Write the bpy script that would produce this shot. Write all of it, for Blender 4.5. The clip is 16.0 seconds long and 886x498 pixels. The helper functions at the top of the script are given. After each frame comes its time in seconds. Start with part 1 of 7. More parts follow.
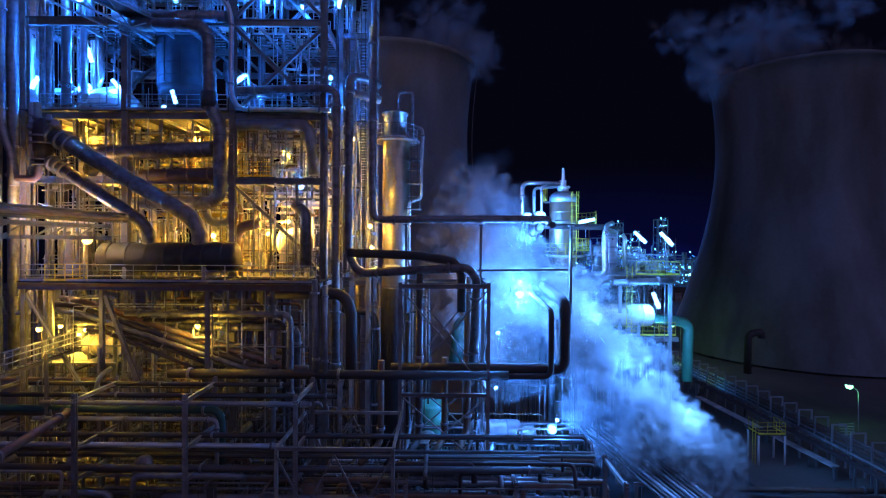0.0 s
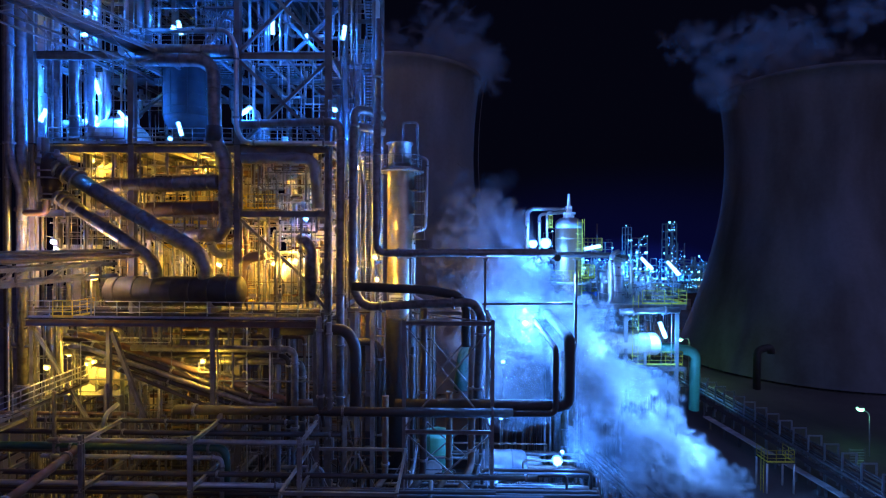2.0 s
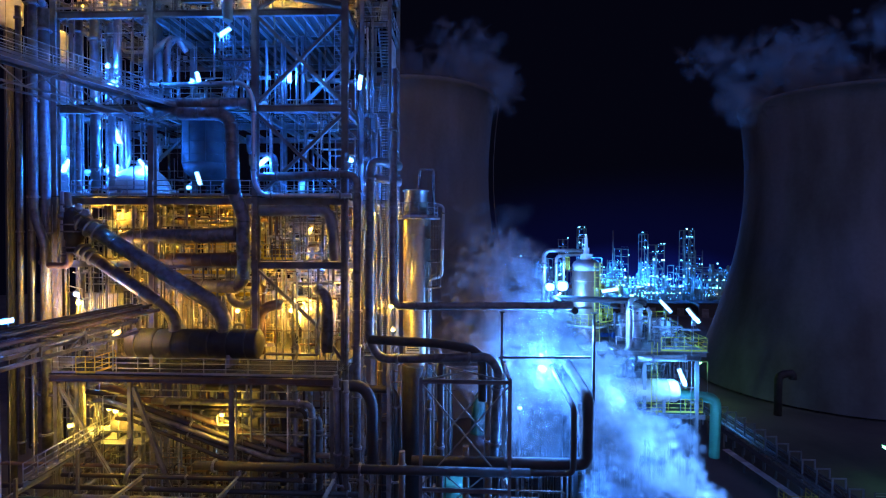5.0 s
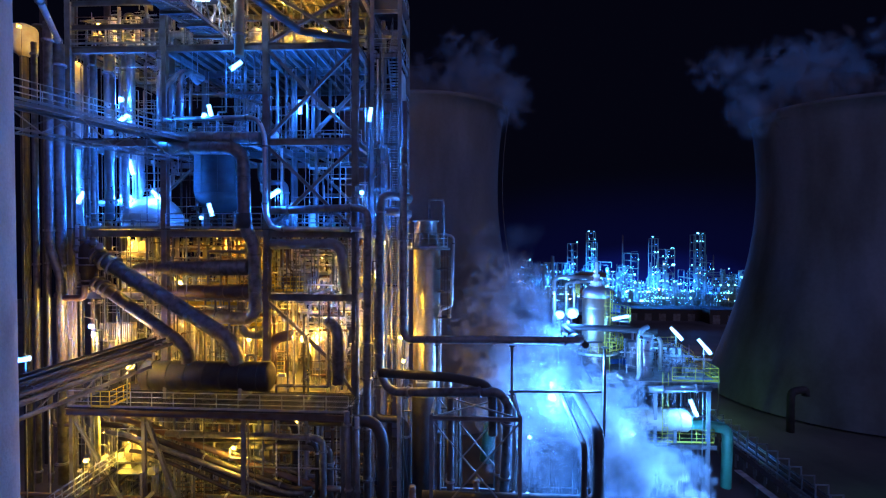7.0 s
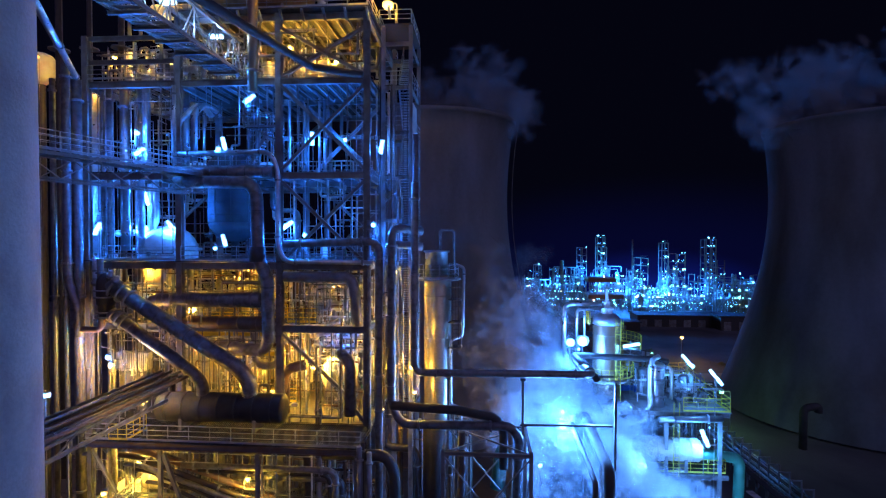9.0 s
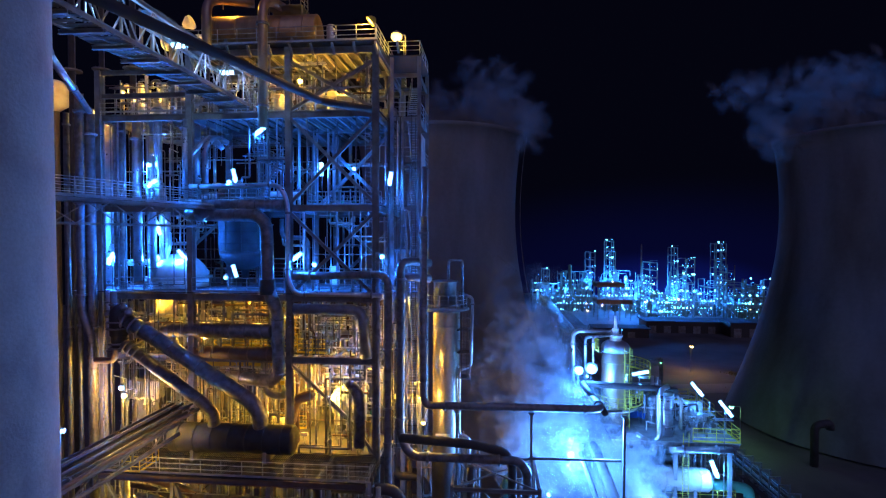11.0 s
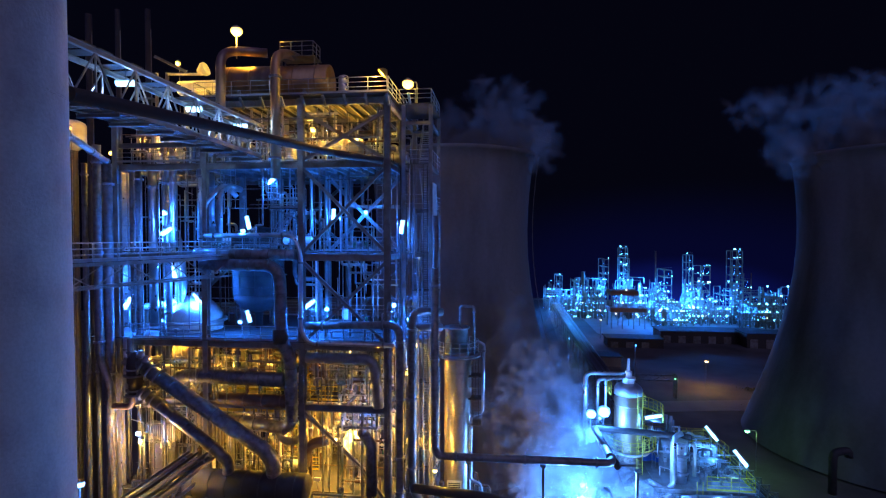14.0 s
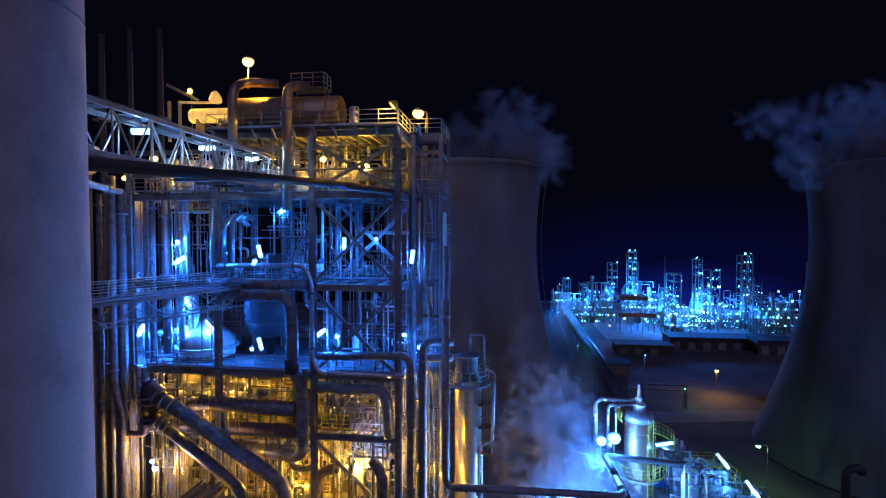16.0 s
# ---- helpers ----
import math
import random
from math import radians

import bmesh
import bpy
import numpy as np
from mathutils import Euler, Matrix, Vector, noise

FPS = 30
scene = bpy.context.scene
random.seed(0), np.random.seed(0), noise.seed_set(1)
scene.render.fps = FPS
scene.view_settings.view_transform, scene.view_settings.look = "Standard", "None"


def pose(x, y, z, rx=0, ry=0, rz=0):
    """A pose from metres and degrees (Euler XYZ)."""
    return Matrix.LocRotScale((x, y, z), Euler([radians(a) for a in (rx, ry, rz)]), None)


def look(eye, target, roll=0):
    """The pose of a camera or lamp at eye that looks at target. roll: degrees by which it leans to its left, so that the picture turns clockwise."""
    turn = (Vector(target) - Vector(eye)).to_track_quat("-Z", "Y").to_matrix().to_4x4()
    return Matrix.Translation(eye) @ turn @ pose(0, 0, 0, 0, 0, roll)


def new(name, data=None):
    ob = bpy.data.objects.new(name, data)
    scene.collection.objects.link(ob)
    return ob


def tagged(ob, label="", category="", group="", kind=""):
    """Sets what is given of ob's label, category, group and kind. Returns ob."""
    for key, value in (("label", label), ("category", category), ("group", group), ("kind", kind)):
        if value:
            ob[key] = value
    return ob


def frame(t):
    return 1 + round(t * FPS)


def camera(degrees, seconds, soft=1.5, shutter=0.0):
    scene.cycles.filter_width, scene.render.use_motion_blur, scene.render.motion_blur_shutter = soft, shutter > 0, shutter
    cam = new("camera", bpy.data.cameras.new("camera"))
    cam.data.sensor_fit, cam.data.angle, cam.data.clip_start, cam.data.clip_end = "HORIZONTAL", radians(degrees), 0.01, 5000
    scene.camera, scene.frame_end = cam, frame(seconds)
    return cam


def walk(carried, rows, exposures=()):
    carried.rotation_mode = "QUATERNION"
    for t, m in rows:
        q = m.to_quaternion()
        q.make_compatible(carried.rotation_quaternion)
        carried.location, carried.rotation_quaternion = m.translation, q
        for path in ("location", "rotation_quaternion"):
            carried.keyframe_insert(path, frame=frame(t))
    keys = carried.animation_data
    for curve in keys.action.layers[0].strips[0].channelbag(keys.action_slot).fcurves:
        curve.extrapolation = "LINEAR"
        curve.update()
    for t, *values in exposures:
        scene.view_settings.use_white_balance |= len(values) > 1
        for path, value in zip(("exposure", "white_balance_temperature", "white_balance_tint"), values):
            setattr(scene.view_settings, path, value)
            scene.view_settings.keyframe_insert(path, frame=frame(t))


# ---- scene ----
cam = camera(81.72, 16.0, soft=1.2)
# seconds, x, y, z, yaw, pitch, roll
ROWS = [
    (0.0, -0.000, -0.000, 20.000, 0.000, -0.700, -0.400),
    (0.5, 0.039, -0.028, 20.610, 0.143, -0.731, -0.387),
    (1.0, 0.098, -0.022, 21.233, 0.336, -0.762, -0.375),
    (1.5, 0.174, 0.026, 21.851, 0.587, -0.794, -0.362),
    (2.0, 0.229, 0.108, 22.462, 0.867, -0.825, -0.350),
    (2.5, 0.237, 0.200, 23.078, 1.135, -0.856, -0.337),
    (3.0, 0.211, 0.266, 23.708, 1.385, -0.887, -0.325),
    (3.5, 0.171, 0.289, 24.357, 1.648, -0.919, -0.312),
    (4.0, 0.114, 0.285, 25.034, 1.928, -0.950, -0.300),
    (6.5, -0.033, 0.293, 28.172, 3.145, -1.106, -0.237),
    (7.0, -0.076, 0.261, 28.797, 3.392, -1.137, -0.225),
    (7.5, -0.160, 0.219, 29.425, 3.626, -1.169, -0.212),
    (8.0, -0.249, 0.177, 30.063, 3.861, -1.200, -0.200),
    (8.5, -0.285, 0.128, 30.688, 4.097, -1.231, -0.187),
    (9.0, -0.266, 0.074, 31.294, 4.333, -1.262, -0.175),
    (11.5, -0.324, -0.012, 34.404, 5.430, -1.419, -0.112),
    (12.0, -0.239, -0.018, 35.017, 5.667, -1.450, -0.100),
    (12.5, -0.190, 0.011, 35.659, 5.908, -1.481, -0.087),
    (13.0, -0.173, 0.045, 36.325, 6.154, -1.512, -0.075),
    (13.5, -0.191, 0.049, 36.974, 6.390, -1.544, -0.062),
    (14.0, -0.249, 0.042, 37.613, 6.604, -1.575, -0.050),
    (14.5, -0.306, 0.039, 38.246, 6.816, -1.606, -0.037),
    (15.0, -0.340, 0.019, 38.849, 7.035, -1.638, -0.024),
    (15.5, -0.385, -0.008, 39.424, 7.244, -1.669, -0.012),
    (16.0, -0.451, -0.013, 40.000, 7.450, -1.700, 0.001),
]
walk(cam, [(t, pose(x, y, z, 90 + pitch, roll, yaw)) for t, x, y, z, yaw, pitch, roll in ROWS])


# ---- night sky, ambient fill and exposure ----
world = bpy.data.worlds.new("night_sky")
scene.world = world
world.use_nodes = True
world.node_tree.nodes["Background"].inputs[0].default_value = (0.13, 0.12, 0.62, 1)
world.node_tree.nodes["Background"].inputs[1].default_value = 0.15
scene.view_settings.exposure = 0.1
scene.cycles.transparent_max_bounces = 96

# wide sun lamp added as fill, standing in for stray site light
fill_sun = new("ambient_fill", bpy.data.lights.new("ambient_fill", "SUN"))
fill_sun.data.energy, fill_sun.data.angle, fill_sun.data.color = 0.29, radians(60), (0.50, 0.49, 0.98)
fill_sun.matrix_world = look((45, -80, 50), (0, 0, 0))

BLUE = (0.016, 0.165, 1.0)
CYAN = (0.05, 0.28, 1.0)
WARM = (1.0, 0.55, 0.06)
LIME = (1.0, 0.63, 0.06)
GREEN = (0.15, 1.0, 0.55)


# ---- materials ----
def material(name, color, rough=0.5, metal=0.0, vary=0.25, scale=1.5, bump=0.15, stain=None, amount=0.35, grain=30.0, streak=1.0):
    m = bpy.data.materials.new(name)
    m.use_nodes = True
    nt = m.node_tree
    bsdf = nt.nodes["Principled BSDF"]
    bsdf.inputs["Metallic"].default_value = metal
    tc = nt.nodes.new("ShaderNodeTexCoord")
    mp = nt.nodes.new("ShaderNodeMapping")
    mp.inputs["Scale"].default_value = (1, 1, streak)
    nt.links.new(tc.outputs["Object"], mp.inputs["Vector"])
    big, fine = nt.nodes.new("ShaderNodeTexNoise"), nt.nodes.new("ShaderNodeTexNoise")
    big.inputs["Scale"].default_value, big.inputs["Detail"].default_value = scale, 6
    fine.inputs["Scale"].default_value, fine.inputs["Detail"].default_value = grain, 4
    nt.links.new(mp.outputs[0], big.inputs["Vector"])
    nt.links.new(tc.outputs["Object"], fine.inputs["Vector"])
    info = nt.nodes.new("ShaderNodeObjectInfo")
    ramp = nt.nodes.new("ShaderNodeValToRGB")
    ramp.color_ramp.elements[0].position, ramp.color_ramp.elements[1].position = 0.42, 0.68
    nt.links.new(big.outputs["Fac"], ramp.inputs["Fac"])
    mul = nt.nodes.new("ShaderNodeMath")
    mul.operation = "MULTIPLY"
    mul.inputs[1].default_value = amount
    nt.links.new(ramp.outputs["Color"], mul.inputs[0])
    mix = nt.nodes.new("ShaderNodeMix")
    mix.data_type = "RGBA"
    mix.inputs["A"].default_value = (*color, 1)
    mix.inputs["B"].default_value = (*(stain or [c * 0.45 for c in color]), 1)
    nt.links.new(mul.outputs[0], mix.inputs["Factor"])
    hsv = nt.nodes.new("ShaderNodeHueSaturation")
    rng = nt.nodes.new("ShaderNodeMapRange")
    rng.inputs["To Min"].default_value, rng.inputs["To Max"].default_value = 1 - vary, 1 + vary
    add = nt.nodes.new("ShaderNodeMath")
    add.operation = "ADD"
    half = nt.nodes.new("ShaderNodeMath")
    half.operation = "MULTIPLY_ADD"
    half.inputs[1].default_value, half.inputs[2].default_value = 0.5, -0.25
    nt.links.new(fine.outputs["Fac"], half.inputs[0])
    nt.links.new(info.outputs["Random"], add.inputs[0])
    nt.links.new(half.outputs[0], add.inputs[1])
    nt.links.new(add.outputs[0], rng.inputs["Value"])
    nt.links.new(mix.outputs["Result"], hsv.inputs["Color"])
    nt.links.new(rng.outputs["Result"], hsv.inputs["Value"])
    nt.links.new(hsv.outputs["Color"], bsdf.inputs["Base Color"])
    rr = nt.nodes.new("ShaderNodeMapRange")
    rr.inputs["To Min"].default_value, rr.inputs["To Max"].default_value = max(rough - 0.12, 0.05), min(rough + 0.18, 1)
    nt.links.new(big.outputs["Fac"], rr.inputs["Value"])
    nt.links.new(rr.outputs["Result"], bsdf.inputs["Roughness"])
    bp = nt.nodes.new("ShaderNodeBump")
    bp.inputs["Strength"].default_value, bp.inputs["Distance"].default_value = bump, 0.02
    nt.links.new(fine.outputs["Fac"], bp.inputs["Height"])
    nt.links.new(bp.outputs["Normal"], bsdf.inputs["Normal"])
    return m


def glow(name, color, strength):
    m = bpy.data.materials.new(name)
    m.use_nodes = True
    b = m.node_tree.nodes["Principled BSDF"]
    b.inputs["Base Color"].default_value = (0.8, 0.8, 0.8, 1)
    b.inputs["Emission Color"].default_value = (*color, 1)
    b.inputs["Emission Strength"].default_value = strength
    return m


def cover(name, color, strength):
    """The milky glass of a lamp, partly clear; its glow imitates the halo round the lamp."""
    m = glow(name, color, strength)
    nt = m.node_tree
    clear, mix = nt.nodes.new("ShaderNodeBsdfTransparent"), nt.nodes.new("ShaderNodeMixShader")
    mix.inputs[0].default_value = 0.55
    nt.links.new(clear.outputs[0], mix.inputs[1])
    nt.links.new(nt.nodes["Principled BSDF"].outputs[0], mix.inputs[2])
    nt.links.new(mix.outputs[0], nt.nodes["Material Output"].inputs[0])
    return m


STEEL = material("grey_painted_steel", (0.20, 0.195, 0.185), 0.5, 0.0, stain=(0.09, 0.06, 0.04), amount=0.65, scale=1.1)
CLAD = material("aluminium_cladding", (0.46, 0.46, 0.45), 0.29, 0.85, stain=(0.2, 0.185, 0.165), amount=0.5, vary=0.25)
# this tint puts the reflected sodium light into the metal's colour
WARMCLAD = material("warm_tinted_cladding", (0.42, 0.30, 0.19), 0.40, 0.85, vary=0.1, stain=(0.25, 0.17, 0.10), amount=0.6, bump=0.1, streak=0.2)
# base colour warmed in place of the golden sodium light on it
SHINY = material("warmed_bright_cladding", (0.44, 0.37, 0.28), 0.33, 0.85, vary=0.1, amount=0.3, bump=0.1)
DARK = material("dark_insulation", (0.21, 0.20, 0.195), 0.38, 0.45, stain=(0.08, 0.066, 0.055), amount=0.7, scale=2.2)
RUSTY = material("weathered_pipe_steel", (0.17, 0.12, 0.09), 0.65, 0.3, stain=(0.16, 0.07, 0.03), amount=0.6)
PIPE = material("grey_pipe_paint", (0.25, 0.25, 0.26), 0.36, 0.35, stain=(0.11, 0.085, 0.07), amount=0.5)
YELLOW = material("yellow_rail_paint", (0.62, 0.46, 0.04), 0.5, 0.0, stain=(0.3, 0.17, 0.05))
GREENP = material("green_pipe_paint", (0.05, 0.2, 0.115), 0.42, 0.0, stain=(0.035, 0.13, 0.075))
TANK = material("white_tank_paint", (0.62, 0.60, 0.56), 0.45, 0.0, stain=(0.38, 0.3, 0.22), amount=0.45)
BUFF = material("buff_wall_panels", (0.50, 0.44, 0.34), 0.7, 0.0, stain=(0.3, 0.22, 0.14), amount=0.5)
PLATE = material("chequer_deck_plate", (0.05, 0.05, 0.05), 0.85, 0.0, stain=(0.1, 0.07, 0.05), amount=0.5)
GALV = material("galvanised_rail", (0.36, 0.37, 0.38), 0.42, 0.6)
CONCRETE = material("weathered_concrete", (0.18, 0.18, 0.185), 0.9, 0.0, vary=0.3, scale=0.12, bump=0.6, stain=(0.09, 0.085, 0.074), amount=1.0, grain=1.6, streak=0.3)
STACK = material("pale_chimney_concrete", (0.36, 0.30, 0.255), 0.85, 0.0, vary=0.5, scale=0.9, bump=0.8, stain=(0.27, 0.215, 0.19), amount=0.9, grain=9.0, streak=0.6)
SOIL = material("dark_yard_ground", (0.15, 0.135, 0.115), 0.95, 0.0, vary=0.2, scale=0.07, bump=0.5, stain=(0.06, 0.058, 0.05), amount=0.8, grain=2.0)
ROADM = material("pale_concrete_road", (0.22, 0.21, 0.20), 0.9, 0.0, scale=0.2, stain=(0.13, 0.12, 0.11), grain=5.0)
ASPHALT = material("dark_asphalt", (0.05, 0.05, 0.052), 0.85, 0.0, scale=0.3, grain=9.0)
BLUETUBE = glow("cold_tube_glow", (0.34, 0.78, 1.0), 12)
BLUECOVER = cover("cold_halo_glass", (0.03, 0.30, 1.0), 1.5)
WARMTUBE = glow("sodium_glow", (1.0, 0.56, 0.11), 5)
WARMCOVER = cover("sodium_halo_glass", (1.0, 0.40, 0.03), 1.5)
GREENTUBE = glow("green_lamp_glow", (0.25, 1.0, 0.5), 4)
FARBLUE = glow("far_cold_lamp_glow", (0.05, 0.36, 1.0), 8)
FARWHITE = glow("far_white_lamp_glow", (0.2, 0.68, 1.0), 8)
FARWARM = glow("far_warm_lamp_glow", (1.0, 0.50, 0.16), 6)
SIGNW = material("white_sign", (0.7, 0.66, 0.55), 0.5, 0.0, vary=0.05)
INK = material("dark_ink", (0.05, 0.045, 0.04), 0.6, 0.0, vary=0.05)
BROWN = material("brown_roof_sheet", (0.16, 0.07, 0.04), 0.7, 0.0, stain=(0.08, 0.04, 0.03))
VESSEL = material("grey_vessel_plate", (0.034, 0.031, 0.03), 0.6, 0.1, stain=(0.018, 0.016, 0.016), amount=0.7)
SOOT = material("soot_black_plate", (0.052, 0.048, 0.047), 0.5, 0.3, stain=(0.10, 0.06, 0.035), amount=0.5)
GRATE = material("dull_black_grating", (0.026, 0.025, 0.024), 0.95, 0.0, vary=0.2)
DIMGREEN = material("dark_green_pipe_paint", (0.02, 0.075, 0.055), 0.42, 0.0, stain=(0.02, 0.05, 0.035))
BLUEP = material("blue_tarpaulin", (0.03, 0.16, 0.5), 0.6, 0.0)


def mist(name, color, thick=0.22):
    """Fine droplets that scatter light evenly to all sides, in soft shreds."""
    m = bpy.data.materials.new(name)
    m.use_nodes = True
    nt = m.node_tree
    nt.nodes.remove(nt.nodes["Principled BSDF"])
    both = []
    for n in ((0, 0, 1), (0.87, -0.5, 0), (0.5, 0.87, 0)):
        nv = nt.nodes.new("ShaderNodeCombineXYZ")
        for k in range(3):
            nv.inputs[k].default_value = n[k]
        d, t, x = nt.nodes.new("ShaderNodeBsdfDiffuse"), nt.nodes.new("ShaderNodeBsdfTranslucent"), nt.nodes.new("ShaderNodeMixShader")
        for b in (d, t):
            b.inputs["Color"].default_value = (*color, 1)
            nt.links.new(nv.outputs[0], b.inputs["Normal"])
        x.inputs[0].default_value = 0.5
        nt.links.new(d.outputs[0], x.inputs[1])
        nt.links.new(t.outputs[0], x.inputs[2])
        both.append(x)
    p, q = nt.nodes.new("ShaderNodeMixShader"), nt.nodes.new("ShaderNodeMixShader")
    p.inputs[0].default_value, q.inputs[0].default_value = 0.5, 0.333
    nt.links.new(both[0].outputs[0], p.inputs[1])
    nt.links.new(both[1].outputs[0], p.inputs[2])
    nt.links.new(p.outputs[0], q.inputs[1])
    nt.links.new(both[2].outputs[0], q.inputs[2])
    # a soft round edge and torn wisps
    uv, far = nt.nodes.new("ShaderNodeUVMap"), nt.nodes.new("ShaderNodeVectorMath")
    far.operation = "DISTANCE"
    far.inputs[1].default_value = (0.5, 0.5, 0)
    nt.links.new(uv.outputs[0], far.inputs[0])
    edge = nt.nodes.new("ShaderNodeMapRange")
    edge.interpolation_type = "SMOOTHSTEP"
    for k, v in (("From Min", 0.5), ("From Max", 0.0), ("To Min", 0.0), ("To Max", thick)):
        edge.inputs[k].default_value = v
    nt.links.new(far.outputs["Value"], edge.inputs["Value"])
    clear, out = nt.nodes.new("ShaderNodeBsdfTransparent"), nt.nodes.new("ShaderNodeMixShader")
    nt.links.new(edge.outputs["Result"], out.inputs[0])
    nt.links.new(clear.outputs[0], out.inputs[1])
    nt.links.new(q.outputs[0], out.inputs[2])
    nt.links.new(out.outputs[0], nt.nodes["Material Output"].inputs[0])
    return m


MIST = mist("steam_droplets", (0.93, 0.94, 0.96))


# ---- building helpers ----
def thing(name, label, category, group="", at=(0, 0, 0), kind=""):
    ob = new(name)
    ob.empty_display_size = 0.2
    ob.location = at
    return tagged(ob, label, category, group, kind)


def mesh_of(name, bm, mat):
    me = bpy.data.meshes.new(name)
    bm.normal_update()
    bm.to_mesh(me)
    bm.free()
    me.materials.append(mat)
    return me


def part(name, bm, mat, parent, label=""):
    ob = new(name, mesh_of(name, bm, mat) if isinstance(bm, bmesh.types.BMesh) else bm)
    if parent:
        ob.parent = parent
        ob.matrix_parent_inverse = Matrix.Translation(parent.location).inverted() if not parent.parent else Matrix.Identity(4)
    return tagged(ob, label)


def box(bm, lo, hi):
    v = [bm.verts.new((x, y, z)) for z in (lo[2], hi[2]) for y in (lo[1], hi[1]) for x in (lo[0], hi[0])]
    for f in ((0, 2, 3, 1), (4, 5, 7, 6), (0, 1, 5, 4), (2, 6, 7, 3), (0, 4, 6, 2), (1, 3, 7, 5)):
        bm.faces.new([v[i] for i in f])
    return bm


def axes(d):
    d = Vector(d).normalized()
    up = Vector((0, 0, 1)) if abs(d.z) < 0.9 else Vector((0, 1, 0))
    s = d.cross(up).normalized()
    return d, s, s.cross(d).normalized()


def bar(bm, a, b, w, h):
    """A square bar from a to b."""
    a, b = Vector(a), Vector(b)
    d, s, u = axes(b - a)
    q = [(s * x * w + u * y * h) / 2 for x, y in ((-1, -1), (1, -1), (1, 1), (-1, 1))]
    v, k = [bm.verts.new(a + c) for c in q], [bm.verts.new(b + c) for c in q]
    for i in range(4):
        bm.faces.new((v[i], v[(i + 1) % 4], k[(i + 1) % 4], k[i]))
    bm.faces.new(v[::-1])
    bm.faces.new(k)
    return bm


def girder(bm, a, b, h, w, t=0.035):
    """A rolled I section from a to b."""
    a, b = Vector(a), Vector(b)
    d, s, u = axes(b - a)
    f, k = w / 2, t / 2
    p = ((-f, -h / 2), (f, -h / 2), (f, -h / 2 + t), (k, -h / 2 + t), (k, h / 2 - t), (f, h / 2 - t), (f, h / 2), (-f, h / 2), (-f, h / 2 - t), (-k, h / 2 - t), (-k, -h / 2 + t), (-f, -h / 2 + t))
    v, e = [bm.verts.new(a + s * x + u * y) for x, y in p], [bm.verts.new(b + s * x + u * y) for x, y in p]
    for i in range(12):
        bm.faces.new((v[i], v[(i + 1) % 12], e[(i + 1) % 12], e[i]))
    bm.faces.new(v[::-1])
    bm.faces.new(e)
    return bm


def rounded(pts, bend):
    pts = [Vector(p) for p in pts]
    out = [pts[0]]
    for a, b, c in zip(pts, pts[1:], pts[2:]):
        da, dc = (a - b), (c - b)
        k = min(bend, da.length * 0.48, dc.length * 0.48)
        p, q = b + da.normalized() * k, b + dc.normalized() * k
        for i in range(6):
            t = i / 5
            out.append(p * (1 - t) ** 2 + b * 2 * t * (1 - t) + q * t * t)
    return out + [pts[-1]]


def tube(bm, pts, r, seg=12, bend=None, caps=True):
    line = rounded(pts, bend if bend is not None else r * 3.2)
    d, s, u = axes(line[1] - line[0])
    last, rings = d, []
    for i, p in enumerate(line):
        d = (line[min(i + 1, len(line) - 1)] - line[max(i - 1, 0)]).normalized()
        s = last.rotation_difference(d) @ s
        last = d
        u = s.cross(d)
        rings.append([bm.verts.new(p + r * (s * math.cos(k * math.tau / seg) + u * math.sin(k * math.tau / seg))) for k in range(seg)])
    for a, b in zip(rings, rings[1:]):
        for k in range(seg):
            bm.faces.new((a[k], b[k], b[(k + 1) % seg], a[(k + 1) % seg])).smooth = True
    if caps:
        bm.faces.new(rings[0])
        bm.faces.new(rings[-1][::-1])
    return bm


def lathe(bm, a, axis, profile, seg=24, smooth=True):
    """Turns (distance along the axis, radius) round the axis that starts at a."""
    d, s, u = axes(axis)
    rings = []
    for h, r in profile:
        c = Vector(a) + d * h
        rings.append([bm.verts.new(c + r * (s * math.cos(k * math.tau / seg) + u * math.sin(k * math.tau / seg))) for k in range(seg)] if r > 1e-4 else [bm.verts.new(c)])
    for p, q in zip(rings, rings[1:]):
        for k in range(seg):
            n = (k + 1) % seg
            loop = [p[k % len(p)], q[k % len(q)], q[n % len(q)], p[n % len(p)]]
            face = list(dict.fromkeys(loop))
            if len(face) > 2:
                bm.faces.new(face).smooth = smooth
    for g, flip in ((rings[0], False), (rings[-1], True)):
        if len(g) > 1:
            bm.faces.new(g[::-1] if flip else g)
    return bm


def B():
    return bmesh.new()


FLANGES = {}


def flange(parent, at, d, r):
    key = round(r, 2)
    if key not in FLANGES:
        bm = B()
        lathe(bm, (0, 0, -0.045 - r * 0.1), (0, 0, 1), [(0, r * 1.02), (0, r * 1.38), (0.04 + r * 0.09, r * 1.38), (0.04 + r * 0.09, r * 1.3), (0.055 + r * 0.11, r * 1.3), (0.055 + r * 0.11, r * 1.38), (0.09 + r * 0.2, r * 1.38), (0.09 + r * 0.2, r * 1.02)], 14, False)
        FLANGES[key] = mesh_of("flange", bm, PIPE)
    ob = part("flange", FLANGES[key], None, parent)
    ob.matrix_basis = Matrix.Translation(at) @ Vector((0, 0, 1)).rotation_difference(Vector(d)).to_matrix().to_4x4()
    return ob


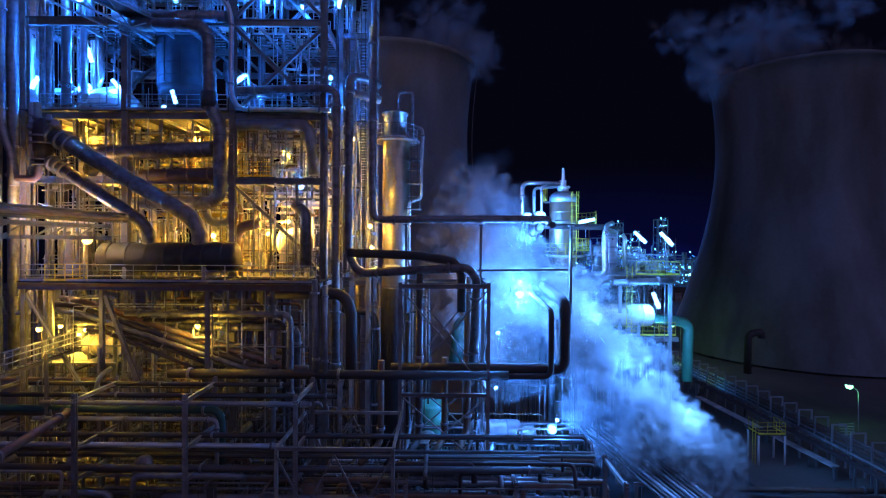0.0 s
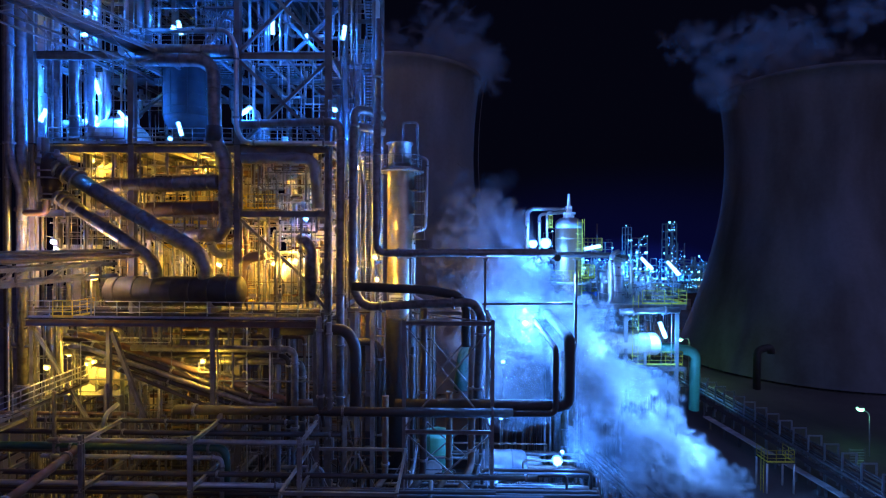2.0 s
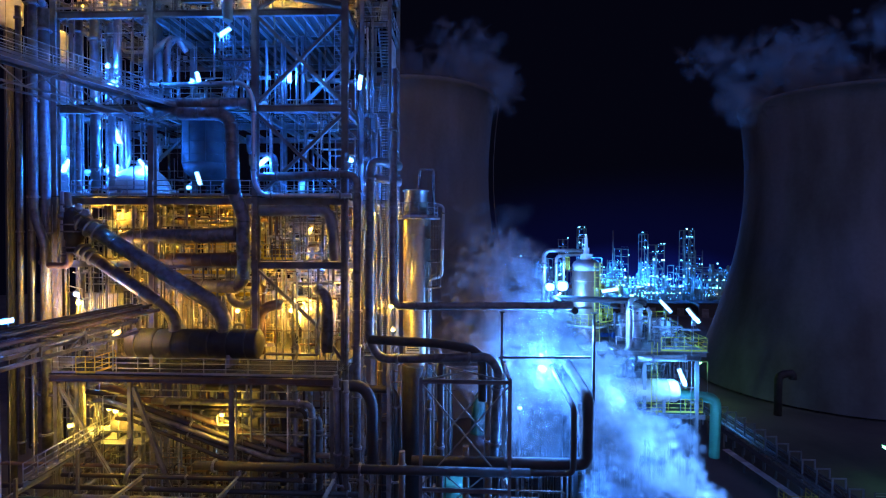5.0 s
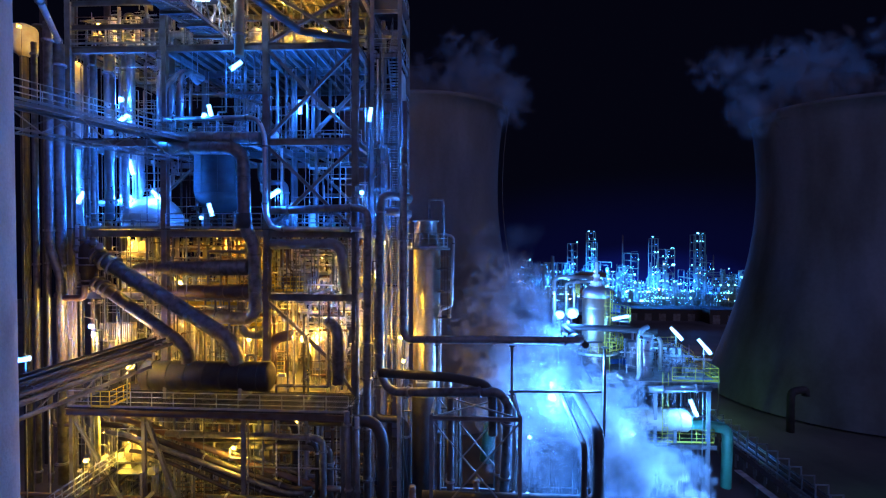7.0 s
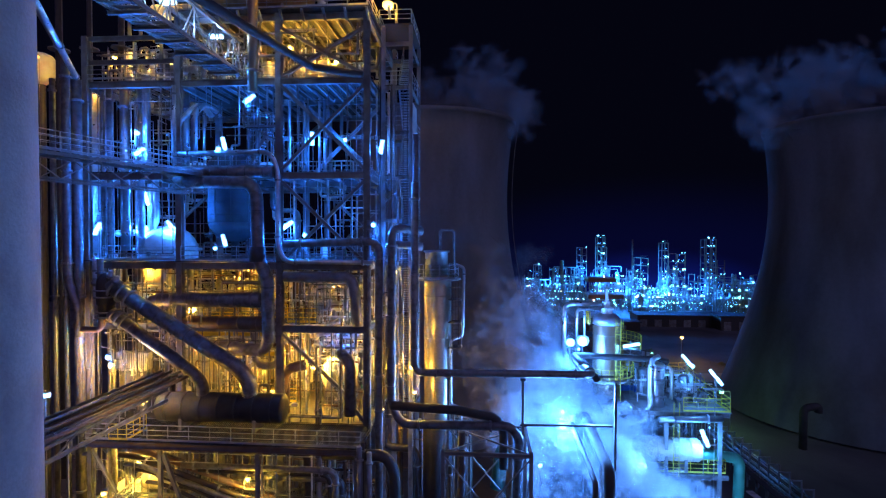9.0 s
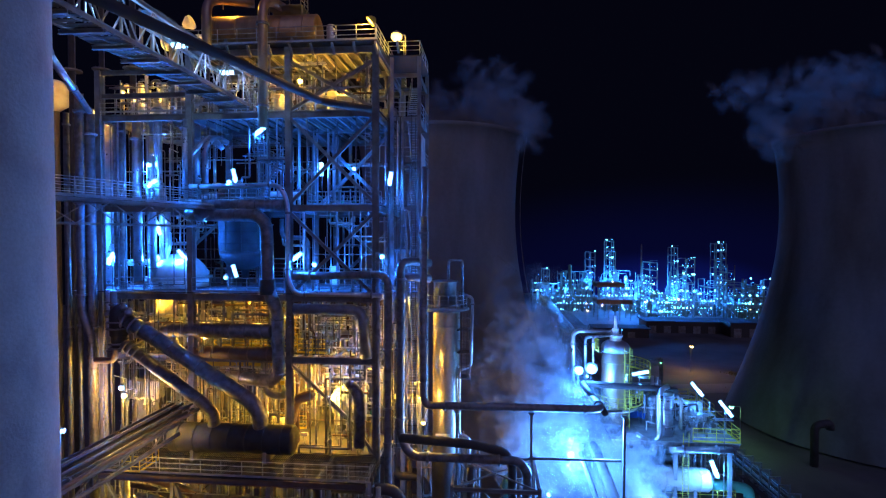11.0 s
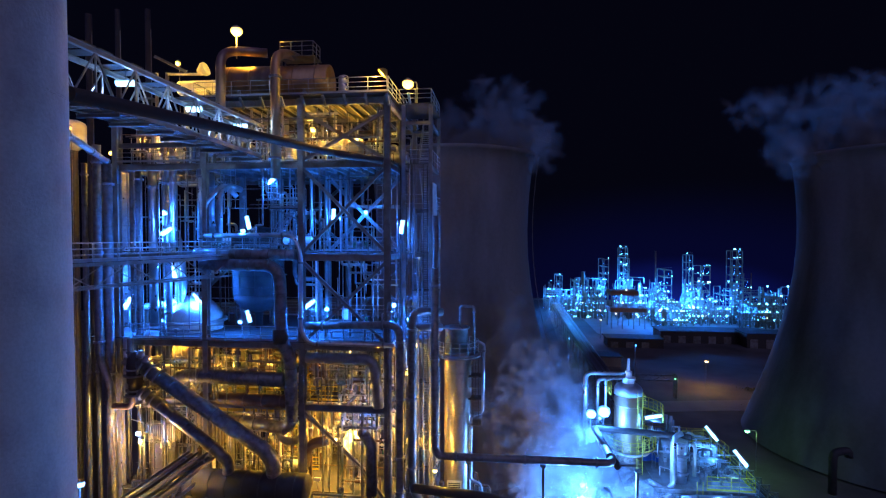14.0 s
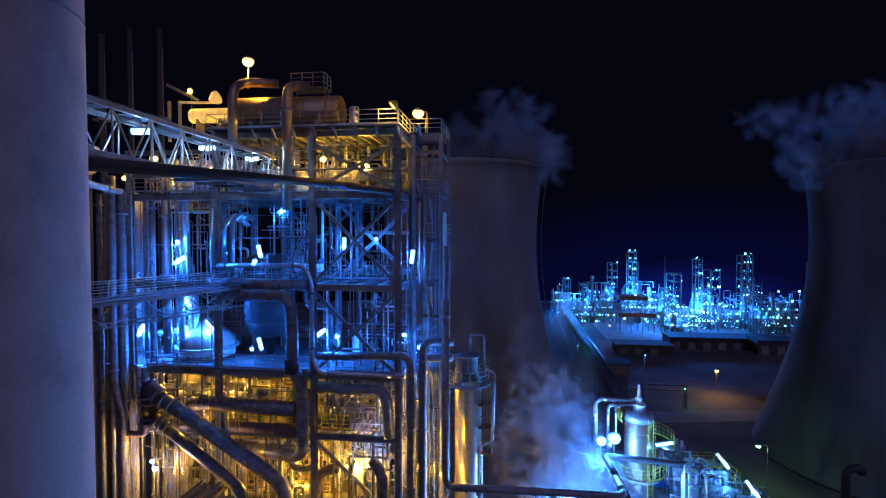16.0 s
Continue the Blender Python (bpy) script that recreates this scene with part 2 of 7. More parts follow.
def pipe(label, r, mat, *pts, joints=True, bend=None, name="pipe", group=""):
    """A pipe run with its bends; bolted flanges stand before the bends and along long legs."""
    ob = part(name, tube(B(), pts, r, 14 if r > 0.25 else 10, bend), mat, None)
    tagged(ob, label, "pipe", group)
    if name == "duct":
        for a, b in zip(pts, pts[1:]):
            a, b = Vector(a), Vector(b)
            n = int((b - a).length / 1.3)
            for i in range(n):
                c, d = a.lerp(b, (i + 0.5) / n), (b - a).normalized()
                part("strap", lathe(B(), c - d * 0.04, d, [(0, r), (0, r + 0.03), (0.08, r + 0.03), (0.08, r)], 16, False), mat, ob)
    elif joints:
        for a, b in zip(pts, pts[1:]):
            a, b = Vector(a), Vector(b)
            n = b - a
            if n.length > 14 * r + 1.0:
                k = 4.4 * r / n.length
                spots = [k, 1 - k] + ([0.5] if n.length > 9 else [])
                for s in spots[: 3 if r > 0.12 else 1]:
                    flange(ob, a + n * s, n, r)
    return ob


def rail(label, pts, mat=None, h=1.1, step=1.5, group="guard rails", toe=True):
    """Guard rail along pts (deck level): posts, top rail, knee rail and toe board."""
    mat = mat or GALV
    ob = thing("guard_rail", label, "railing", group, pts[0])
    up = Vector((0, 0, 1))
    pts = [Vector(p) for p in pts]
    part("top_rail", tube(B(), [p + up * h for p in pts], 0.03, 6, 0.06), mat, ob)
    part("knee_rail", tube(B(), [p + up * h * 0.68 for p in pts], 0.022, 6, 0.06), mat, ob)
    part("lower_rail", tube(B(), [p + up * h * 0.36 for p in pts], 0.022, 6, 0.06), mat, ob)
    if toe:
        for a, b in zip(pts, pts[1:]):
            part("toe_board", bar(B(), a + up * 0.08, b + up * 0.08, 0.012, 0.15), mat, ob)
    post = mesh_of("post", tube(B(), [(0, 0, 0), (0, 0, h)], 0.028, 6), mat)
    for j, (a, b) in enumerate(zip(pts, pts[1:])):
        n = max(1, round((b - a).length / step))
        for i in range(0 if j == 0 else 1, n + 1):
            part("post", post, None, ob).matrix_basis = Matrix.Translation(a.lerp(b, i / n))
    return ob




def ladder(label, foot, height, side=(1, 0, 0), mat=None, cage=False, group="ladders"):
    mat = mat or YELLOW
    ob = thing("ladder", label, "ladder", group, foot)
    s, f, up = Vector(side).normalized(), Vector(foot), Vector((0, 0, 1))
    for k in (-0.22, 0.22):
        part("side_rail", bar(B(), f + s * k, f + s * k + up * height, 0.05, 0.02), mat, ob)
    rung = mesh_of("rung", tube(B(), [-s * 0.22, s * 0.22], 0.014, 5), mat)
    for i in range(1, int(height / 0.3)):
        part("rung", rung, None, ob).matrix_basis = Matrix.Translation(f + up * 0.3 * i)
    if cage:
        back = up.cross(s)
        arc = [s * 0.36 * math.cos(a) - back * 0.7 * math.sin(a) for a in np.linspace(0, math.pi, 9)]
        hoop = mesh_of("cage_hoop", tube(B(), arc, 0.018, 5, 0.0, False), mat)
        for i in range(int((height - 2.2) / 0.9) + 1):
            part("cage_hoop", hoop, None, ob).matrix_basis = Matrix.Translation(f + up * (2.2 + 0.9 * i))
        for j in (2, 4, 6):
            part("cage_strap", bar(B(), f + arc[j] + up * 2.2, f + arc[j] + up * height, 0.03, 0.01), mat, ob)
    return ob


def stair(label, a, b, width=0.9, mat=None, side=None, group="stairs", rails=True):
    """A straight flight from a (foot) to b (head)."""
    mat = mat or STEEL
    a, b = Vector(a), Vector(b)
    ob = thing("stair_flight", label, "stairs", group, a)
    run = Vector((b.x - a.x, b.y - a.y, 0)).normalized()
    s, up = run.cross(Vector((0, 0, 1))), Vector((0, 0, 1))
    for k in (-width / 2, width / 2):
        part("stringer", bar(B(), a + s * k, b + s * k, 0.03, 0.2), mat, ob)
        if rails:
            part("handrail", tube(B(), [a + s * k, a + s * k + up, b + s * k + up, b + s * k], 0.025, 6, 0.1), mat, ob)
            part("knee_rail", tube(B(), [a + s * k + up * 0.55, b + s * k + up * 0.55], 0.02, 6), mat, ob)
    n = max(2, round((b.z - a.z) / 0.2))
    tread = mesh_of("tread", bar(B(), -s * width * 0.48, s * width * 0.48, 0.24, 0.035), mat)
    for i in range(1, n):
        part("tread", tread, None, ob).matrix_basis = Matrix.Translation(a.lerp(b, i / n))
    return ob


COLD, HOT = 4.4, 2.4


def floor_under(p):
    """The deck or ground level below a point."""
    x, y, z = p
    if -31 < x < -5.6 and 37 < y < 50:
        floors = (17.35, 24.75, 29.45, 36.25, 43.25, 47.95)
    elif -27.6 < x < -8 and 33 < y <= 37:
        floors = (17.32,)
    elif 12.2 < x < 19.6 and 42 < y < 52.7:
        floors = (12.4, 17.45)
    else:
        floors = ()
    return max([0.0] + [f for f in floors if f < z - 0.2])


def pole(ob, at, back=0.22):
    """A thin post behind a lamp down to the deck that carries it."""
    at = Vector(at)
    part("post", tube(B(), [(at.x, at.y + back, floor_under(at)), (at.x, at.y + back, at.z + 0.3), (at.x, at.y, at.z + 0.3)], 0.03, 6, 0.1), STEEL, ob)


def tube_lamp(at, d, color=BLUE, watts=300, length=0.95, mat=None, off=(0, -0.35, -0.25), label="", group="tube lamps", bracket=None):
    """A weatherproof tube lamp: housing, lit diffuser, bracket, and its light."""
    d, at = Vector(d).normalized(), Vector(at)
    ob = thing("tube_lamp", label or "lit cold white tube lamp on a steel bracket", "lamp", group, at)
    lo, hi = at - d * length / 2, at + d * length / 2
    _, s, u = axes(d)
    if u.z < 0:
        u = -u
    housing = part("housing", bar(B(), lo - d * 0.06 + u * 0.15, hi + d * 0.06 + u * 0.15, 0.24, 0.05), STEEL, ob)
    part("lit_tube", tube(B(), [lo, hi], 0.085, 10), mat or BLUETUBE, housing, "glowing white tube")
    part("diffuser", tube(B(), [lo - d * 0.05, hi + d * 0.05], 0.17, 14), BLUECOVER, housing, "milky cover glowing blue in imitation of a halo")
    if bracket:
        part("bracket", tube(B(), [at + u * 0.1, bracket], 0.025, 6), STEEL, ob)
    else:
        pole(ob, at)
    if watts:
        lamp_light(ob, at + Vector(off), color, watts * (COLD if color[2] > color[0] else HOT))
    return ob


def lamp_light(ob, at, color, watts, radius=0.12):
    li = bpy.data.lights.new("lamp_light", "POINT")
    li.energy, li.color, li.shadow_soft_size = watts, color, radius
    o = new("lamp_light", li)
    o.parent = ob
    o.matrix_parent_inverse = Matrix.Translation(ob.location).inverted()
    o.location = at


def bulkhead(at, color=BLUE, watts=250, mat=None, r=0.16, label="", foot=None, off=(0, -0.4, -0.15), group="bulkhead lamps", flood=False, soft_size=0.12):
    """A round well-glass lamp with its cap and a bracket or post; off moves its light away from the glass."""
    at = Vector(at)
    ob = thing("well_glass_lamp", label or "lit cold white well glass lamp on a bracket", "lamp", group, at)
    glass = part("glass", lathe(B(), at + Vector((0, 0, -r * 1.2)), (0, 0, 1), [(0, 0), (r * 0.3, r * 0.85), (r, r * 1.25), (r * 1.8, r * 1.05), (r * 2.1, r * 0.6)], 14), WARMCOVER if mat is WARMTUBE else BLUECOVER, ob, "milky glass glowing in imitation of a halo")
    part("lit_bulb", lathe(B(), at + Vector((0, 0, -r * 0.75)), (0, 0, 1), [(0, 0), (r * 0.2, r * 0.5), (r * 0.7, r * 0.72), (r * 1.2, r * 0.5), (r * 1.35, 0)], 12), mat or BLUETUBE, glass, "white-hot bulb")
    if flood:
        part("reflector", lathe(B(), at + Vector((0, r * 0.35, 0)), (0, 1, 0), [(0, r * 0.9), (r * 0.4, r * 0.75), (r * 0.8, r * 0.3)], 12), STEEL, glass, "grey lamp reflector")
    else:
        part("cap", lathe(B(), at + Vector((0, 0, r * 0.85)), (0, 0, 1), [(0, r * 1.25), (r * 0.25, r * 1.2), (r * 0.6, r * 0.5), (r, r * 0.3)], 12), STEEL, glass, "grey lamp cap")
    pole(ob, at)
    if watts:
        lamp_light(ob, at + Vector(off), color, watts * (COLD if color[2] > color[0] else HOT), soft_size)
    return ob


def drum(name, label, a, b, r, mat, saddles=True, bands=4, floor=None, head=0.45, category="pressure vessel", seg=28, group=""):
    """A lying vessel with dished heads, straps and saddles that stand at floor level."""
    a, b = Vector(a), Vector(b)
    n, L = (b - a).normalized(), (b - a).length
    ob = thing(name, label, category, group, (a.x, a.y, floor if floor is not None else a.z - r))
    shell = part("shell", lathe(B(), a, n, [(-head * r, 0), (-head * r * 0.85, r * 0.5), (-head * r * 0.45, r * 0.86), (0, r), (L, r), (L + head * r * 0.45, r * 0.86), (L + head * r * 0.85, r * 0.5), (L + head * r, 0)], seg), mat, ob)
    for i in range(bands):
        c = a.lerp(b, (i + 0.5) / bands if bands > 1 else 0.1)
        part("strap", lathe(B(), c - n * 0.05, n, [(0, r), (0, r + 0.035), (0.1, r + 0.035), (0.1, r)], seg, False), mat, shell)
    if saddles and floor is not None:
        for k in (0.2, 0.8):
            c = a.lerp(b, k)
            s = Vector((-n.y, n.x, 0)) * r * 0.8
            bm = B()
            q = Vector((c.x, c.y, floor))
            t = n * 0.12
            top = Vector((c.x, c.y, a.z - r * 0.55))
            loop = [q - s, q + s, top + s, top - s]
            v, w = [bm.verts.new(p - t) for p in loop], [bm.verts.new(p + t) for p in loop]
            bm.faces.new(v), bm.faces.new(w[::-1])
            for i in range(4):
                bm.faces.new((v[i], w[i], w[(i + 1) % 4], v[(i + 1) % 4]))
            part("saddle", bm, STEEL, ob)
    return ob


def column_vessel(name, label, base, h, r, mat, dome=0.5, bands=3, category="process column", foot=0.0, seg=28, group=""):
    """An upright vessel with a dished head, wall seams and a skirt."""
    ob = thing(name, label, category, group, base)
    b = Vector(base)
    shell = part("shell", lathe(B(), b + Vector((0, 0, foot)), (0, 0, 1), [(0, r * 0.98), (0.02, r), (h, r), (h + dome * r * 0.5, r * 0.84), (h + dome * r * 0.87, r * 0.48), (h + dome * r, 0)], seg), mat, ob)
    for i in range(bands):
        z = foot + h * (i + 0.6) / bands
        part("seam_band", lathe(B(), b + Vector((0, 0, z)), (0, 0, 1), [(0, r), (0, r + 0.02), (0.1, r + 0.02), (0.1, r)], seg, False), mat, shell)
    if foot:
        part("skirt", lathe(B(), b, (0, 0, 1), [(0, r * 0.9), (foot, r * 0.9)], seg), STEEL, ob)
    return ob


WHEEL = {}


def valve(at, d=(1, 0, 0), r=0.14, group="valves"):
    """A gate valve: body, bonnet and hand wheel."""
    key = round(r, 2)
    if key not in WHEEL:
        body = mesh_of("body", lathe(B(), (-r * 2, 0, 0), (1, 0, 0), [(0, r * 1.5), (r * 0.4, r * 1.5), (r * 0.4, r), (r * 1.4, r * 1.3), (r * 2.6, r * 1.3), (r * 3.6, r), (r * 3.6, r * 1.5), (r * 4, r * 1.5)], 12, False), PIPE)
        bonnet = mesh_of("bonnet", lathe(B(), (0, 0, 0), (0, 0, 1), [(0, r), (r * 2.2, r * 0.7), (r * 2.2, r * 1.1), (r * 2.6, r * 1.1), (r * 2.7, r * 0.25), (r * 5, r * 0.25)], 10, False), PIPE)
        ring = B()
        c = [Vector((math.cos(a) * r * 1.7, math.sin(a) * r * 1.7, r * 4.6)) for a in np.linspace(0, math.tau, 13)]
        tube(ring, c, r * 0.16, 5, 0.0, False)
        for k in (0, 3, 6, 9):
            bar(ring, (0, 0, r * 4.6), c[k], r * 0.15, r * 0.15)
        WHEEL[key] = body, bonnet, mesh_of("hand_wheel", ring, RUSTY)
    ob = thing("gate_valve", "grey flanged gate valve with a hand wheel", "valve", group, at)
    turn = Vector((1, 0, 0)).rotation_difference(Vector(d)).to_matrix().to_4x4()
    for n, me in zip(("body", "bonnet"), WHEEL[key]):
        o = part(n, me, None, ob)
        o.matrix_basis = Matrix.Translation(at) @ turn
    part("hand_wheel", WHEEL[key][2], None, o)
    return ob


# ---- ground and roads ----
def sheet(name, lo, hi, z, mat, label, category, n=1, rough=0.0):
    bm = B()
    xs, ys = np.linspace(lo[0], hi[0], n + 1), np.linspace(lo[1], hi[1], n + 1)
    g = [[bm.verts.new((x, y, z + rough * noise.noise((x * 0.05, y * 0.05, 0)))) for x in xs] for y in ys]
    for j in range(n):
        for i in range(n):
            bm.faces.new((g[j][i], g[j][i + 1], g[j + 1][i + 1], g[j + 1][i])).smooth = True
    ob = part(name, bm, mat, None)
    return tagged(ob, label, category, "", "structure")


def slab(name, pts, z, t, mat, label, category="road"):
    bm = B()
    lo, hi = [bm.verts.new((x, y, z - t)) for x, y in pts], [bm.verts.new((x, y, z)) for x, y in pts]
    bm.faces.new(hi), bm.faces.new(lo[::-1])
    for i in range(len(pts)):
        j = (i + 1) % len(pts)
        bm.faces.new((lo[i], lo[j], hi[j], hi[i]))
    return tagged(part(name, bm, mat, None), label, category, "", "structure")


sheet("ground", (-2400, -2400), (2400, 2400), 0.0, SOIL, "dark bare yard ground with patches of grass", "ground", 60)
slab("road_1", ((30, 112), (125, 128), (125, 134), (30, 119)), 0.06, 0.1, ROADM, "pale concrete service road under an orange lamp")
slab("road_2", ((10, 120), (17, 118), (24, 300), (15, 300)), 0.07, 0.1, ASPHALT, "dark asphalt road towards the far units")
slab("road_3", ((36, 200), (150, 200), (150, 330), (36, 330)), 0.05, 0.1, ROADM, "pale concrete apron under the far process units")
slab("pavement_1", ((-40, 24), (26, 24), (26, 60), (-40, 60)), 0.05, 0.1, ASPHALT, "dark stained paving under the process unit", "pavement")

# sky with the town's glow low over the far plant
bm = B()
sky_u = np.linspace(radians(-80), radians(80), 41)
sky_v = np.linspace(-2, 300, 13)
g = [[bm.verts.new((310 * math.sin(a), 310 * math.cos(a), z)) for a in sky_u] for z in sky_v]
for j in range(12):
    for i in range(40):
        bm.faces.new((g[j][i], g[j + 1][i], g[j + 1][i + 1], g[j][i + 1])).smooth = True
m = bpy.data.materials.new("night_glow")
m.use_nodes = True
nt = m.node_tree
b = nt.nodes["Principled BSDF"]
b.inputs["Base Color"].default_value = (0, 0, 0, 1)
tc, sp = nt.nodes.new("ShaderNodeTexCoord"), nt.nodes.new("ShaderNodeVectorMath")
sp.operation = "DISTANCE"
mp = nt.nodes.new("ShaderNodeMapping")
mp.inputs["Location"].default_value, mp.inputs["Scale"].default_value = (-0.31, 0, -0.02), (1 / 310, 0, 1 / 125)
nt.links.new(tc.outputs["Object"], mp.inputs["Vector"])
nt.links.new(mp.outputs[0], sp.inputs[0])
sp.inputs[1].default_value = (0, 0, 0)
rp = nt.nodes.new("ShaderNodeValToRGB")
rp.color_ramp.interpolation = "EASE"
rp.color_ramp.elements[0].color, rp.color_ramp.elements[0].position = (0.004, 0.012, 0.16, 1), 0.0
rp.color_ramp.elements[1].color, rp.color_ramp.elements[1].position = (0.0011, 0.0012, 0.0042, 1), 0.55
e = rp.color_ramp.elements.new(0.1)
e.color = (0.0024, 0.005, 0.07, 1)
e = rp.color_ramp.elements.new(0.2)
e.color = (0.0014, 0.0019, 0.02, 1)
nt.links.new(sp.outputs["Value"], rp.inputs["Fac"])
nt.links.new(rp.outputs["Color"], b.inputs["Emission Color"])
b.inputs["Emission Strength"].default_value = 1.0
b.inputs["Specular IOR Level"].default_value = 0.0
tagged(part("sky_backdrop", bm, m, None), "night sky with a blue glow low over the plant", "sky", "", "structure")

# ---- the main process structure ----
XS, YS = (-30.6, -23.2, -15.4, -8.75), (37.5, 43.4, 49.4)
LEVELS = (17.3, 24.7, 29.4, 36.2, 43.2, 47.9)
frame_main = thing("steel_structure", "tall open grey steel process structure with decks and braces", "steel structure", "", (-16, 43, 0))
for x in XS:
    for y in YS:
        top = 47.9 if x > -24 else 46.6
        part("column", girder(B(), (x, y, 0), (x, y, top), 0.46, 0.44), STEEL, frame_main)
for z in LEVELS:
    for y in YS:
        for a, b in zip(XS, XS[1:]):
            if z > 44 and a < -24:
                continue
            part("floor_beam", girder(B(), (a + 0.23, y, z - 0.3), (b - 0.23, y, z - 0.3), 0.5, 0.28), STEEL, frame_main)
    for x in XS:
        if z > 44 and x < -24:
            continue
        for a, b in zip(YS, YS[1:]):
            part("cross_beam", girder(B(), (x, a + 0.25, z - 0.32), (x, b - 0.25, z - 0.32), 0.46, 0.26), STEEL, frame_main)
    for a, b in zip(XS, XS[1:]):
        if z > 44 and a < -24:
            continue
        for k in (0.25, 0.5, 0.75) if z < 40 else (0.125, 0.25, 0.375, 0.5, 0.625, 0.75, 0.875):
            x = a + (b - a) * k
            part("joist", girder(B(), (x, 37.65, z - 0.2), (x, 49.2, z - 0.2), 0.24, 0.14, 0.02), STEEL, frame_main)


def deck(x0, x1, y0, y1, z):
    part("deck_plate", box(B(), (x0, y0, z - 0.03), (x1, y1, z + 0.02)), PLATE, frame_main, "dark chequered steel deck plate")


def grate(x0, x1, y0, y1, z):
    """An open deck of spaced planks."""
    n = int((y1 - y0) / 0.55)
    for i in range(n):
        y = y0 + (y1 - y0) * i / n
        part("deck_plank", box(B(), (x0, y, z - 0.03), (x1, y + 0.24, z + 0.02)), PLATE, frame_main)


deck(-31, -8.5, 37.4, 49.6, 17.35)
deck(-23, -15.5, 38.5, 49.4, 24.75)
deck(-15.3, -12.5, 38, 49.4, 24.75)
deck(-33, -8.5, 37.2, 49.6, 29.45)
grate(-31, -17.2, 37.4, 46, 36.25)
grate(-15.2, -8.9, 40.5, 47, 36.25)
grate(-31, -23.4, 38.2, 49.6, 43.25)
deck(-23.3, -8.6, 38.0, 49.6, 43.25)
deck(-23.6, -8.4, 36.6, 49.8, 47.95)
# the long front gallery at the level of the great drum
bm = B()
for i in range(122):
    box(bm, (-27.6 + i * 0.16, 33.1, 17.27), (-27.56 + i * 0.16, 37.38, 17.32))
for i in range(5):
    box(bm, (-27.6, 33.15 + i * 1.04, 17.24), (-8.1, 33.19 + i * 1.04, 17.268))
part("grating", bm, GRATE, frame_main, "dark open steel grating")
part("edge_beam", girder(B(), (-27.6, 33.2, 17.0), (-8.1, 33.2, 17.0), 0.42, 0.26), RUSTY, frame_main)
for x in (-27.4, -23.2, -19.3, -15.4, -12, -8.75):
    part("cantilever", girder(B(), (x, 33.3, 17.0), (x, 37.3, 17.0), 0.42, 0.22), STEEL, frame_main)
for x in (-27.4, -22.3, -15.4, -8.6):
    part("column", girder(B(), (x, 33.5, 0), (x, 33.5, 16.75), 0.28, 0.24), STEEL, frame_main)
# edge of the top deck with its stub brackets
for i in range(11):
    x = -23 + i * 1.6
    part("stub_bracket", bar(B(), (x, 36.65, 47.85), (x, 37.3, 47.2), 0.16, 0.18), STEEL, frame_main)


def brace(a, b, s=0.24):
    part("brace", girder(B(), a, b, s, s * 0.9, 0.025), STEEL, frame_main)


for y, lo, hi in ((37.5, 29.4, 36.2), (37.5, 43.2, 47.5), (49.4, 29.4, 36.2)):
    brace((-15.2, y + 0.1, lo + 0.1), (-8.95, y + 0.1, hi - 0.7))
    brace((-15.2, y - 0.12, hi - 0.7), (-8.95, y - 0.12, lo + 0.1))
# paler paint on this pair stands in for the lamp light on it
for a, b in (((-15.2, 43.5, 36.3), (-8.95, 43.5, 42.5)), ((-15.2, 43.28, 42.5), (-8.95, 43.28, 36.3))):
    part("brace", girder(B(), a, b, 0.28, 0.26, 0.025), PIPE, frame_main)
brace((-23, 43.5, 17.6), (-15.6, 43.5, 24.2))
brace((-15.2, 37.45, 24.0), (-10.6, 37.45, 19.8))
brace((-10.6, 37.45, 19.8), (-8.95, 37.45, 17.5))
brace((-30.4, 43.5, 29.6), (-23.4, 43.5, 35.7))
brace((-23, 49.3, 36.4), (-15.6, 49.3, 42.7))
brace((-15.6, 49.3, 36.4), (-23, 49.3, 42.7))
brace((-27.3, 33.5, 16.5), (-22.5, 33.5, 8.5), 0.2)
brace((-22.0, 33.4, 16.4), (-19.2, 33.4, 9), 0.26)

brace((-15.2, 37.36, 42.6), (-8.95, 37.36, 36.4))
brace((-15.2, 37.58, 36.4), (-8.95, 37.58, 42.6))
for y in YS:
    for z in (44.6, 46.4):
        part("floor_beam", girder(B(), (-30.4, y, z), (-23.4, y, z), 0.36, 0.2), STEEL, frame_main)
rail("grey guard rail of the end bay", [(-30.5, 37.4, 43.3), (-23.5, 37.4, 43.3)], GALV)

# stair tower beside the structure
tower = thing("stair_tower", "grey steel stair tower with zigzag flights", "stair tower", "", (-7, 42.5, 0))
for x in (-8.0, -5.85):
    for y in (40.0, 45.0):
        part("column", girder(B(), (x, y, 0), (x, y, 47.8), 0.3, 0.28), STEEL, tower)
landings = [17.3, 20.9, 24.7, 29.4, 32.8, 36.2, 39.7, 43.2, 46.6]
for i, z in enumerate(landings):
    for y in (40.0, 45.0):
        part("beam", girder(B(), (-7.85, y, z - 0.2), (-6.0, y, z - 0.2), 0.3, 0.16, 0.02), STEEL, tower)
    y0 = 40.0 if i % 2 else 44.0
    part("landing", box(B(), (-8, y0 - 0.1, z - 0.04), (-5.7, y0 + 1.2, z)), PLATE, tower)
    part("beam", girder(B(), (-5.85, 40.1, z - 0.2), (-5.85, 44.9, z - 0.2), 0.26, 0.14, 0.02), STEEL, tower)
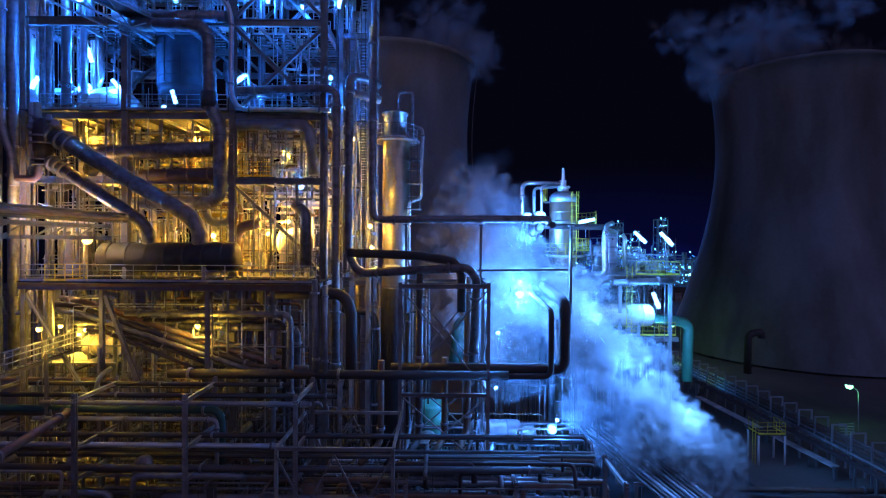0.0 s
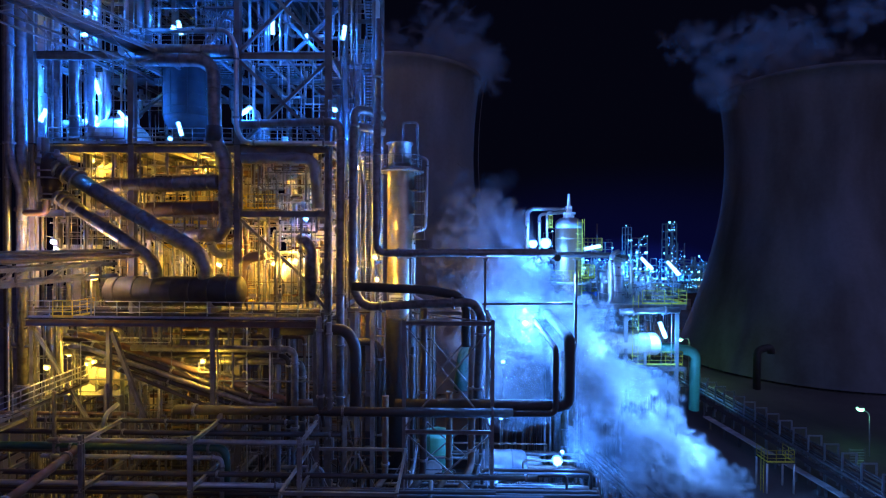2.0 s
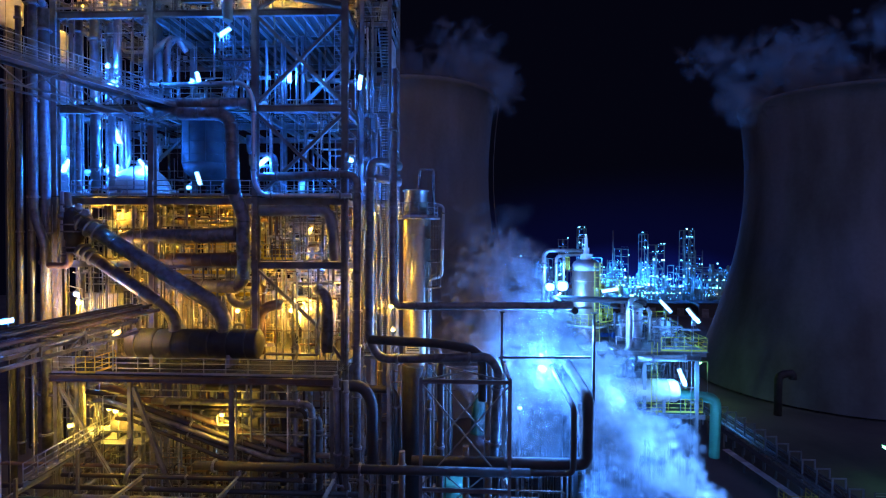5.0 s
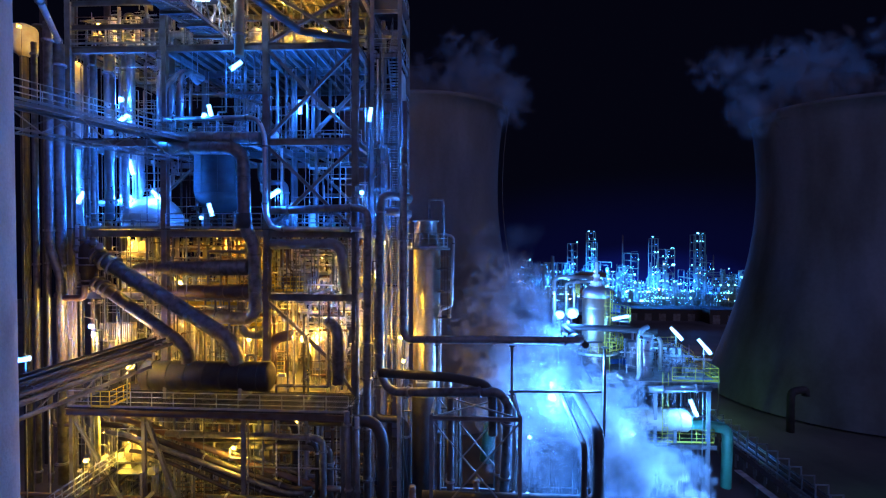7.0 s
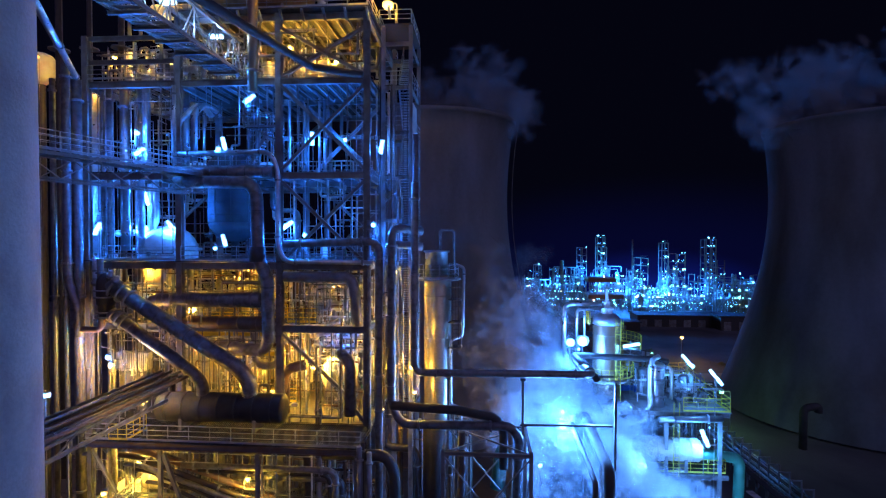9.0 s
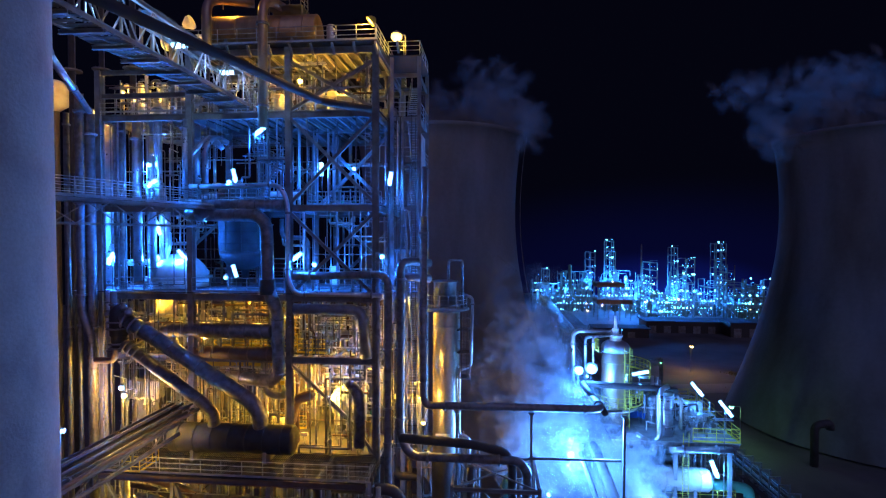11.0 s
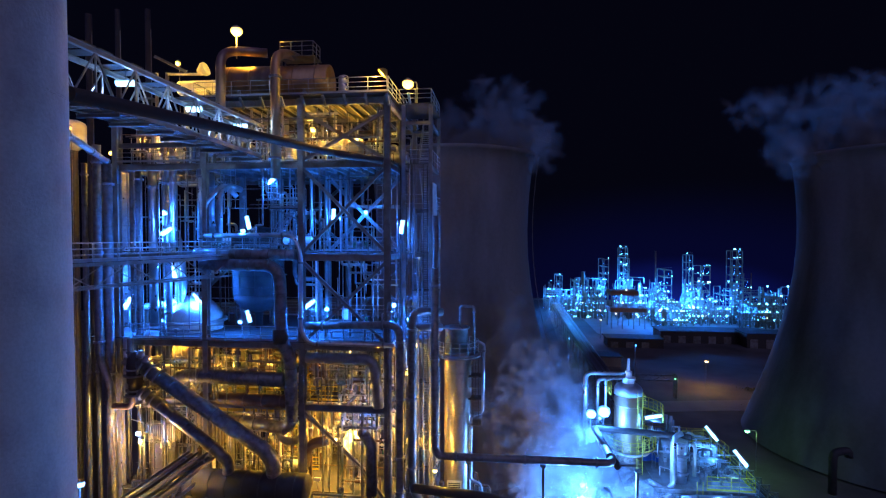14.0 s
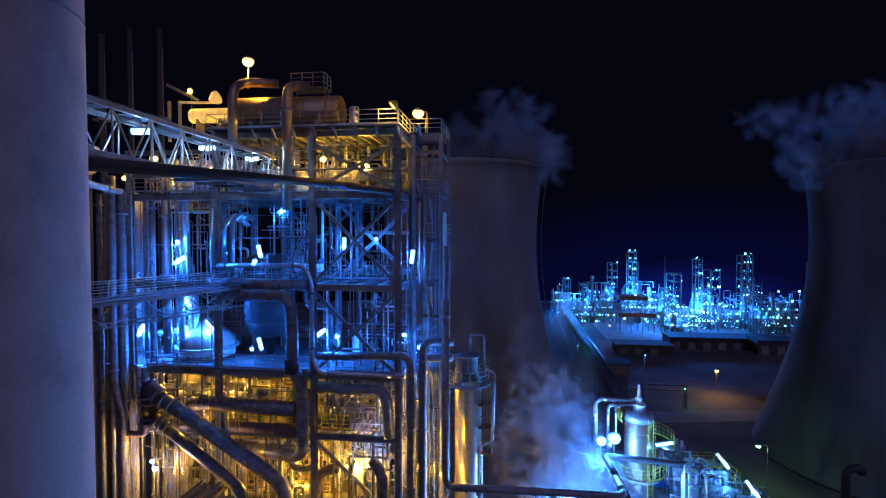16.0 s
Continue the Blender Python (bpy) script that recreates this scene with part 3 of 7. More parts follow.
for i, (a, b) in enumerate(zip(landings, landings[1:])):
    y0, y1 = (43.9, 41.3) if i % 2 == 0 else (41.3, 43.9)
    stair("grey steel stair flight in the stair tower", (-6.6, y0, a), (-6.6, y1, b), 0.8, GALV, group="tower stair flights")
    rail("grey rail of a stair tower landing", [(-5.75, 40.1, a), (-5.75, 44.9, a)], GALV, group="stair tower rails", toe=False)
for z in (36.2, 39.7, 43.2):
    rail("grey rail across a stair tower landing", [(-8.0, 39.95, z), (-5.8, 39.95, z)], GALV, group="stair tower rails", toe=False)
part("landing", box(B(), (-8.35, 39.8, 47.86), (-5.7, 45.2, 47.92)), PLATE, tower)
rail("grey rail round the head of the stair tower", [(-8.3, 39.9, 47.92), (-5.8, 39.9, 47.92), (-5.8, 45.1, 47.92)], GALV, group="stair tower rails", toe=False)
part("wind_panel", box(B(), (-5.66, 39.6, 33.8), (-5.60, 41.7, 41.7)), TANK, tower, "tall pale wind panel")

# guard rails of the decks
rail("grey guard rail along the front gallery", [(-27.5, 33.2, 17.32), (-8.2, 33.2, 17.32)], GALV)
rail("grey guard rail of the blue-lit deck", [(-29.2, 37.2, 29.5), (-23.5, 37.2, 29.5)], GALV)
rail("grey guard rail of the blue-lit deck", [(-23.0, 37.2, 29.5), (-15.7, 37.2, 29.5)], GALV)
rail("grey guard rail of the blue-lit deck", [(-15.1, 37.25, 29.5), (-9.0, 37.25, 29.5)], GALV)
rail("grey guard rail at the back of the blue-lit deck", [(-31, 49.5, 29.5), (-8.6, 49.5, 29.5)], GALV, step=2)
rail("grey guard rail of the upper deck", [(-22.9, 37.4, 36.3), (-17.3, 37.4, 36.3)], GALV)
rail("grey guard rail of the upper deck", [(-15.1, 40.6, 36.3), (-9.0, 40.6, 36.3)], GALV)
rail("grey guard rail behind the upper deck", [(-15.1, 46.9, 36.3), (-9.0, 46.9, 36.3)], GALV)
rail("grey guard rail under the top deck", [(-23, 38.3, 43.3), (-15.6, 38.3, 43.3)], GALV)
rail("grey guard rail under the top deck", [(-15, 38.3, 43.3), (-9, 38.3, 43.3)], GALV)
rail("grey guard rail of the top deck", [(-23.5, 49.7, 48), (-23.5, 36.7, 48), (-8.5, 36.7, 48), (-8.5, 49.7, 48)], GALV)
rail("yellow guard rail inside the lit level", [(-22.8, 40, 24.8), (-15.8, 40, 24.8)], YELLOW, group="yellow rails")
rail("yellow guard rail inside the lit level", [(-22.8, 42, 17.4), (-15.8, 42, 17.4)], YELLOW, group="yellow rails")
rail("yellow guard rail inside the lit level", [(-15.0, 38.0, 24.8), (-12.6, 38.0, 24.8)], YELLOW, group="yellow rails")


# ---- lamps ----
for p, d, w in (((-31.03, 39.00, 31.94), (0.5, 0, 1), 900), ((-28.07, 40.00, 31.88), (1, 0, 0.4), 900), ((-27.85, 40.00, 35.06), (-0.4, 0, 1), 350), ((-27.53, 40.00, 34.38), (-0.3, 0, 1), 250),
                ((-25.68, 40.40, 32.23), (-1, 0, 1), 380), ((-20.65, 39.30, 31.0), (-0.3, 0, 1), 14), ((-15.24, 38.50, 32.19), (1, 0, 0.7), 300), ((-26.79, 38.00, 37.88), (1, 0, 0.6), 300),
                ((-18.16, 38.50, 41.93), (1, 0, 0.7), 140), ((-13.83, 40.30, 39.18), (0, 0, 1), 450), ((-7.96, 39.00, 38.23), (0.15, 0, 1), 300), ((-20.47, 39.00, 38.58), (-0.25, 0, 1), 170)):
    tube_lamp(p, d, BLUE, w, group="cold tube lamps")
    for k, (dx, dy, r) in enumerate(((0.5, 0.25, 0.09), (-0.45, 0.35, 0.06), (0.85, 0.6, 0.14), (-0.8, 0.7, 0.1))):
        if w > 200 and (k < 2 or w > 400):
            lo = floor_under(p)
            pipe("bright pipe that stands beside a cold lamp", r, (TANK, CLAD, GALV, CLAD)[k], (p[0] + dx, p[1] + dy, lo), (p[0] + dx, p[1] + dy, lo + (6.2 if lo < 42 else 3.5)), joints=False, group="lamp side pipes")
for p, w in (((-11.85, 42.9, 39.55), 110), ((-26.91, 38.00, 39.34), 350), ((-8.48, 38.40, 32.26), 250), ((-14.69, 41.00, 31.45), 500), ((-21.77, 40.00, 30.4), 60), ((-7.76, 41.00, 30.73), 200), ((-10.76, 38.80, 24.15), 110), ((-28.10, 36.20, 22.29), 200), ((-20.01, 37.30, 37.90), 50)):
    bulkhead(p, BLUE, w)
# the lamp at x -5.59 is an added light for the bright column
for p, w in (((-27.92, 36.29, 21.67), 750), ((-15.07, 39.06, 45.87), 370), ((-12.2, 41.5, 45.6), 370), ((-12.20, 40.2, 21.6), 950), ((-13.9, 41.0, 20.6), 560), ((-5.59, 39.20, 21.25), 120), ((-26.58, 41.00, 46.17), 600), ((-31.68, 42.00, 46.68), 500), ((-37.22, 45.00, 45.33), 110), ((-34.33, 45.00, 47.12), 260), ((-7.70, 42.50, 21.35), 900), ((-18.57, 41.40, 20.47), 1200), ((-28.65, 41.00, 28.84), 480), ((-20.25, 43.00, 28.39), 480), ((-13.37, 43.00, 27.46), 480),
             ((-17.27, 43.00, 21.77), 500), ((-25.86, 44.00, 24.86), 800), ((-40.6, 44.00, 47.6), 40), ((-29.6, 43.00, 28.35), 200), ((-28.29, 42.00, 52.47), 200)):
    bulkhead(p, WARM, w, WARMTUBE, 0.17, "lit sodium well glass lamp on a bracket", group="sodium lamps")
# added lights: x -5.3 pair for the bright column, x -25.9 for the tank
for p, w in (((-30.6, 41.00, 13.14), 600), ((-24.85, 31.5, 14.5), 150), ((-16.67, 34.8, 14.2), 170), ((-19.37, 39.00, 12.87), 150), ((-28.54, 40.2, 12.6), 520), ((-25.9, 37.2, 13.5), 300), ((-14.0, 40.00, 14.2), 60), ((-4.31, 42.00, 11.14), 60), ((-26.00, 36.00, 4.45), 130), ((-7.39, 42.00, 28.45), 150), ((-5.3, 38.4, 19.6), 110), ((-5.3, 38.4, 24.6), 110), ((-21.35, 37.00, 2.2), 90)):
    bulkhead(p, LIME, w, WARMTUBE, 0.15, "lit sodium well glass lamp on a bracket", group="low sodium lamps")


def post_lamp(name, foot, top, head, color, mat, watts, label, group="post lamps", r=0.05, size=0.28):
    """A lamp post with an arm and a lantern."""
    ob = thing(name, label, "lamp post", group, foot)
    f, t, h = Vector(foot), Vector(top), Vector(head)
    part("post", tube(B(), [f, t, h], r, 8, 0.5), GALV, ob)
    lantern = part("lantern", lathe(B(), h + Vector((0, 0, size * 0.4)), (0, 0, 1), [(0, size * 0.8), (size * 0.2, size * 0.75), (size * 0.45, size * 0.35), (size * 0.6, 0.05)], 14), STEEL, ob)
    part("bowl", lathe(B(), h + Vector((0, 0, -size * 0.7)), (0, 0, 1), [(0, 0), (size * 0.15, size * 0.5), (size * 0.55, size * 0.85), (size * 0.95, size * 0.85), (size * 1.1, size * 0.7)], 14), mat, lantern, "glowing lamp bowl")
    lamp_light(ob, h + Vector((0, -0.3, -size * 1.6)), color, watts)
    return ob


post_lamp("lamp_post", (-23.84, 34.00, 17.34), (-23.82, 34.00, 19.81), (-23.62, 34.00, 19.97), WARM, WARMTUBE, 200, "lit sodium lamp on a pale post of the gallery", size=0.35)
post_lamp("lamp_post", (-21.29, 39.00, 51.62), (-21.27, 39.00, 53.56), (-21.27, 39.00, 53.74), WARM, WARMTUBE, 1300, "lit sodium lamp on a post of the top deck", size=0.5)
post_lamp("lamp_post", (-6.97, 40.2, 47.92), (-6.97, 40.2, 49.74), (-7.69, 40.2, 49.49), WARM, WARMTUBE, 420, "lit sodium lamp at the corner of the top deck", size=0.5)
post_lamp("lamp_post", (44.70, 54.70, 0.00), (46.50, 57.00, 3.91), (45.48, 57.00, 4.29), (0.2, 1.0, 0.4), GREENTUBE, 50, "lit greenish street lamp on a thin post", "street lamps", size=0.42)
post_lamp("lamp_post", (40.1, 86, 0), (40.1, 86, 6.6), (38.7, 86, 6.35), (0.35, 1.0, 0.25), GREENTUBE, 300, "lit greenish street lamp near the cooling tower", "street lamps", size=0.42)
post_lamp("lamp_post", (49.9, 132.4, 0), (49.9, 132.4, 6.8), (49.7, 131.6, 6.6), WARM, FARWARM, 1300, "lit orange street lamp beside the service road", "street lamps", size=0.5)
post_lamp("lamp_post", (39.9, 122.4, 0), (39.9, 122.4, 4.8), (39.5, 122.2, 4.6), GREEN, GREENTUBE, 350, "lit green lamp on the pipe portal", "street lamps", size=0.35)
ob = thing("floodlight", "lit sodium floodlight on a bent arm over the deck", "floodlight", "", (-8.72, 37.20, 47.77))
a, h = Vector((-8.64, 37.20, 47.76)), Vector((-8.92, 36.80, 49.47))
part("arm", tube(B(), [a, Vector((-8.72, 37.20, 49.41)), h], 0.05, 8, 0.3), GALV, ob)
part("reflector", lathe(B(), h + Vector((0.25, 0.1, 0.15)), (-0.8, -0.2, -0.75), [(0, 0.1), (0.15, 0.28), (0.45, 0.42), (0.47, 0.4), (0.4, 0.3)], 16), YELLOW, ob)
part("glass", lathe(B(), h + Vector((-0.02, 0.03, -0.1)), (-0.8, -0.2, -0.75), [(0, 0.36), (0.03, 0.3), (0.05, 0)], 16), WARMTUBE, ob, "glowing lamp glass")
lamp_light(ob, h + Vector((-0.5, -0.2, -0.4)), WARM, 600)


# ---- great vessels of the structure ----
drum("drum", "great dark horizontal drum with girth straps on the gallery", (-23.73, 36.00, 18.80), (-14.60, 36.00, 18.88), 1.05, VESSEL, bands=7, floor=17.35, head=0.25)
pipe("thick inclined duct falling to the great drum", 0.54, DARK, (-28.01, 36.30, 27.68), (-17.66, 35.70, 21.75), (-17.01, 35.80, 20.80), (-17.02, 36.00, 19.19), bend=0.7, name="duct")
pipe("thick inclined duct beside the first one", 0.43, DARK, (-27.78, 36.20, 25.61), (-21.02, 35.50, 21.40), (-20.53, 35.80, 20.57), (-20.61, 36.00, 19.12), bend=0.6, name="duct")
pipe("wide duct that bends down from the cyclone", 0.47, DARK, (-22.93, 36.60, 35.37), (-16.78, 36.60, 35.33), (-16.68, 36.60, 29.69), (-16.05, 36.80, 28.3), (-16.1, 37.1, 22.75), (-22.6, 38.6, 22.9), bend=1.3, name="duct")
pipe("wide dark duct along the deck over the bent duct", 0.42, DARK, (-23.70, 37.00, 36.18), (-15.66, 37.00, 36.12), name="duct")
pipe("dark collar under the bent duct", 0.58, INK, (-16.76, 36.60, 30.59), (-16.72, 36.60, 29.48), joints=False, name="duct_collar")
pipe("wide horizontal duct across the yellow-lit level", 0.56, DARK, (-26.77, 39.00, 25.28), (-25.72, 38.00, 26.41), (-16.53, 36.90, 26.63), bend=1.2, name="duct")
pipe("wide horizontal duct under the bent duct", 0.5, RUSTY, (-23.89, 38.00, 24.70), (-16.16, 37.20, 24.86), name="duct")
# the beams' yellow colour stands in for sodium light falling on them
for y, z, h in ((38.3, 23.75, 0.34), (39.6, 22.0, 0.3)):
    part("duct_beam", girder(B(), (-22.9, y, z), (-16.6, y, z), h, 0.2), YELLOW, frame_main, "support beam coloured yellow for the sodium light on it")
pipe("short elbow pipe lit from behind", 0.4, RUSTY, (-15.72, 38.60, 19.32), (-15.44, 38.60, 21.07), (-13.83, 38.80, 21.40), bend=0.8)
pipe("dark hooked pipe before the lit tank", 0.42, DARK, (-9.91, 37.00, 18.15), (-9.91, 37.00, 22.09), (-10.84, 37.60, 22.68), bend=0.9)
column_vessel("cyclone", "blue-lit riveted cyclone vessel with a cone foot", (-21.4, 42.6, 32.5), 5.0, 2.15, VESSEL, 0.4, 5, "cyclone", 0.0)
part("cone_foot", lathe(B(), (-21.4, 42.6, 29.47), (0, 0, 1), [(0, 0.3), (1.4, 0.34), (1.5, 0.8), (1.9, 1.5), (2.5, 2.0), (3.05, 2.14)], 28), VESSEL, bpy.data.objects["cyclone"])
for k in range(10):
    a = k * math.tau / 10
    part("plate_seam", bar(B(), (-21.4 + 2.16 * math.cos(a), 42.6 + 2.16 * math.sin(a), 32.6), (-21.4 + 2.16 * math.cos(a), 42.6 + 2.16 * math.sin(a), 37.4), 0.05, 0.05), SOOT, bpy.data.objects["cyclone"])
ob = column_vessel("dome_vessel", "bright blue-lit domed vessel with a flanged rim", (-26.69, 41.5, 29.47), 0.9, 2.3, TANK, 0.0, 0, "pressure vessel", 0.0)
part("dome", lathe(B(), (-26.69, 41.5, 30.3), (0, 0, 1), [(0, 2.3), (0.5, 2.2), (1.0, 1.95), (1.5, 1.45), (1.85, 0.8), (1.95, 0.3), (2.3, 0.3)], 32), TANK, ob)
part("rim_flange", lathe(B(), (-26.69, 41.5, 30.15), (0, 0, 1), [(0, 2.3), (0, 2.62), (0.22, 2.62), (0.22, 2.3)], 32, False), TANK, ob)
pipe("blue-lit pipe that drops beside the domed vessel", 0.26, CLAD, (-27.14, 40.50, 36.09), (-26.98, 40.50, 32.75), (-27.56, 40.50, 31.69), (-30.16, 40.00, 31.56), bend=0.9)

# tall bright column at the corner
cx = -3.77
col = column_vessel("reflux_column", "tall shiny metal-clad column with a bright streak", (cx, 40.9, 1.2), 26.8, 1.08, SHINY, 0.5, 8, "process column", 0.0, 36)
# dark sleeve added to hide the shine where clutter darkens the low column
part("skirt", lathe(B(), (cx, 40.9, 0), (0, 0, 1), [(0, 1.16), (16.3, 1.16), (16.45, 1.09)], 32), VESSEL, col, "dark sleeve added over the lower column")
part("neck", lathe(B(), (cx - 0.1, 40.9, 28.2), (0, 0, 1), [(0, 0.92), (1.9, 0.92), (1.95, 1.05), (2.05, 1.05), (2.1, 0.5)], 28), CLAD, col, "narrow blue-lit neck of the column")
part("platform_ring", lathe(B(), (cx, 40.9, 27.95), (0, 0, 1), [(0, 1.07), (0, 1.85), (0.13, 1.85), (0.13, 1.07)], 24, False), STEEL, col)
arc = [(cx + 1.68 * math.cos(a), 40.9 + 1.68 * math.sin(a), 28.08) for a in np.linspace(radians(-150), radians(60), 10)]
rail("grey curved rail round the column head", arc, GALV, step=0.9, group="column rails")
pipe("pipe that hugs the bright column", 0.12, CLAD, (-2.31, 40.60, 29.16), (-1.64, 40.60, 28.95), (-1.76, 40.60, 23.49), (-2.66, 40.30, 23.2), (-2.66, 40.30, 18.12), (-1.85, 40.30, 17.81), (-1.85, 40.30, 8.21), bend=0.3)
for z in (22.6, 24.6, 26.4):
    ob = thing("column_bracket", "small service platform bolted to the bright column", "platform", "column brackets", (cx + 1.1, 40.6, z))
    part("plate", box(B(), (cx + 0.9, 40.0, z), (cx + 2.0, 41.2, z + 0.06)), PLATE, ob)
    part("frame", tube(B(), [(cx + 1.0, 40.0, z), (cx + 1.95, 40.0, z), (cx + 1.95, 40.0, z + 1.0), (cx + 1.0, 40.0, z + 1.0)], 0.035, 6, 0.1), STEEL, ob)
ladder("dark ladder up the side of the bright column", (cx + 1.5, 39.95, 22.62), 5.2, mat=SOOT, cage=True, group="column ladders")
pipe("pipe arch over the column head", 0.1, DARK, (cx + 0.2, 40.9, 30.2), (cx + 0.2, 40.9, 31.9), (cx + 1.3, 40.9, 31.9), (cx + 1.3, 40.9, 28.1), bend=0.25)
ob = thing("sign_board", "small pale notice board with dark lines", "sign", "", (-4.08, 39.50, 17.48))
part("board", box(B(), (-4.5, 39.66, 17.55), (-3.35, 39.71, 18.27)), SIGNW, ob)
for k in (0.25, 0.5, 0.75):
    p, q = Vector((-4.4, 39.63, 17.6)), Vector((-3.45, 39.63, 18.22))
    part("text_bar", box(B(), (p.x, 39.62, p.z + (q.z - p.z) * k - 0.04), (q.x, 39.66, p.z + (q.z - p.z) * k + 0.04)), INK, ob)

# drums and vessels of the top deck
drum("drum", "long warm-lit horizontal drum on the top deck", (-22.0, 38.35, 49.42), (-13.35, 38.35, 49.34), 1.24, WARMCLAD, bands=5, floor=48, head=0.12)
drum("drum", "pale yellow-lit tank end behind the top deck", (-28.06, 42.00, 50.3), (-24.6, 42.00, 50.3), 0.62, TANK, bands=1, floor=48)
column_vessel("filter_pot", "small bright upright filter pot on the top deck", (-12.2, 37.9, 47.98), 1.55, 0.36, CLAD, 0.3, 2, "filter")
pipe("tall warm-lit pipe that climbs to the top deck", 0.34, WARMCLAD, (-16.76, 36.00, 41.72), (-16.69, 36.00, 50.60), (-16.45, 37.20, 51.23), (-16.32, 39.00, 51.51), bend=0.9)
pipe("tall pipe that arches over the top deck", 0.34, WARMCLAD, (-20.96, 36.00, 46.74), (-20.92, 36.00, 50.85), (-20.69, 37.50, 51.69), (-18.48, 38.50, 51.75), bend=1.0)
dp = thing("drum_platform", "small grey platform on top of the long drum", "platform", "", (-17.4, 38.4, 50.6))
part("plate", box(B(), (-17.2, 37.6, 51.1), (-14.4, 39.3, 51.16)), STEEL, dp)
for a in (-17.1, -14.5):
    for b in (38.0, 38.7):
        part("leg", bar(B(), (a, b, 50.4), (a, b, 51.1), 0.08, 0.08), STEEL, dp)
rail("grey rail on top of the long drum", [(-17.1, 37.7, 51.16), (-14.5, 37.7, 51.16), (-14.5, 39.2, 51.16)], GALV, step=0.9, group="drum rails", toe=False)
ob = thing("valve_frame", "yellow-lit gantry with a hopper beside the tank end", "gantry", "", (-29.58, 41.00, 50.44))
for px in (262, 285):
    part("post", girder(B(), (-29.58 + (px - 262) * 0.042, 41, 47.95), (-29.58 + (px - 262) * 0.042, 41, 51.4), 0.2, 0.2), STEEL, ob)
part("jib", girder(B(), (-29.75, 41.00, 52.81), (-26.88, 41.00, 51.39), 0.22, 0.2), STEEL, ob)
part("spar", tube(B(), [(-28.65, 41.00, 51.26), (-25.37, 41.00, 51.14)], 0.11, 8), TANK, ob)
part("hopper", lathe(B(), (-25.82, 41.00, 51.35), (1, 0, 0.35), [(0, 0.2), (0.5, 0.55), (0.8, 0.55), (0.8, 0.15)], 12, False), TANK, ob, "pale yellow-lit hopper")

# pipes on the face of the structure
pipe("blue-lit pipe along the deck edge that turns down", 0.18, CLAD, (-22.95, 37.00, 37.53), (-15.90, 37.00, 37.62), (-15.31, 37.00, 36.30), (-15.33, 37.00, 30.53), (-14.74, 36.90, 29.49), (-8.14, 36.90, 29.47), bend=0.8)
pipe("thick pipe across the bay that turns down", 0.29, DARK, (-14.80, 36.80, 30.80), (-7.70, 36.80, 31.03), (-7.70, 36.80, 19.90), (-7.69, 36.80, 9.98), bend=0.9)
pipe("thick pipe that turns down beside it", 0.31, DARK, (-4.78, 38.40, 31.77), (-6.77, 36.80, 32.06), (-6.79, 36.80, 19.09), (-6.01, 36.60, 17.77), (1.77, 35.40, 18.30), (2.39, 35.40, 17.49), (2.10, 35.40, 11.00), bend=0.9)
pipe("second pipe below the bend", 0.3, PIPE, (-4.78, 38.40, 30.61), (-6.67, 37.20, 30.84), joints=False)
pipe("long vertical pipe that turns along the pipe frame", 0.27, DARK, (-5.05, 36.40, 35.22), (-5.02, 36.40, 22.06), (-4.69, 36.40, 21.62), (7.53, 36.40, 21.74), (7.84, 45.50, 20.74), bend=0.8)
pipe("arched pipe in the yellow-lit bay", 0.4, PIPE, (-14.83, 36.90, 28.38), (-9.64, 36.90, 28.40), (-9.30, 36.90, 24.79), bend=0.9)
pipe("slim pipe down the corner column", 0.16, DARK, (-8.52, 37.10, 32.59), (-8.51, 37.10, 9.80))
pipe("slim pipe down the corner column", 0.13, SOOT, (-8.02, 33.00, 17.84), (-8.09, 33.00, 11.89), (-7.90, 33.00, 10.44))
pipe("vertical pipe below the gallery", 0.2, PIPE, (-8.23, 32.90, 17.58), (-8.10, 32.90, 11.57))
pipe("vertical pipe below the gallery", 0.17, PIPE, (-7.57, 32.90, 17.22), (-7.51, 32.90, 11.57))
pipe("thick bent pipe below the gallery", 0.38, SOOT, (-11.02, 34.00, 16.54), (-6.66, 34.00, 16.57), (-6.05, 34.00, 15.45), (-6.03, 34.00, 11.11), bend=1.1)
pipe("thin pipe down the stair tower", 0.07, DARK, (-6.34, 38.90, 34.90), (-6.25, 38.90, 17.81))
pipe("slim pipe beside the wind panel", 0.2, DARK, (-5.27, 38.60, 39.07), (-5.26, 38.60, 32.74), joints=False)
pipe("black pipe under the pipe frame that drops at its end", 0.32, INK, (-6.68, 36.20, 19.25), (-1.52, 36.00, 19.08), (0.77, 35.80, 18.71), (1.32, 35.80, 17.93), (1.34, 35.80, 15.16), bend=0.8)

# tall pipes at the far end of the structure
for px, r, y, top, low in ((65, 0.2, 36.4, 66, 880), (84, 0.17, 36.6, 60, 880), (104, 0.36, 36.8, 70, 880), (131, 0.3, 38.6, 80, 880), (161, 0.34, 38.6, 90, 390), (176, 0.26, 39.4, 95, 395), (125, 0.14, 38.2, 80, 400), (203, 0.3, 38.6, 40, 240), (240, 0.2, 39.4, 90, 230), (258, 0.36, 39.6, 95, 240), (285, 0.14, 37.2, 85, 230), (147, 0.22, 36.4, 400, 540)):
    pipe("tall vertical pipe at the end of the structure", r, DARK if px < 135 else CLAD, (-32.44 + (px - 65) * y / 906, y, 28.8 + (441 - top) * y / 906 - 0.02 * y), (-32.44 + (px - 65) * y / 906, y, 28.8 + (441 - low) * y / 906 - 0.02 * y), group="tall pipes")
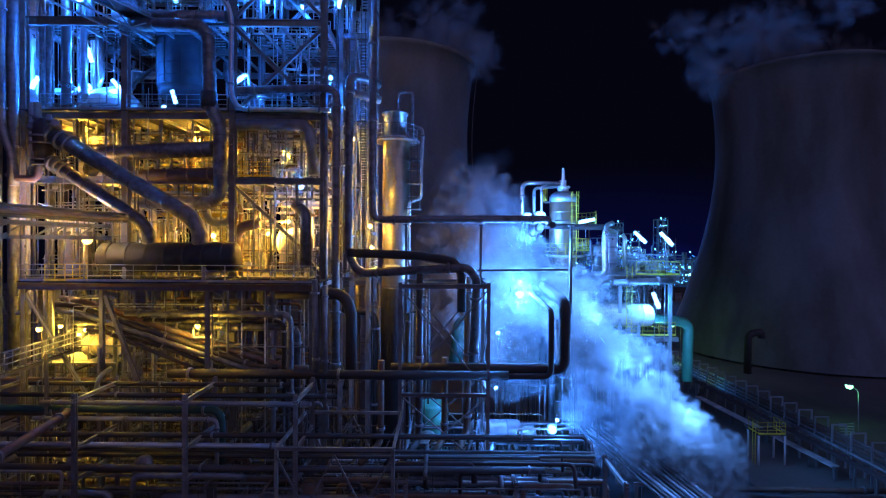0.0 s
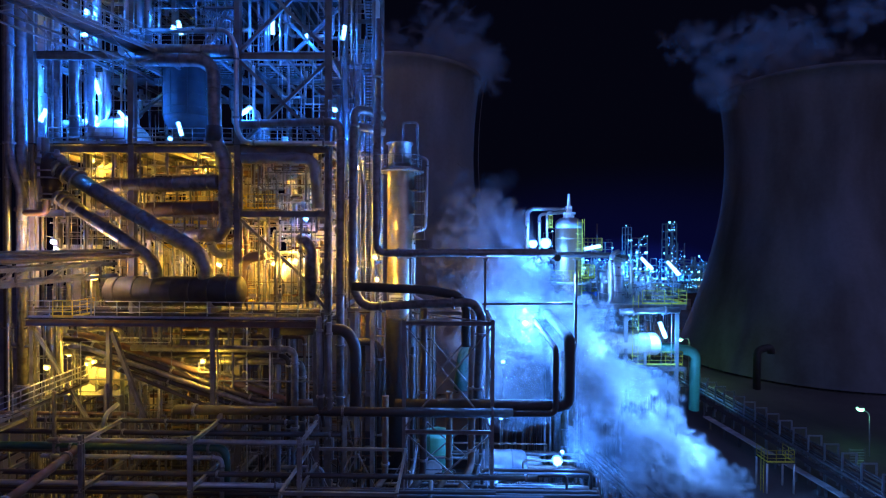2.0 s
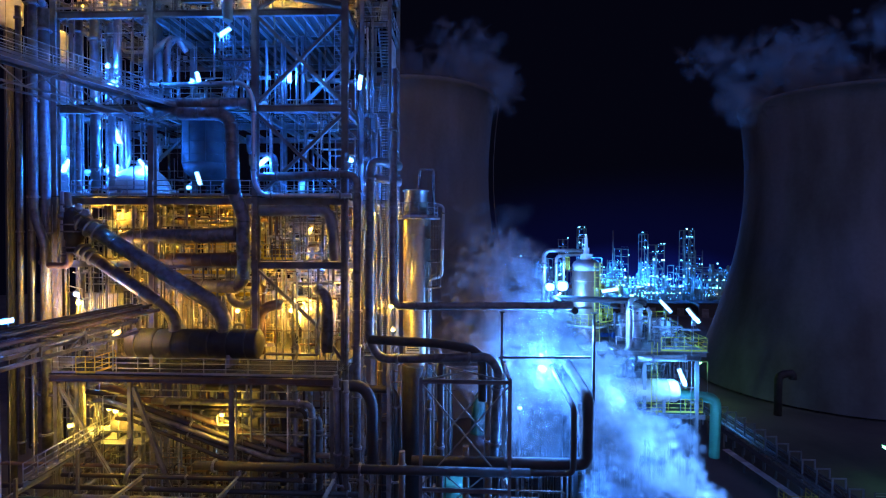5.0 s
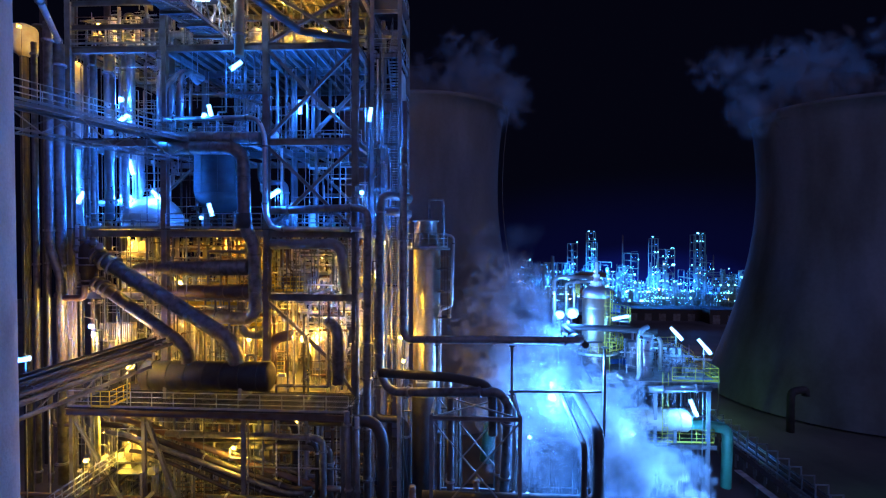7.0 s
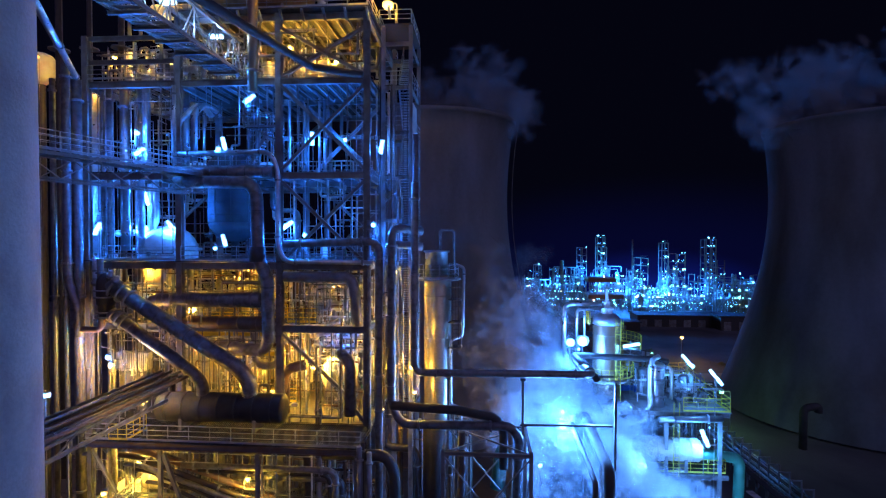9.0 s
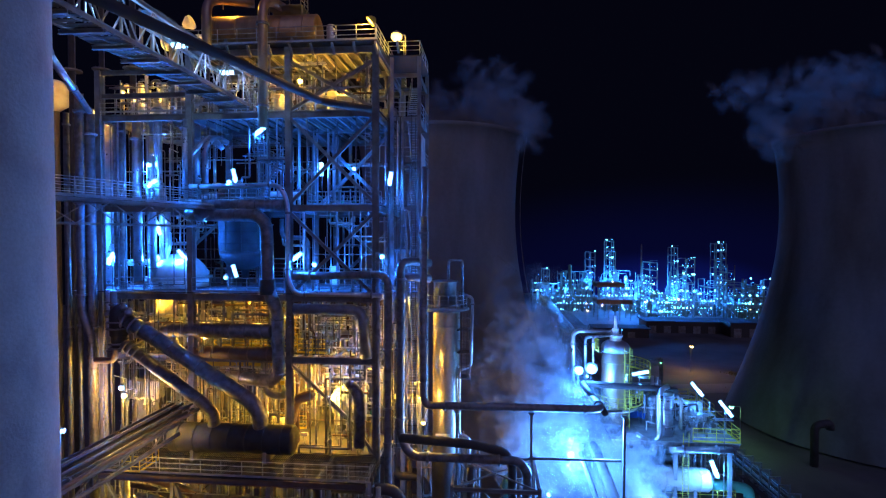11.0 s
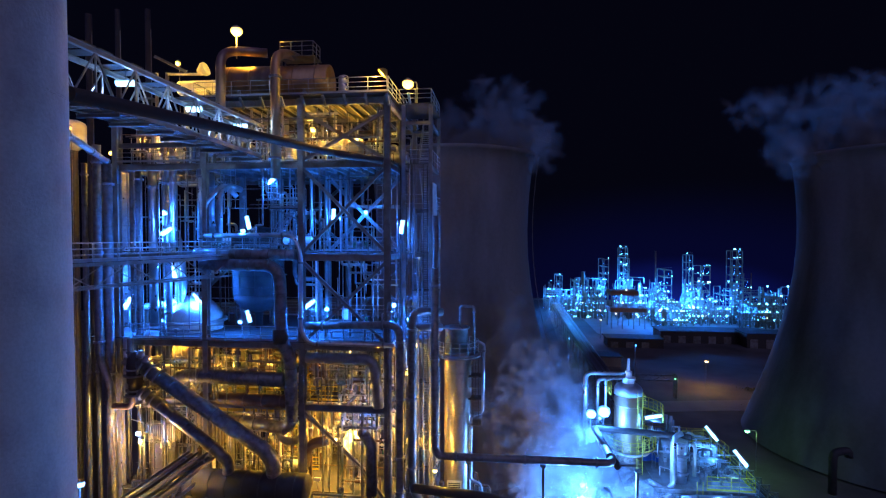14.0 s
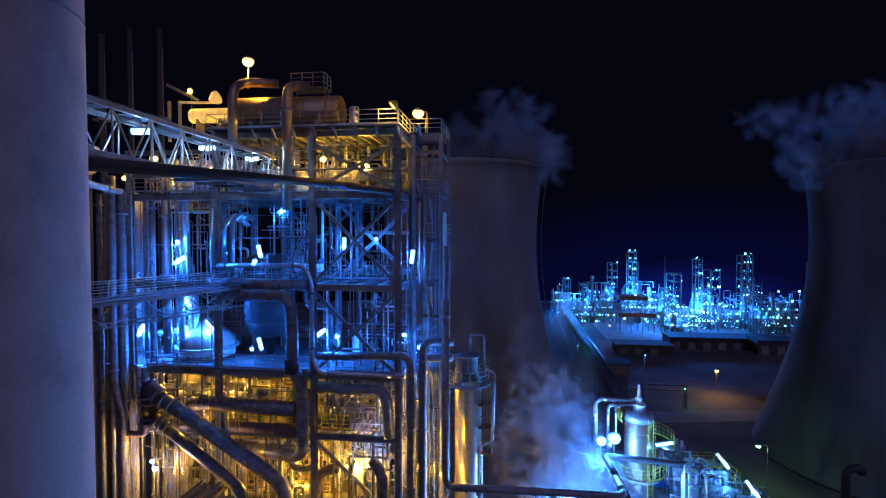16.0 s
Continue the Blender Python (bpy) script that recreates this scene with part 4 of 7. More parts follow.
pipe("arched pipe on the upper deck", 0.2, CLAD, (-23.33, 37.60, 36.91), (-23.31, 37.60, 40.07), (-21.98, 38.20, 41.64), (-21.26, 38.80, 40.61), bend=0.6)
pipe("arched pipe on the upper deck", 0.24, CLAD, (-22.10, 37.60, 36.98), (-22.08, 37.60, 40.69), (-21.79, 38.40, 41.53), (-21.22, 39.40, 41.23), bend=0.5)
pipe("offset pipe with an elbow at the end of the structure", 0.3, DARK, (-31.20, 36.20, 44.48), (-31.22, 36.20, 27.98), (-30.38, 36.20, 25.90), (-30.31, 36.20, 23.81), bend=0.7)
pipe("bent pipe below the inclined ducts", 0.24, RUSTY, (-30.74, 36.20, 24.64), (-30.22, 36.20, 24.32), (-28.56, 36.20, 24.33), (-28.64, 36.20, 29.65), bend=0.5)
column_vessel("end_vessel", "tall grey vessel at the end of the structure", (-34.05, 42, 29.5), 13.6, 1.2, CLAD, 0.5, 4, "process column")

# stands in for a yellow glow: head pale as if lit, shaft blackened
ob = column_vessel("glow_tower", "tower standing in for a yellow glow, with pale head and blackened shaft", (-42.93, 47, 0.0), 48.5, 0.36, INK, 0.4, 6, "process column")
part("head_cladding", lathe(B(), (-42.93, 47, 46.6), (0, 0, 1), [(-0.6, 0.36), (0, 1.13), (1.95, 1.13), (2.2, 0.98), (2.4, 0.55), (2.45, 0)], 28), TANK, ob, "pale head")

# pipe bundles that come in on bridges
for i, (r, mt) in enumerate(((0.15, SOOT), (0.2, RUSTY), (0.13, SOOT), (0.19, RUSTY), (0.16, SOOT), (0.12, RUSTY))):
    x, z = -23.3 + i * 0.42, 21.2 + r + 0.1 * (i % 2)
    pipe("brown lagged pipe on the pipe bridge", r, mt, (x, 13, z), (x + 0.2, 34.6, z), group="bridge pipes")
for i in range(3):
    pipe("thin brown pipe stacked on the pipe bridge", 0.09, SOOT, (-23.1 + i * 0.7, 13, 21.75), (-22.9 + i * 0.7, 34.6, 21.75), joints=False, group="bridge pipes")
br = thing("pipe_bridge", "blue-grey steel lattice bridge under the brown pipes", "pipe bridge", "", (-22.6, 24, 19))
for x in (-23.4, -21.6):
    part("chord", girder(B(), (x, 13, 20.9), (x, 33.3, 20.9), 0.22, 0.16, 0.02), STEEL, br)
    part("chord", girder(B(), (x, 13, 20.15), (x, 33.3, 20.15), 0.22, 0.16, 0.02), STEEL, br)
    for i in range(13):
        y = 13 + i * 1.56
        part("lattice", bar(B(), (x, y, 20.15), (x, y + 1.56, 20.9) if i % 2 else (x, y, 20.9), 0.08, 0.08), STEEL, br)
for i in range(14):
    part("tie", bar(B(), (-23.3, 13 + i * 1.55, 20.98), (-21.7, 13 + i * 1.55, 20.98), 0.1, 0.1), STEEL, br)
tube_lamp((-27.68, 30.00, 21.30), (1, 0.2, 0.15), BLUE, 200, 0.7, group="bridge lamps")

# foot bridge with grey rails
fb = thing("foot_bridge", "grey steel foot bridge with lattice sides", "foot bridge", "", (-23.5, 28, 36))
fx = lambda y: -24.7 + (y - 26) * 0.29
part("deck_plate", tube(B(), [(fx(17), 17, 36.0), (fx(37), 37, 36.0)], 0.04, 4), PLATE, fb)
for k in (-0.75, 0.75):
    part("edge_beam", girder(B(), (fx(17) + k, 17, 35.88), (fx(37) + k, 37, 35.88), 0.2, 0.1, 0.02), STEEL, fb)
    part("lower_chord", girder(B(), (fx(17) + k, 17, 34.5), (fx(37) + k, 37, 34.5), 0.12, 0.1, 0.02), STEEL, fb)
    for i in range(10):
        y = 17 + 2 * i
        part("lattice", bar(B(), (fx(y) + k, y, 34.5 if i % 2 else 35.85), (fx(y + 2) + k, y + 2, 35.85 if i % 2 else 34.5), 0.06, 0.06), STEEL, fb)
for i in range(20):
    y = 17 + i
    part("grating_strip", box(B(), (fx(y) - 0.72, y, 35.96), (fx(y) + 0.72, y + 0.94, 36.02)), PLATE, fb)
for k in (-0.78, 0.78):
    rail("grey guard rail of the foot bridge", [(fx(17) + k, 17, 36.02), (fx(36.9) + k, 36.9, 36.02)], GALV, group="foot bridge rails")

# high lattice bridge with lamps, and the thick pipe beside it
hb = thing("lattice_bridge", "white-lit steel lattice bridge with roof plates", "lattice bridge", "", (-19.1, 27, 43.4))
for x in (-20.0, -18.2):
    for z, s in ((45.75, 0.24), (43.5, 0.26)):
        part("chord", girder(B(), (x, 12, z), (x, 37.2, z), s, 0.2, 0.02), STEEL, hb)
    for i in range(10):
        y = 12.3 + i * 2.5
        part("upright", bar(B(), (x, y + 1.25, 43.6), (x, y + 1.25, 45.7), 0.07, 0.07), PIPE, hb)
        part("diagonal", bar(B(), (x, y, 43.6), (x, y + 1.25, 45.7), 0.065, 0.065), PIPE, hb)
        part("diagonal", bar(B(), (x, y + 2.5, 43.6), (x, y + 1.25, 45.7), 0.065, 0.065), PIPE, hb)
for i in range(25):
    y = 12.2 + i
    if i % 3 != 1:
        part("roof_sheet", box(B(), (-20.1, y, 45.9 + 0.01 * (i % 2)), (-18.1, y + 0.8, 45.93 + 0.01 * (i % 2))), SOOT, hb)
    part("floor_plank", box(B(), (-20.08, y, 43.33), (-18.12, y + 0.30 + 0.05 * (i % 3), 43.37)), INK, hb)
    part("floor_plank", box(B(), (-20.08 + 0.3 * (i % 4 == 1), y + 0.5, 43.33), (-18.12, y + 0.84 + 0.04 * (i % 2), 43.365)), SOOT, hb)
    if i % 2 == 0:
        part("floor_joist", girder(B(), (-20.2, y, 43.2), (-18.0, y, 43.2), 0.2, 0.14, 0.02), STEEL, hb)
        if i % 4 == 0:
            part("floor_brace", bar(B(), (-20.0, y, 43.24), (-18.2, min(y + 5, 37), 43.24), 0.07, 0.07), STEEL, hb)
for y, z in ((23.9, 45.2), (29.6, 45.3), (35.2, 45.45)):
    tube_lamp((-19.0, y, z), (1, 0.1, 0), (0.25, 0.5, 1.0), 90, 0.8, off=(0, 0, -0.4), group="lattice bridge lamps", bracket=(-19.0, y, 45.9))
pipe("thick dark pipe sloping past the lattice bridge", 0.26, SOOT, (-15.0, 16.15, 42.44), (-12.55, 36.35, 43.58), (-8.85, 36.75, 42.98), joints=False, bend=0.4)
pipe("pale pipe under the lattice bridge", 0.2, CLAD, (-20.80, 22.00, 42.48), (-31.12, 37.20, 43.33), bend=0.4)

# ---- chimney close to the camera ----
ch = thing("chimney", "smooth pale concrete chimney with faint ring joints", "chimney", "", (-16.35, 13.75, 0))
part("shaft", lathe(B(), (-16.35, 13.75, 0), (0, 0, 1), [(0, 2.72), (20, 2.66), (40, 2.6), (62, 2.54)], 72), STACK, ch)
for z in (12.5, 17.4, 22.3, 27.2, 32.1, 37.0, 41.9, 46.8):
    part("ring_joint", lathe(B(), (-16.35, 13.75, z), (0, 0, 1), [(0, 2.6), (0.0, 2.695 - z * 0.0029), (0.06, 2.695 - z * 0.0029), (0.06, 2.6)], 72), STACK, ch)

# ---- cooling towers ----
def cooling_tower(label, x, y):
    ob = thing("cooling_tower", label, "cooling tower", "cooling towers", (x, y, 0))
    def rad(z):
        return 13.9 * math.sqrt(1 + ((z - 38) / (29.5 if z < 38 else 34)) ** 2)
    zs = [0.35 + (51.2 - 0.35) * i / 26 for i in range(27)]
    shell = [(z, rad(z)) for z in zs] + [(51.2, rad(51.2) + 0.35), (51.9, rad(51.9) + 0.35), (51.9, rad(51.9) - 0.6)] + [(z, rad(z) - 0.5) for z in zs[::-1]]
    bm = B()
    seg, rings = 96, []
    for h, r in shell:
        rings.append([bm.verts.new((x + r * math.cos(k * math.tau / seg), y + r * math.sin(k * math.tau / seg), h)) for k in range(seg)])
    for p, q in zip(rings, rings[1:]):
        for k in range(seg):
            bm.faces.new((p[k], p[(k + 1) % seg], q[(k + 1) % seg], q[k])).smooth = True
    part("shell", bm, CONCRETE, ob)
    r0 = rad(1.6)
    # legs and inner core coloured black in place of the air inlet's shade
    leg = mesh_of("leg", bar(B(), (0, 0, 0), (0, 0, 0.5), 0.35, 0.35), INK)
    for k in range(48):
        a = k * math.tau / 48
        part("leg", leg, None, ob).matrix_basis = Matrix.Translation((x + (r0 - 0.25) * math.cos(a), y + (r0 - 0.25) * math.sin(a), 0))
    part("fill_packing", lathe(B(), (x, y, 0), (0, 0, 1), [(0, r0 - 1.0), (0.6, r0 - 1.0)], 72), INK, ob)
    # caged ladder on the shell
    for s in (-0.3, 0.3):
        a = radians(-6 if x < 0 else -6)
        pts = [(x + (rad(z) + 0.9) * math.cos(a) - s * math.sin(a), y + (rad(z) + 0.9) * math.sin(a) + s * math.cos(a), z) for z in np.linspace(2, 51.5, 14)]
        part("ladder_rail", tube(B(), pts, 0.05, 5, 0.1), STEEL, ob)
    step = mesh_of("ladder_cage", bar(B(), (-0.4, 0, 0), (0.4, 0, 0), 0.06, 0.06), STEEL)
    for z in np.arange(2.5, 51, 0.9):
        a = radians(-6 if x < 0 else -6)
        part("ladder_cage", step, None, ob).matrix_basis = Matrix.Translation((x + (rad(z) + 0.9) * math.cos(a), y + (rad(z) + 0.9) * math.sin(a), z)) @ Matrix.Rotation(a + math.pi / 2, 4, "Z")
    return ob


cooling_tower("huge dim concrete cooling tower behind the structure", -9.6, 95)
cooling_tower("huge dim concrete cooling tower with a dark basin", 68.0, 98.8)


# ---- pipe tower and pipe frame beside the structure ----
rt = thing("pipe_tower", "dark braced steel pipe tower", "steel tower", "", (0, 35.5, 0))
RX, RY = (-2.75, 3.0), (33.3, 38.2)
for x in RX:
    for y in RY:
        part("post", girder(B(), (x, y, 0), (x, y, 17.4), 0.24, 0.22), STEEL, rt)
for z in (17.3, 10.2, 5.0):
    for y in RY:
        part("beam", girder(B(), (RX[0], y, z - 0.15), (RX[1], y, z - 0.15), 0.26, 0.18), STEEL, rt)
    for x in RX:
        part("beam", girder(B(), (x, RY[0], z - 0.16), (x, RY[1], z - 0.16), 0.26, 0.18), STEEL, rt)
for lo, hi in ((10.3, 17.0), (5.1, 10.0)):
    for y in RY:
        part("brace", bar(B(), (RX[0], y, lo), (RX[1], y - 0.05, hi), 0.09, 0.09), STEEL, rt)
        part("brace", bar(B(), (RX[1], y, lo), (RX[0], y + 0.05, hi), 0.09, 0.09), STEEL, rt)
    for x in RX:
        part("brace", bar(B(), (x, RY[0], lo), (x - 0.05, RY[1], hi), 0.09, 0.09), STEEL, rt)
        part("brace", bar(B(), (x, RY[1], lo), (x + 0.05, RY[0], hi), 0.09, 0.09), STEEL, rt)
part("top_brace", bar(B(), (RX[0], RY[0], 17.2), (RX[1], RY[1], 17.2), 0.1, 0.1), STEEL, rt)
part("top_brace", bar(B(), (RX[1], RY[0], 17.2), (RX[0], RY[1], 17.2), 0.1, 0.1), STEEL, rt)
pf = thing("pipe_gantry", "dark square-tube frame that carries the long pipe", "pipe gantry", "", (2.66, 36.40, 17.78))
pz = 21.30
for px, low in ((774, 5.0), (906, 17.3), (1066, 15.0)):
    x = 2.68 + (px - 906) * 36.4 / 906
    part("post", bar(B(), (x, 36.4, low), (x, 36.4, pz), 0.16, 0.16), DARK, pf)
    part("head_plate", box(B(), (x - 0.2, 36.2, pz - 0.08), (x + 0.2, 36.6, pz)), DARK, pf)
part("cross_bar", bar(B(), (2.46, 36.40, 18.05), (8.89, 36.40, 18.15), 0.14, 0.14), DARK, pf)
part("top_bar", bar(B(), (7.92, 36.40, 21.62), (8.93, 36.40, 21.64), 0.12, 0.12), DARK, pf)
# steam pipes that come forward, drop and run back along the rack
pipe("dark rusty pipe that drops through the steam", 0.2, INK, (7.21, 42.5, 16.02), (7.1, 33.3, 15.55), (7.1, 33.3, 11.32), (-5.6, 33.4, 11.28), bend=0.5, joints=False)
pipe("thick dark rusty pipe that drops through the steam", 0.4, INK, (8.33, 43.0, 16.49), (8.13, 33.9, 16.05), (8.13, 33.9, 11.66), (-3.4, 33.95, 11.6), bend=0.8, joints=False)
pipe("dark pipe that runs past the column to the exchanger", 0.25, SOOT, (7.87, 36.80, 21.34), (7.47, 43.60, 21.48), (13.73, 43.00, 21.39), (14.99, 43.20, 21.18), joints=False, bend=0.3)
pipe("dark pipe down through the steam", 0.28, DARK, (8.70, 38.50, 14.32), (8.99, 38.50, 9.68), (9.26, 38.50, 11.12))
for i, (px, r) in enumerate(((676, 0.22), (742, 0.24), (788, 0.22), (720, 0.14), (830, 0.26), (848, 0.14))):
    x = -1.58 + (px - 742) * 35 / 906
    pipe("dark rusty pipe through the pipe tower", r, SOOT if i % 2 else RUSTY, (x, 34.6 + i * 0.55, (12.0, 17.9, 12.0, 15.0, 17.6, 17.3)[i]), (x, 34.6 + i * 0.55, 6.4), (x - 1.2, 33.0, 5.6), bend=0.6, group="pipe tower pipes")

# ---- steam unit with yellow rails ----
un = thing("unit_frame", "blue-lit steel deck frame of the steam unit", "steel structure", "", (15, 46, 0))
UX, UY, UZ = (5.5, 14.6, 18.77), (42.2, 47.5, 52.5), 17.45
for x in UX:
    for y in UY:
        if x > 6 or y > 43:
            part("post", girder(B(), (x, y, 0), (x, y, UZ - 0.1), 0.28, 0.26), STEEL, un)
for z in (UZ, 12.4):
    for y in UY:
        part("beam", girder(B(), ((5.2 if y > 43 else 9.6) if z > 13 else 12.5, y, z - 0.25), (19.5, y, z - 0.25), 0.36, 0.2), DARK, un)
    for x in UX[1:]:
        part("beam", girder(B(), (x, UY[0], z - 0.26), (x, UY[-1], z - 0.26), 0.34, 0.2), STEEL, un)
part("deck_plate", box(B(), (12.2, 42.0, UZ - 0.05), (19.6, 52.7, UZ)), STEEL, un)
part("deck_plate", box(B(), (9.6, 42.0, UZ - 0.05), (12.19, 46.49, UZ)), STEEL, un)
part("deck_plate", box(B(), (5.2, 46.5, UZ - 0.06), (12.19, 52.7, UZ - 0.01)), PLATE, un)
part("deck_plate", box(B(), (12.4, 42.2, 12.35), (19.4, 52.5, 12.4)), PLATE, un)
rail("yellow guard rail of the steam unit deck", [(15.9, 42.1, UZ), (19.5, 42.1, UZ), (19.5, 52.6, UZ)], YELLOW, group="unit rails")
rail("yellow guard rail of the steam unit deck", [(5.3, 52.6, UZ), (19.5, 52.6, UZ)], YELLOW, group="unit rails")
rail("yellow guard rail of the lower unit deck", [(12.5, 42.3, 12.42), (19.3, 42.3, 12.42), (19.3, 52.4, 12.42)], YELLOW, group="unit rails")
rail("yellow guard rail of the stair landing", [(16.30, 49.00, 18.55), (18.90, 49.00, 18.65)], YELLOW, group="unit rails", step=1.0)
ld = thing("stair_landing", "small raised yellow-railed landing on legs", "platform", "", (17.68, 49.00, 16.76))
lx, lz = 17.65, 18.24
part("plate", box(B(), (lx - 1.3, 48.4, lz - 0.08), (lx + 1.3, 49.8, lz)), PLATE, ld)
for a, b in ((-1.2, 48.5), (1.2, 48.5), (-1.2, 49.7), (1.2, 49.7)):
    part("leg", bar(B(), (lx + a, b, UZ), (lx + a, b, lz - 0.08), 0.1, 0.1), TANK, ld)
stair("yellow-railed stair down from the landing", (lx + 2.6, 49.1, UZ), (lx + 1.3, 49.1, lz), 0.8, YELLOW, group="unit stairs")
# stair behind the steam
stair("yellow-railed stair up the steam unit", (5.16, 47.50, 17.39), (3.22, 47.50, 18.96), 0.9, YELLOW, group="unit stairs")
rail("yellow-white rail of the stair head", [(1.99, 47.50, 17.19), (3.38, 47.50, 17.28)], YELLOW, group="unit rails", step=0.8)
sh = thing("landing_platform", "pale stair head platform in the steam", "platform", "", (2.61, 47.50, 17.23))
part("plate", box(B(), tuple(np.add((1.89, 47.50, 17.08), (0, 0, -0.1))), tuple(np.add((3.54, 47.50, 17.18), (0, 1.4, 0)))), PLATE, sh)
for k in (0.1, 1.5):
    p = Vector((1.89, 47.50, 17.08))
    part("leg", bar(B(), (p.x + k, 48.2, 0), (p.x + k, 48.2, p.z - 0.1), 0.16, 0.16), STEEL, sh)
ladder("yellow caged ladder on the column", (11.29, 44.2, UZ), 7.0, mat=YELLOW, cage=True)
ladder("yellow ladder under the steam unit deck", (15.3, 41.9, 9.0), 9.2, mat=YELLOW)
vx = 10.78
v1 = column_vessel("stripper_column", "metal-clad stripper column tinted like warm reflected light, with a pale domed head", (vx, 46.2, 0.6), 23.5, 1.18, WARMCLAD, 0.35, 7, "process column", 0.0, 40)
part("skirt", lathe(B(), (vx, 46.2, 0), (0, 0, 1), [(0, 1.2), (0.6, 1.2)], 28), STEEL, v1)
part("head_cladding", lathe(B(), (vx, 46.2, 23.7), (0, 0, 1), [(0, 1.2), (0.45, 1.2), (0.72, 1.05), (0.95, 0.7), (1.02, 0)], 40), GALV, v1, "pale domed head")
part("nozzle", lathe(B(), (vx, 46.2, 24.5), (0, 0, 1), [(0, 0.5), (0.5, 0.5), (0.5, 0.62), (0.65, 0.62), (0.65, 0.3), (1.2, 0.3), (1.2, 0.16), (2.3, 0.1)], 14, False), TANK, v1)
for z, r0, a0, a1 in ((21.75, 2.9, -32, 60), (23.75, 1.75, 140, 205), (19.35, 2.3, -70, 60)):
    arc = [(vx + r0 * math.cos(a), 46.2 + r0 * math.sin(a), z) for a in np.linspace(radians(a0), radians(a1), 10)]
    bm = B()
    for p, q in zip(arc, arc[1:]):
        inner = [(vx + 1.31 * (c[0] - vx) / r0, 46.2 + 1.31 * (c[1] - 46.2) / r0, z) for c in (p, q)]
        lo = [bm.verts.new((c[0], c[1], z - 0.07)) for c in (p, q, inner[1], inner[0])]
        hi = [bm.verts.new((c[0], c[1], z)) for c in (p, q, inner[1], inner[0])]
        bm.faces.new(hi), bm.faces.new(lo[::-1])
        for i in range(4):
            bm.faces.new((lo[i], lo[(i + 1) % 4], hi[(i + 1) % 4], hi[i]))
    part("ring_platform", bm, PLATE, v1)
    rail("yellow curved rail of the column platform", arc, YELLOW, step=0.9, group="column rails")
arc = [(vx + 1.8 * math.cos(a), 46.2 + 1.8 * math.sin(a), 18.9) for a in np.linspace(radians(180), radians(350), 9)]
part("lower_ring", tube(B(), arc, 0.12, 8), TANK, v1)
rail("pale curved rail low on the column", arc, YELLOW, step=0.9, group="column rails", toe=False)
pipe("white overhead vapour pipe of the column", 0.19, CLAD, (vx + 0.1, 46.2, 25.4), (7.49, 46.20, 25.45), (7.10, 46.20, 25.13), (7.18, 46.20, 16.62), bend=0.7)
pipe("second overhead pipe of the column", 0.14, CLAD, (10.47, 46.00, 25.14), (8.13, 46.00, 24.94), (8.17, 46.00, 20.82), bend=0.4)
pipe("thin pipe beside the column", 0.1, CLAD, (9.15, 45.40, 25.18), (8.68, 45.40, 25.07), (8.71, 45.40, 22.60), bend=0.3)
v2x = 14.31
v2 = column_vessel("exchanger", "upright exchanger with bolted joints", (v2x, 43.4, UZ), 3.4, 0.48, CLAD, 0.4, 3, "heat exchanger")
for z in (UZ + 0.8, UZ + 2.2, UZ + 3.2):
    part("bolted_joint", lathe(B(), (v2x, 43.4, z), (0, 0, 1), [(0, 0.45), (0, 0.66), (0.14, 0.66), (0.14, 0.45)], 18, False), PIPE, v2)
pipe("bright hairpin pipe of the exchanger", 0.2, SHINY, (14.58, 43.00, 20.89), (13.57, 42.60, 21.22), (13.40, 42.60, 20.76), (13.44, 42.60, 17.07), (12.75, 42.60, 16.34), (8.37, 43.00, 15.84), bend=0.5)
pipe("bright hairpin pipe of the exchanger", 0.16, SHINY, (15.02, 43.00, 20.82), (15.26, 42.90, 20.49), (15.20, 42.90, 18.18), bend=0.4)
pipe("clad pipe under the unit deck", 0.26, CLAD, (13.92, 41.80, 16.86), (18.76, 41.80, 17.04))
pipe("clad pipe under the unit deck", 0.2, CLAD, (11.59, 42.60, 17.73), (12.94, 42.40, 17.09), (13.50, 42.40, 17.75), (13.46, 42.40, 21.49), (14.13, 42.60, 21.74), bend=0.4)
for i in range(6):
    valve((14.2 + i * 0.8, 43.2 + (i % 2) * 0.9, UZ + 0.7), (0, 1, 0), 0.12)
    pipe("small pipe stub on the unit deck", 0.1, CLAD, (14.2 + i * 0.8, 43.2 + (i % 2) * 0.9, UZ), (14.2 + i * 0.8, 43.2 + (i % 2) * 0.9, UZ + 0.8), joints=False, group="pipe stubs")
drum("drum", "bright white-lit drum under the unit deck", (11.9, 42.95, 14.07), (17.3, 42.95, 14.05), 0.93, BUFF, bands=4, floor=12.42)
pipe("thick green pipe that bends down to the ground", 0.42, GREENP, (17.3, 42.95, 13.75), (19.4, 42.95, 13.6), (20.8, 43.2, 13.35), (20.85, 43.5, 8.4), bend=0.9)
pipe("green pipe behind the pipe tower", 0.62, DIMGREEN, (2.67, 44.00, 13.11), (1.56, 44.00, 13.10), (1.14, 44.00, 9.78), bend=1.1)
tp = thing("blue_tarpaulin", "blue tarpaulin sheet draped on the deck", "tarpaulin", "", (12.94, 47, UZ))
bm = B()
g = [[bm.verts.new((12.94 - 1.4 + 0.2 * i, 46.4 + 0.2 * j, UZ + 0.5 + 0.25 * noise.noise((i * 0.5, j * 0.5, 3)) - 0.05 * abs(j - 4))) for i in range(12)] for j in range(9)]
for j in range(8):
    for i in range(11):
        bm.faces.new((g[j][i], g[j][i + 1], g[j + 1][i + 1], g[j + 1][i])).smooth = True
part("cloth", bm, BLUEP, tp)

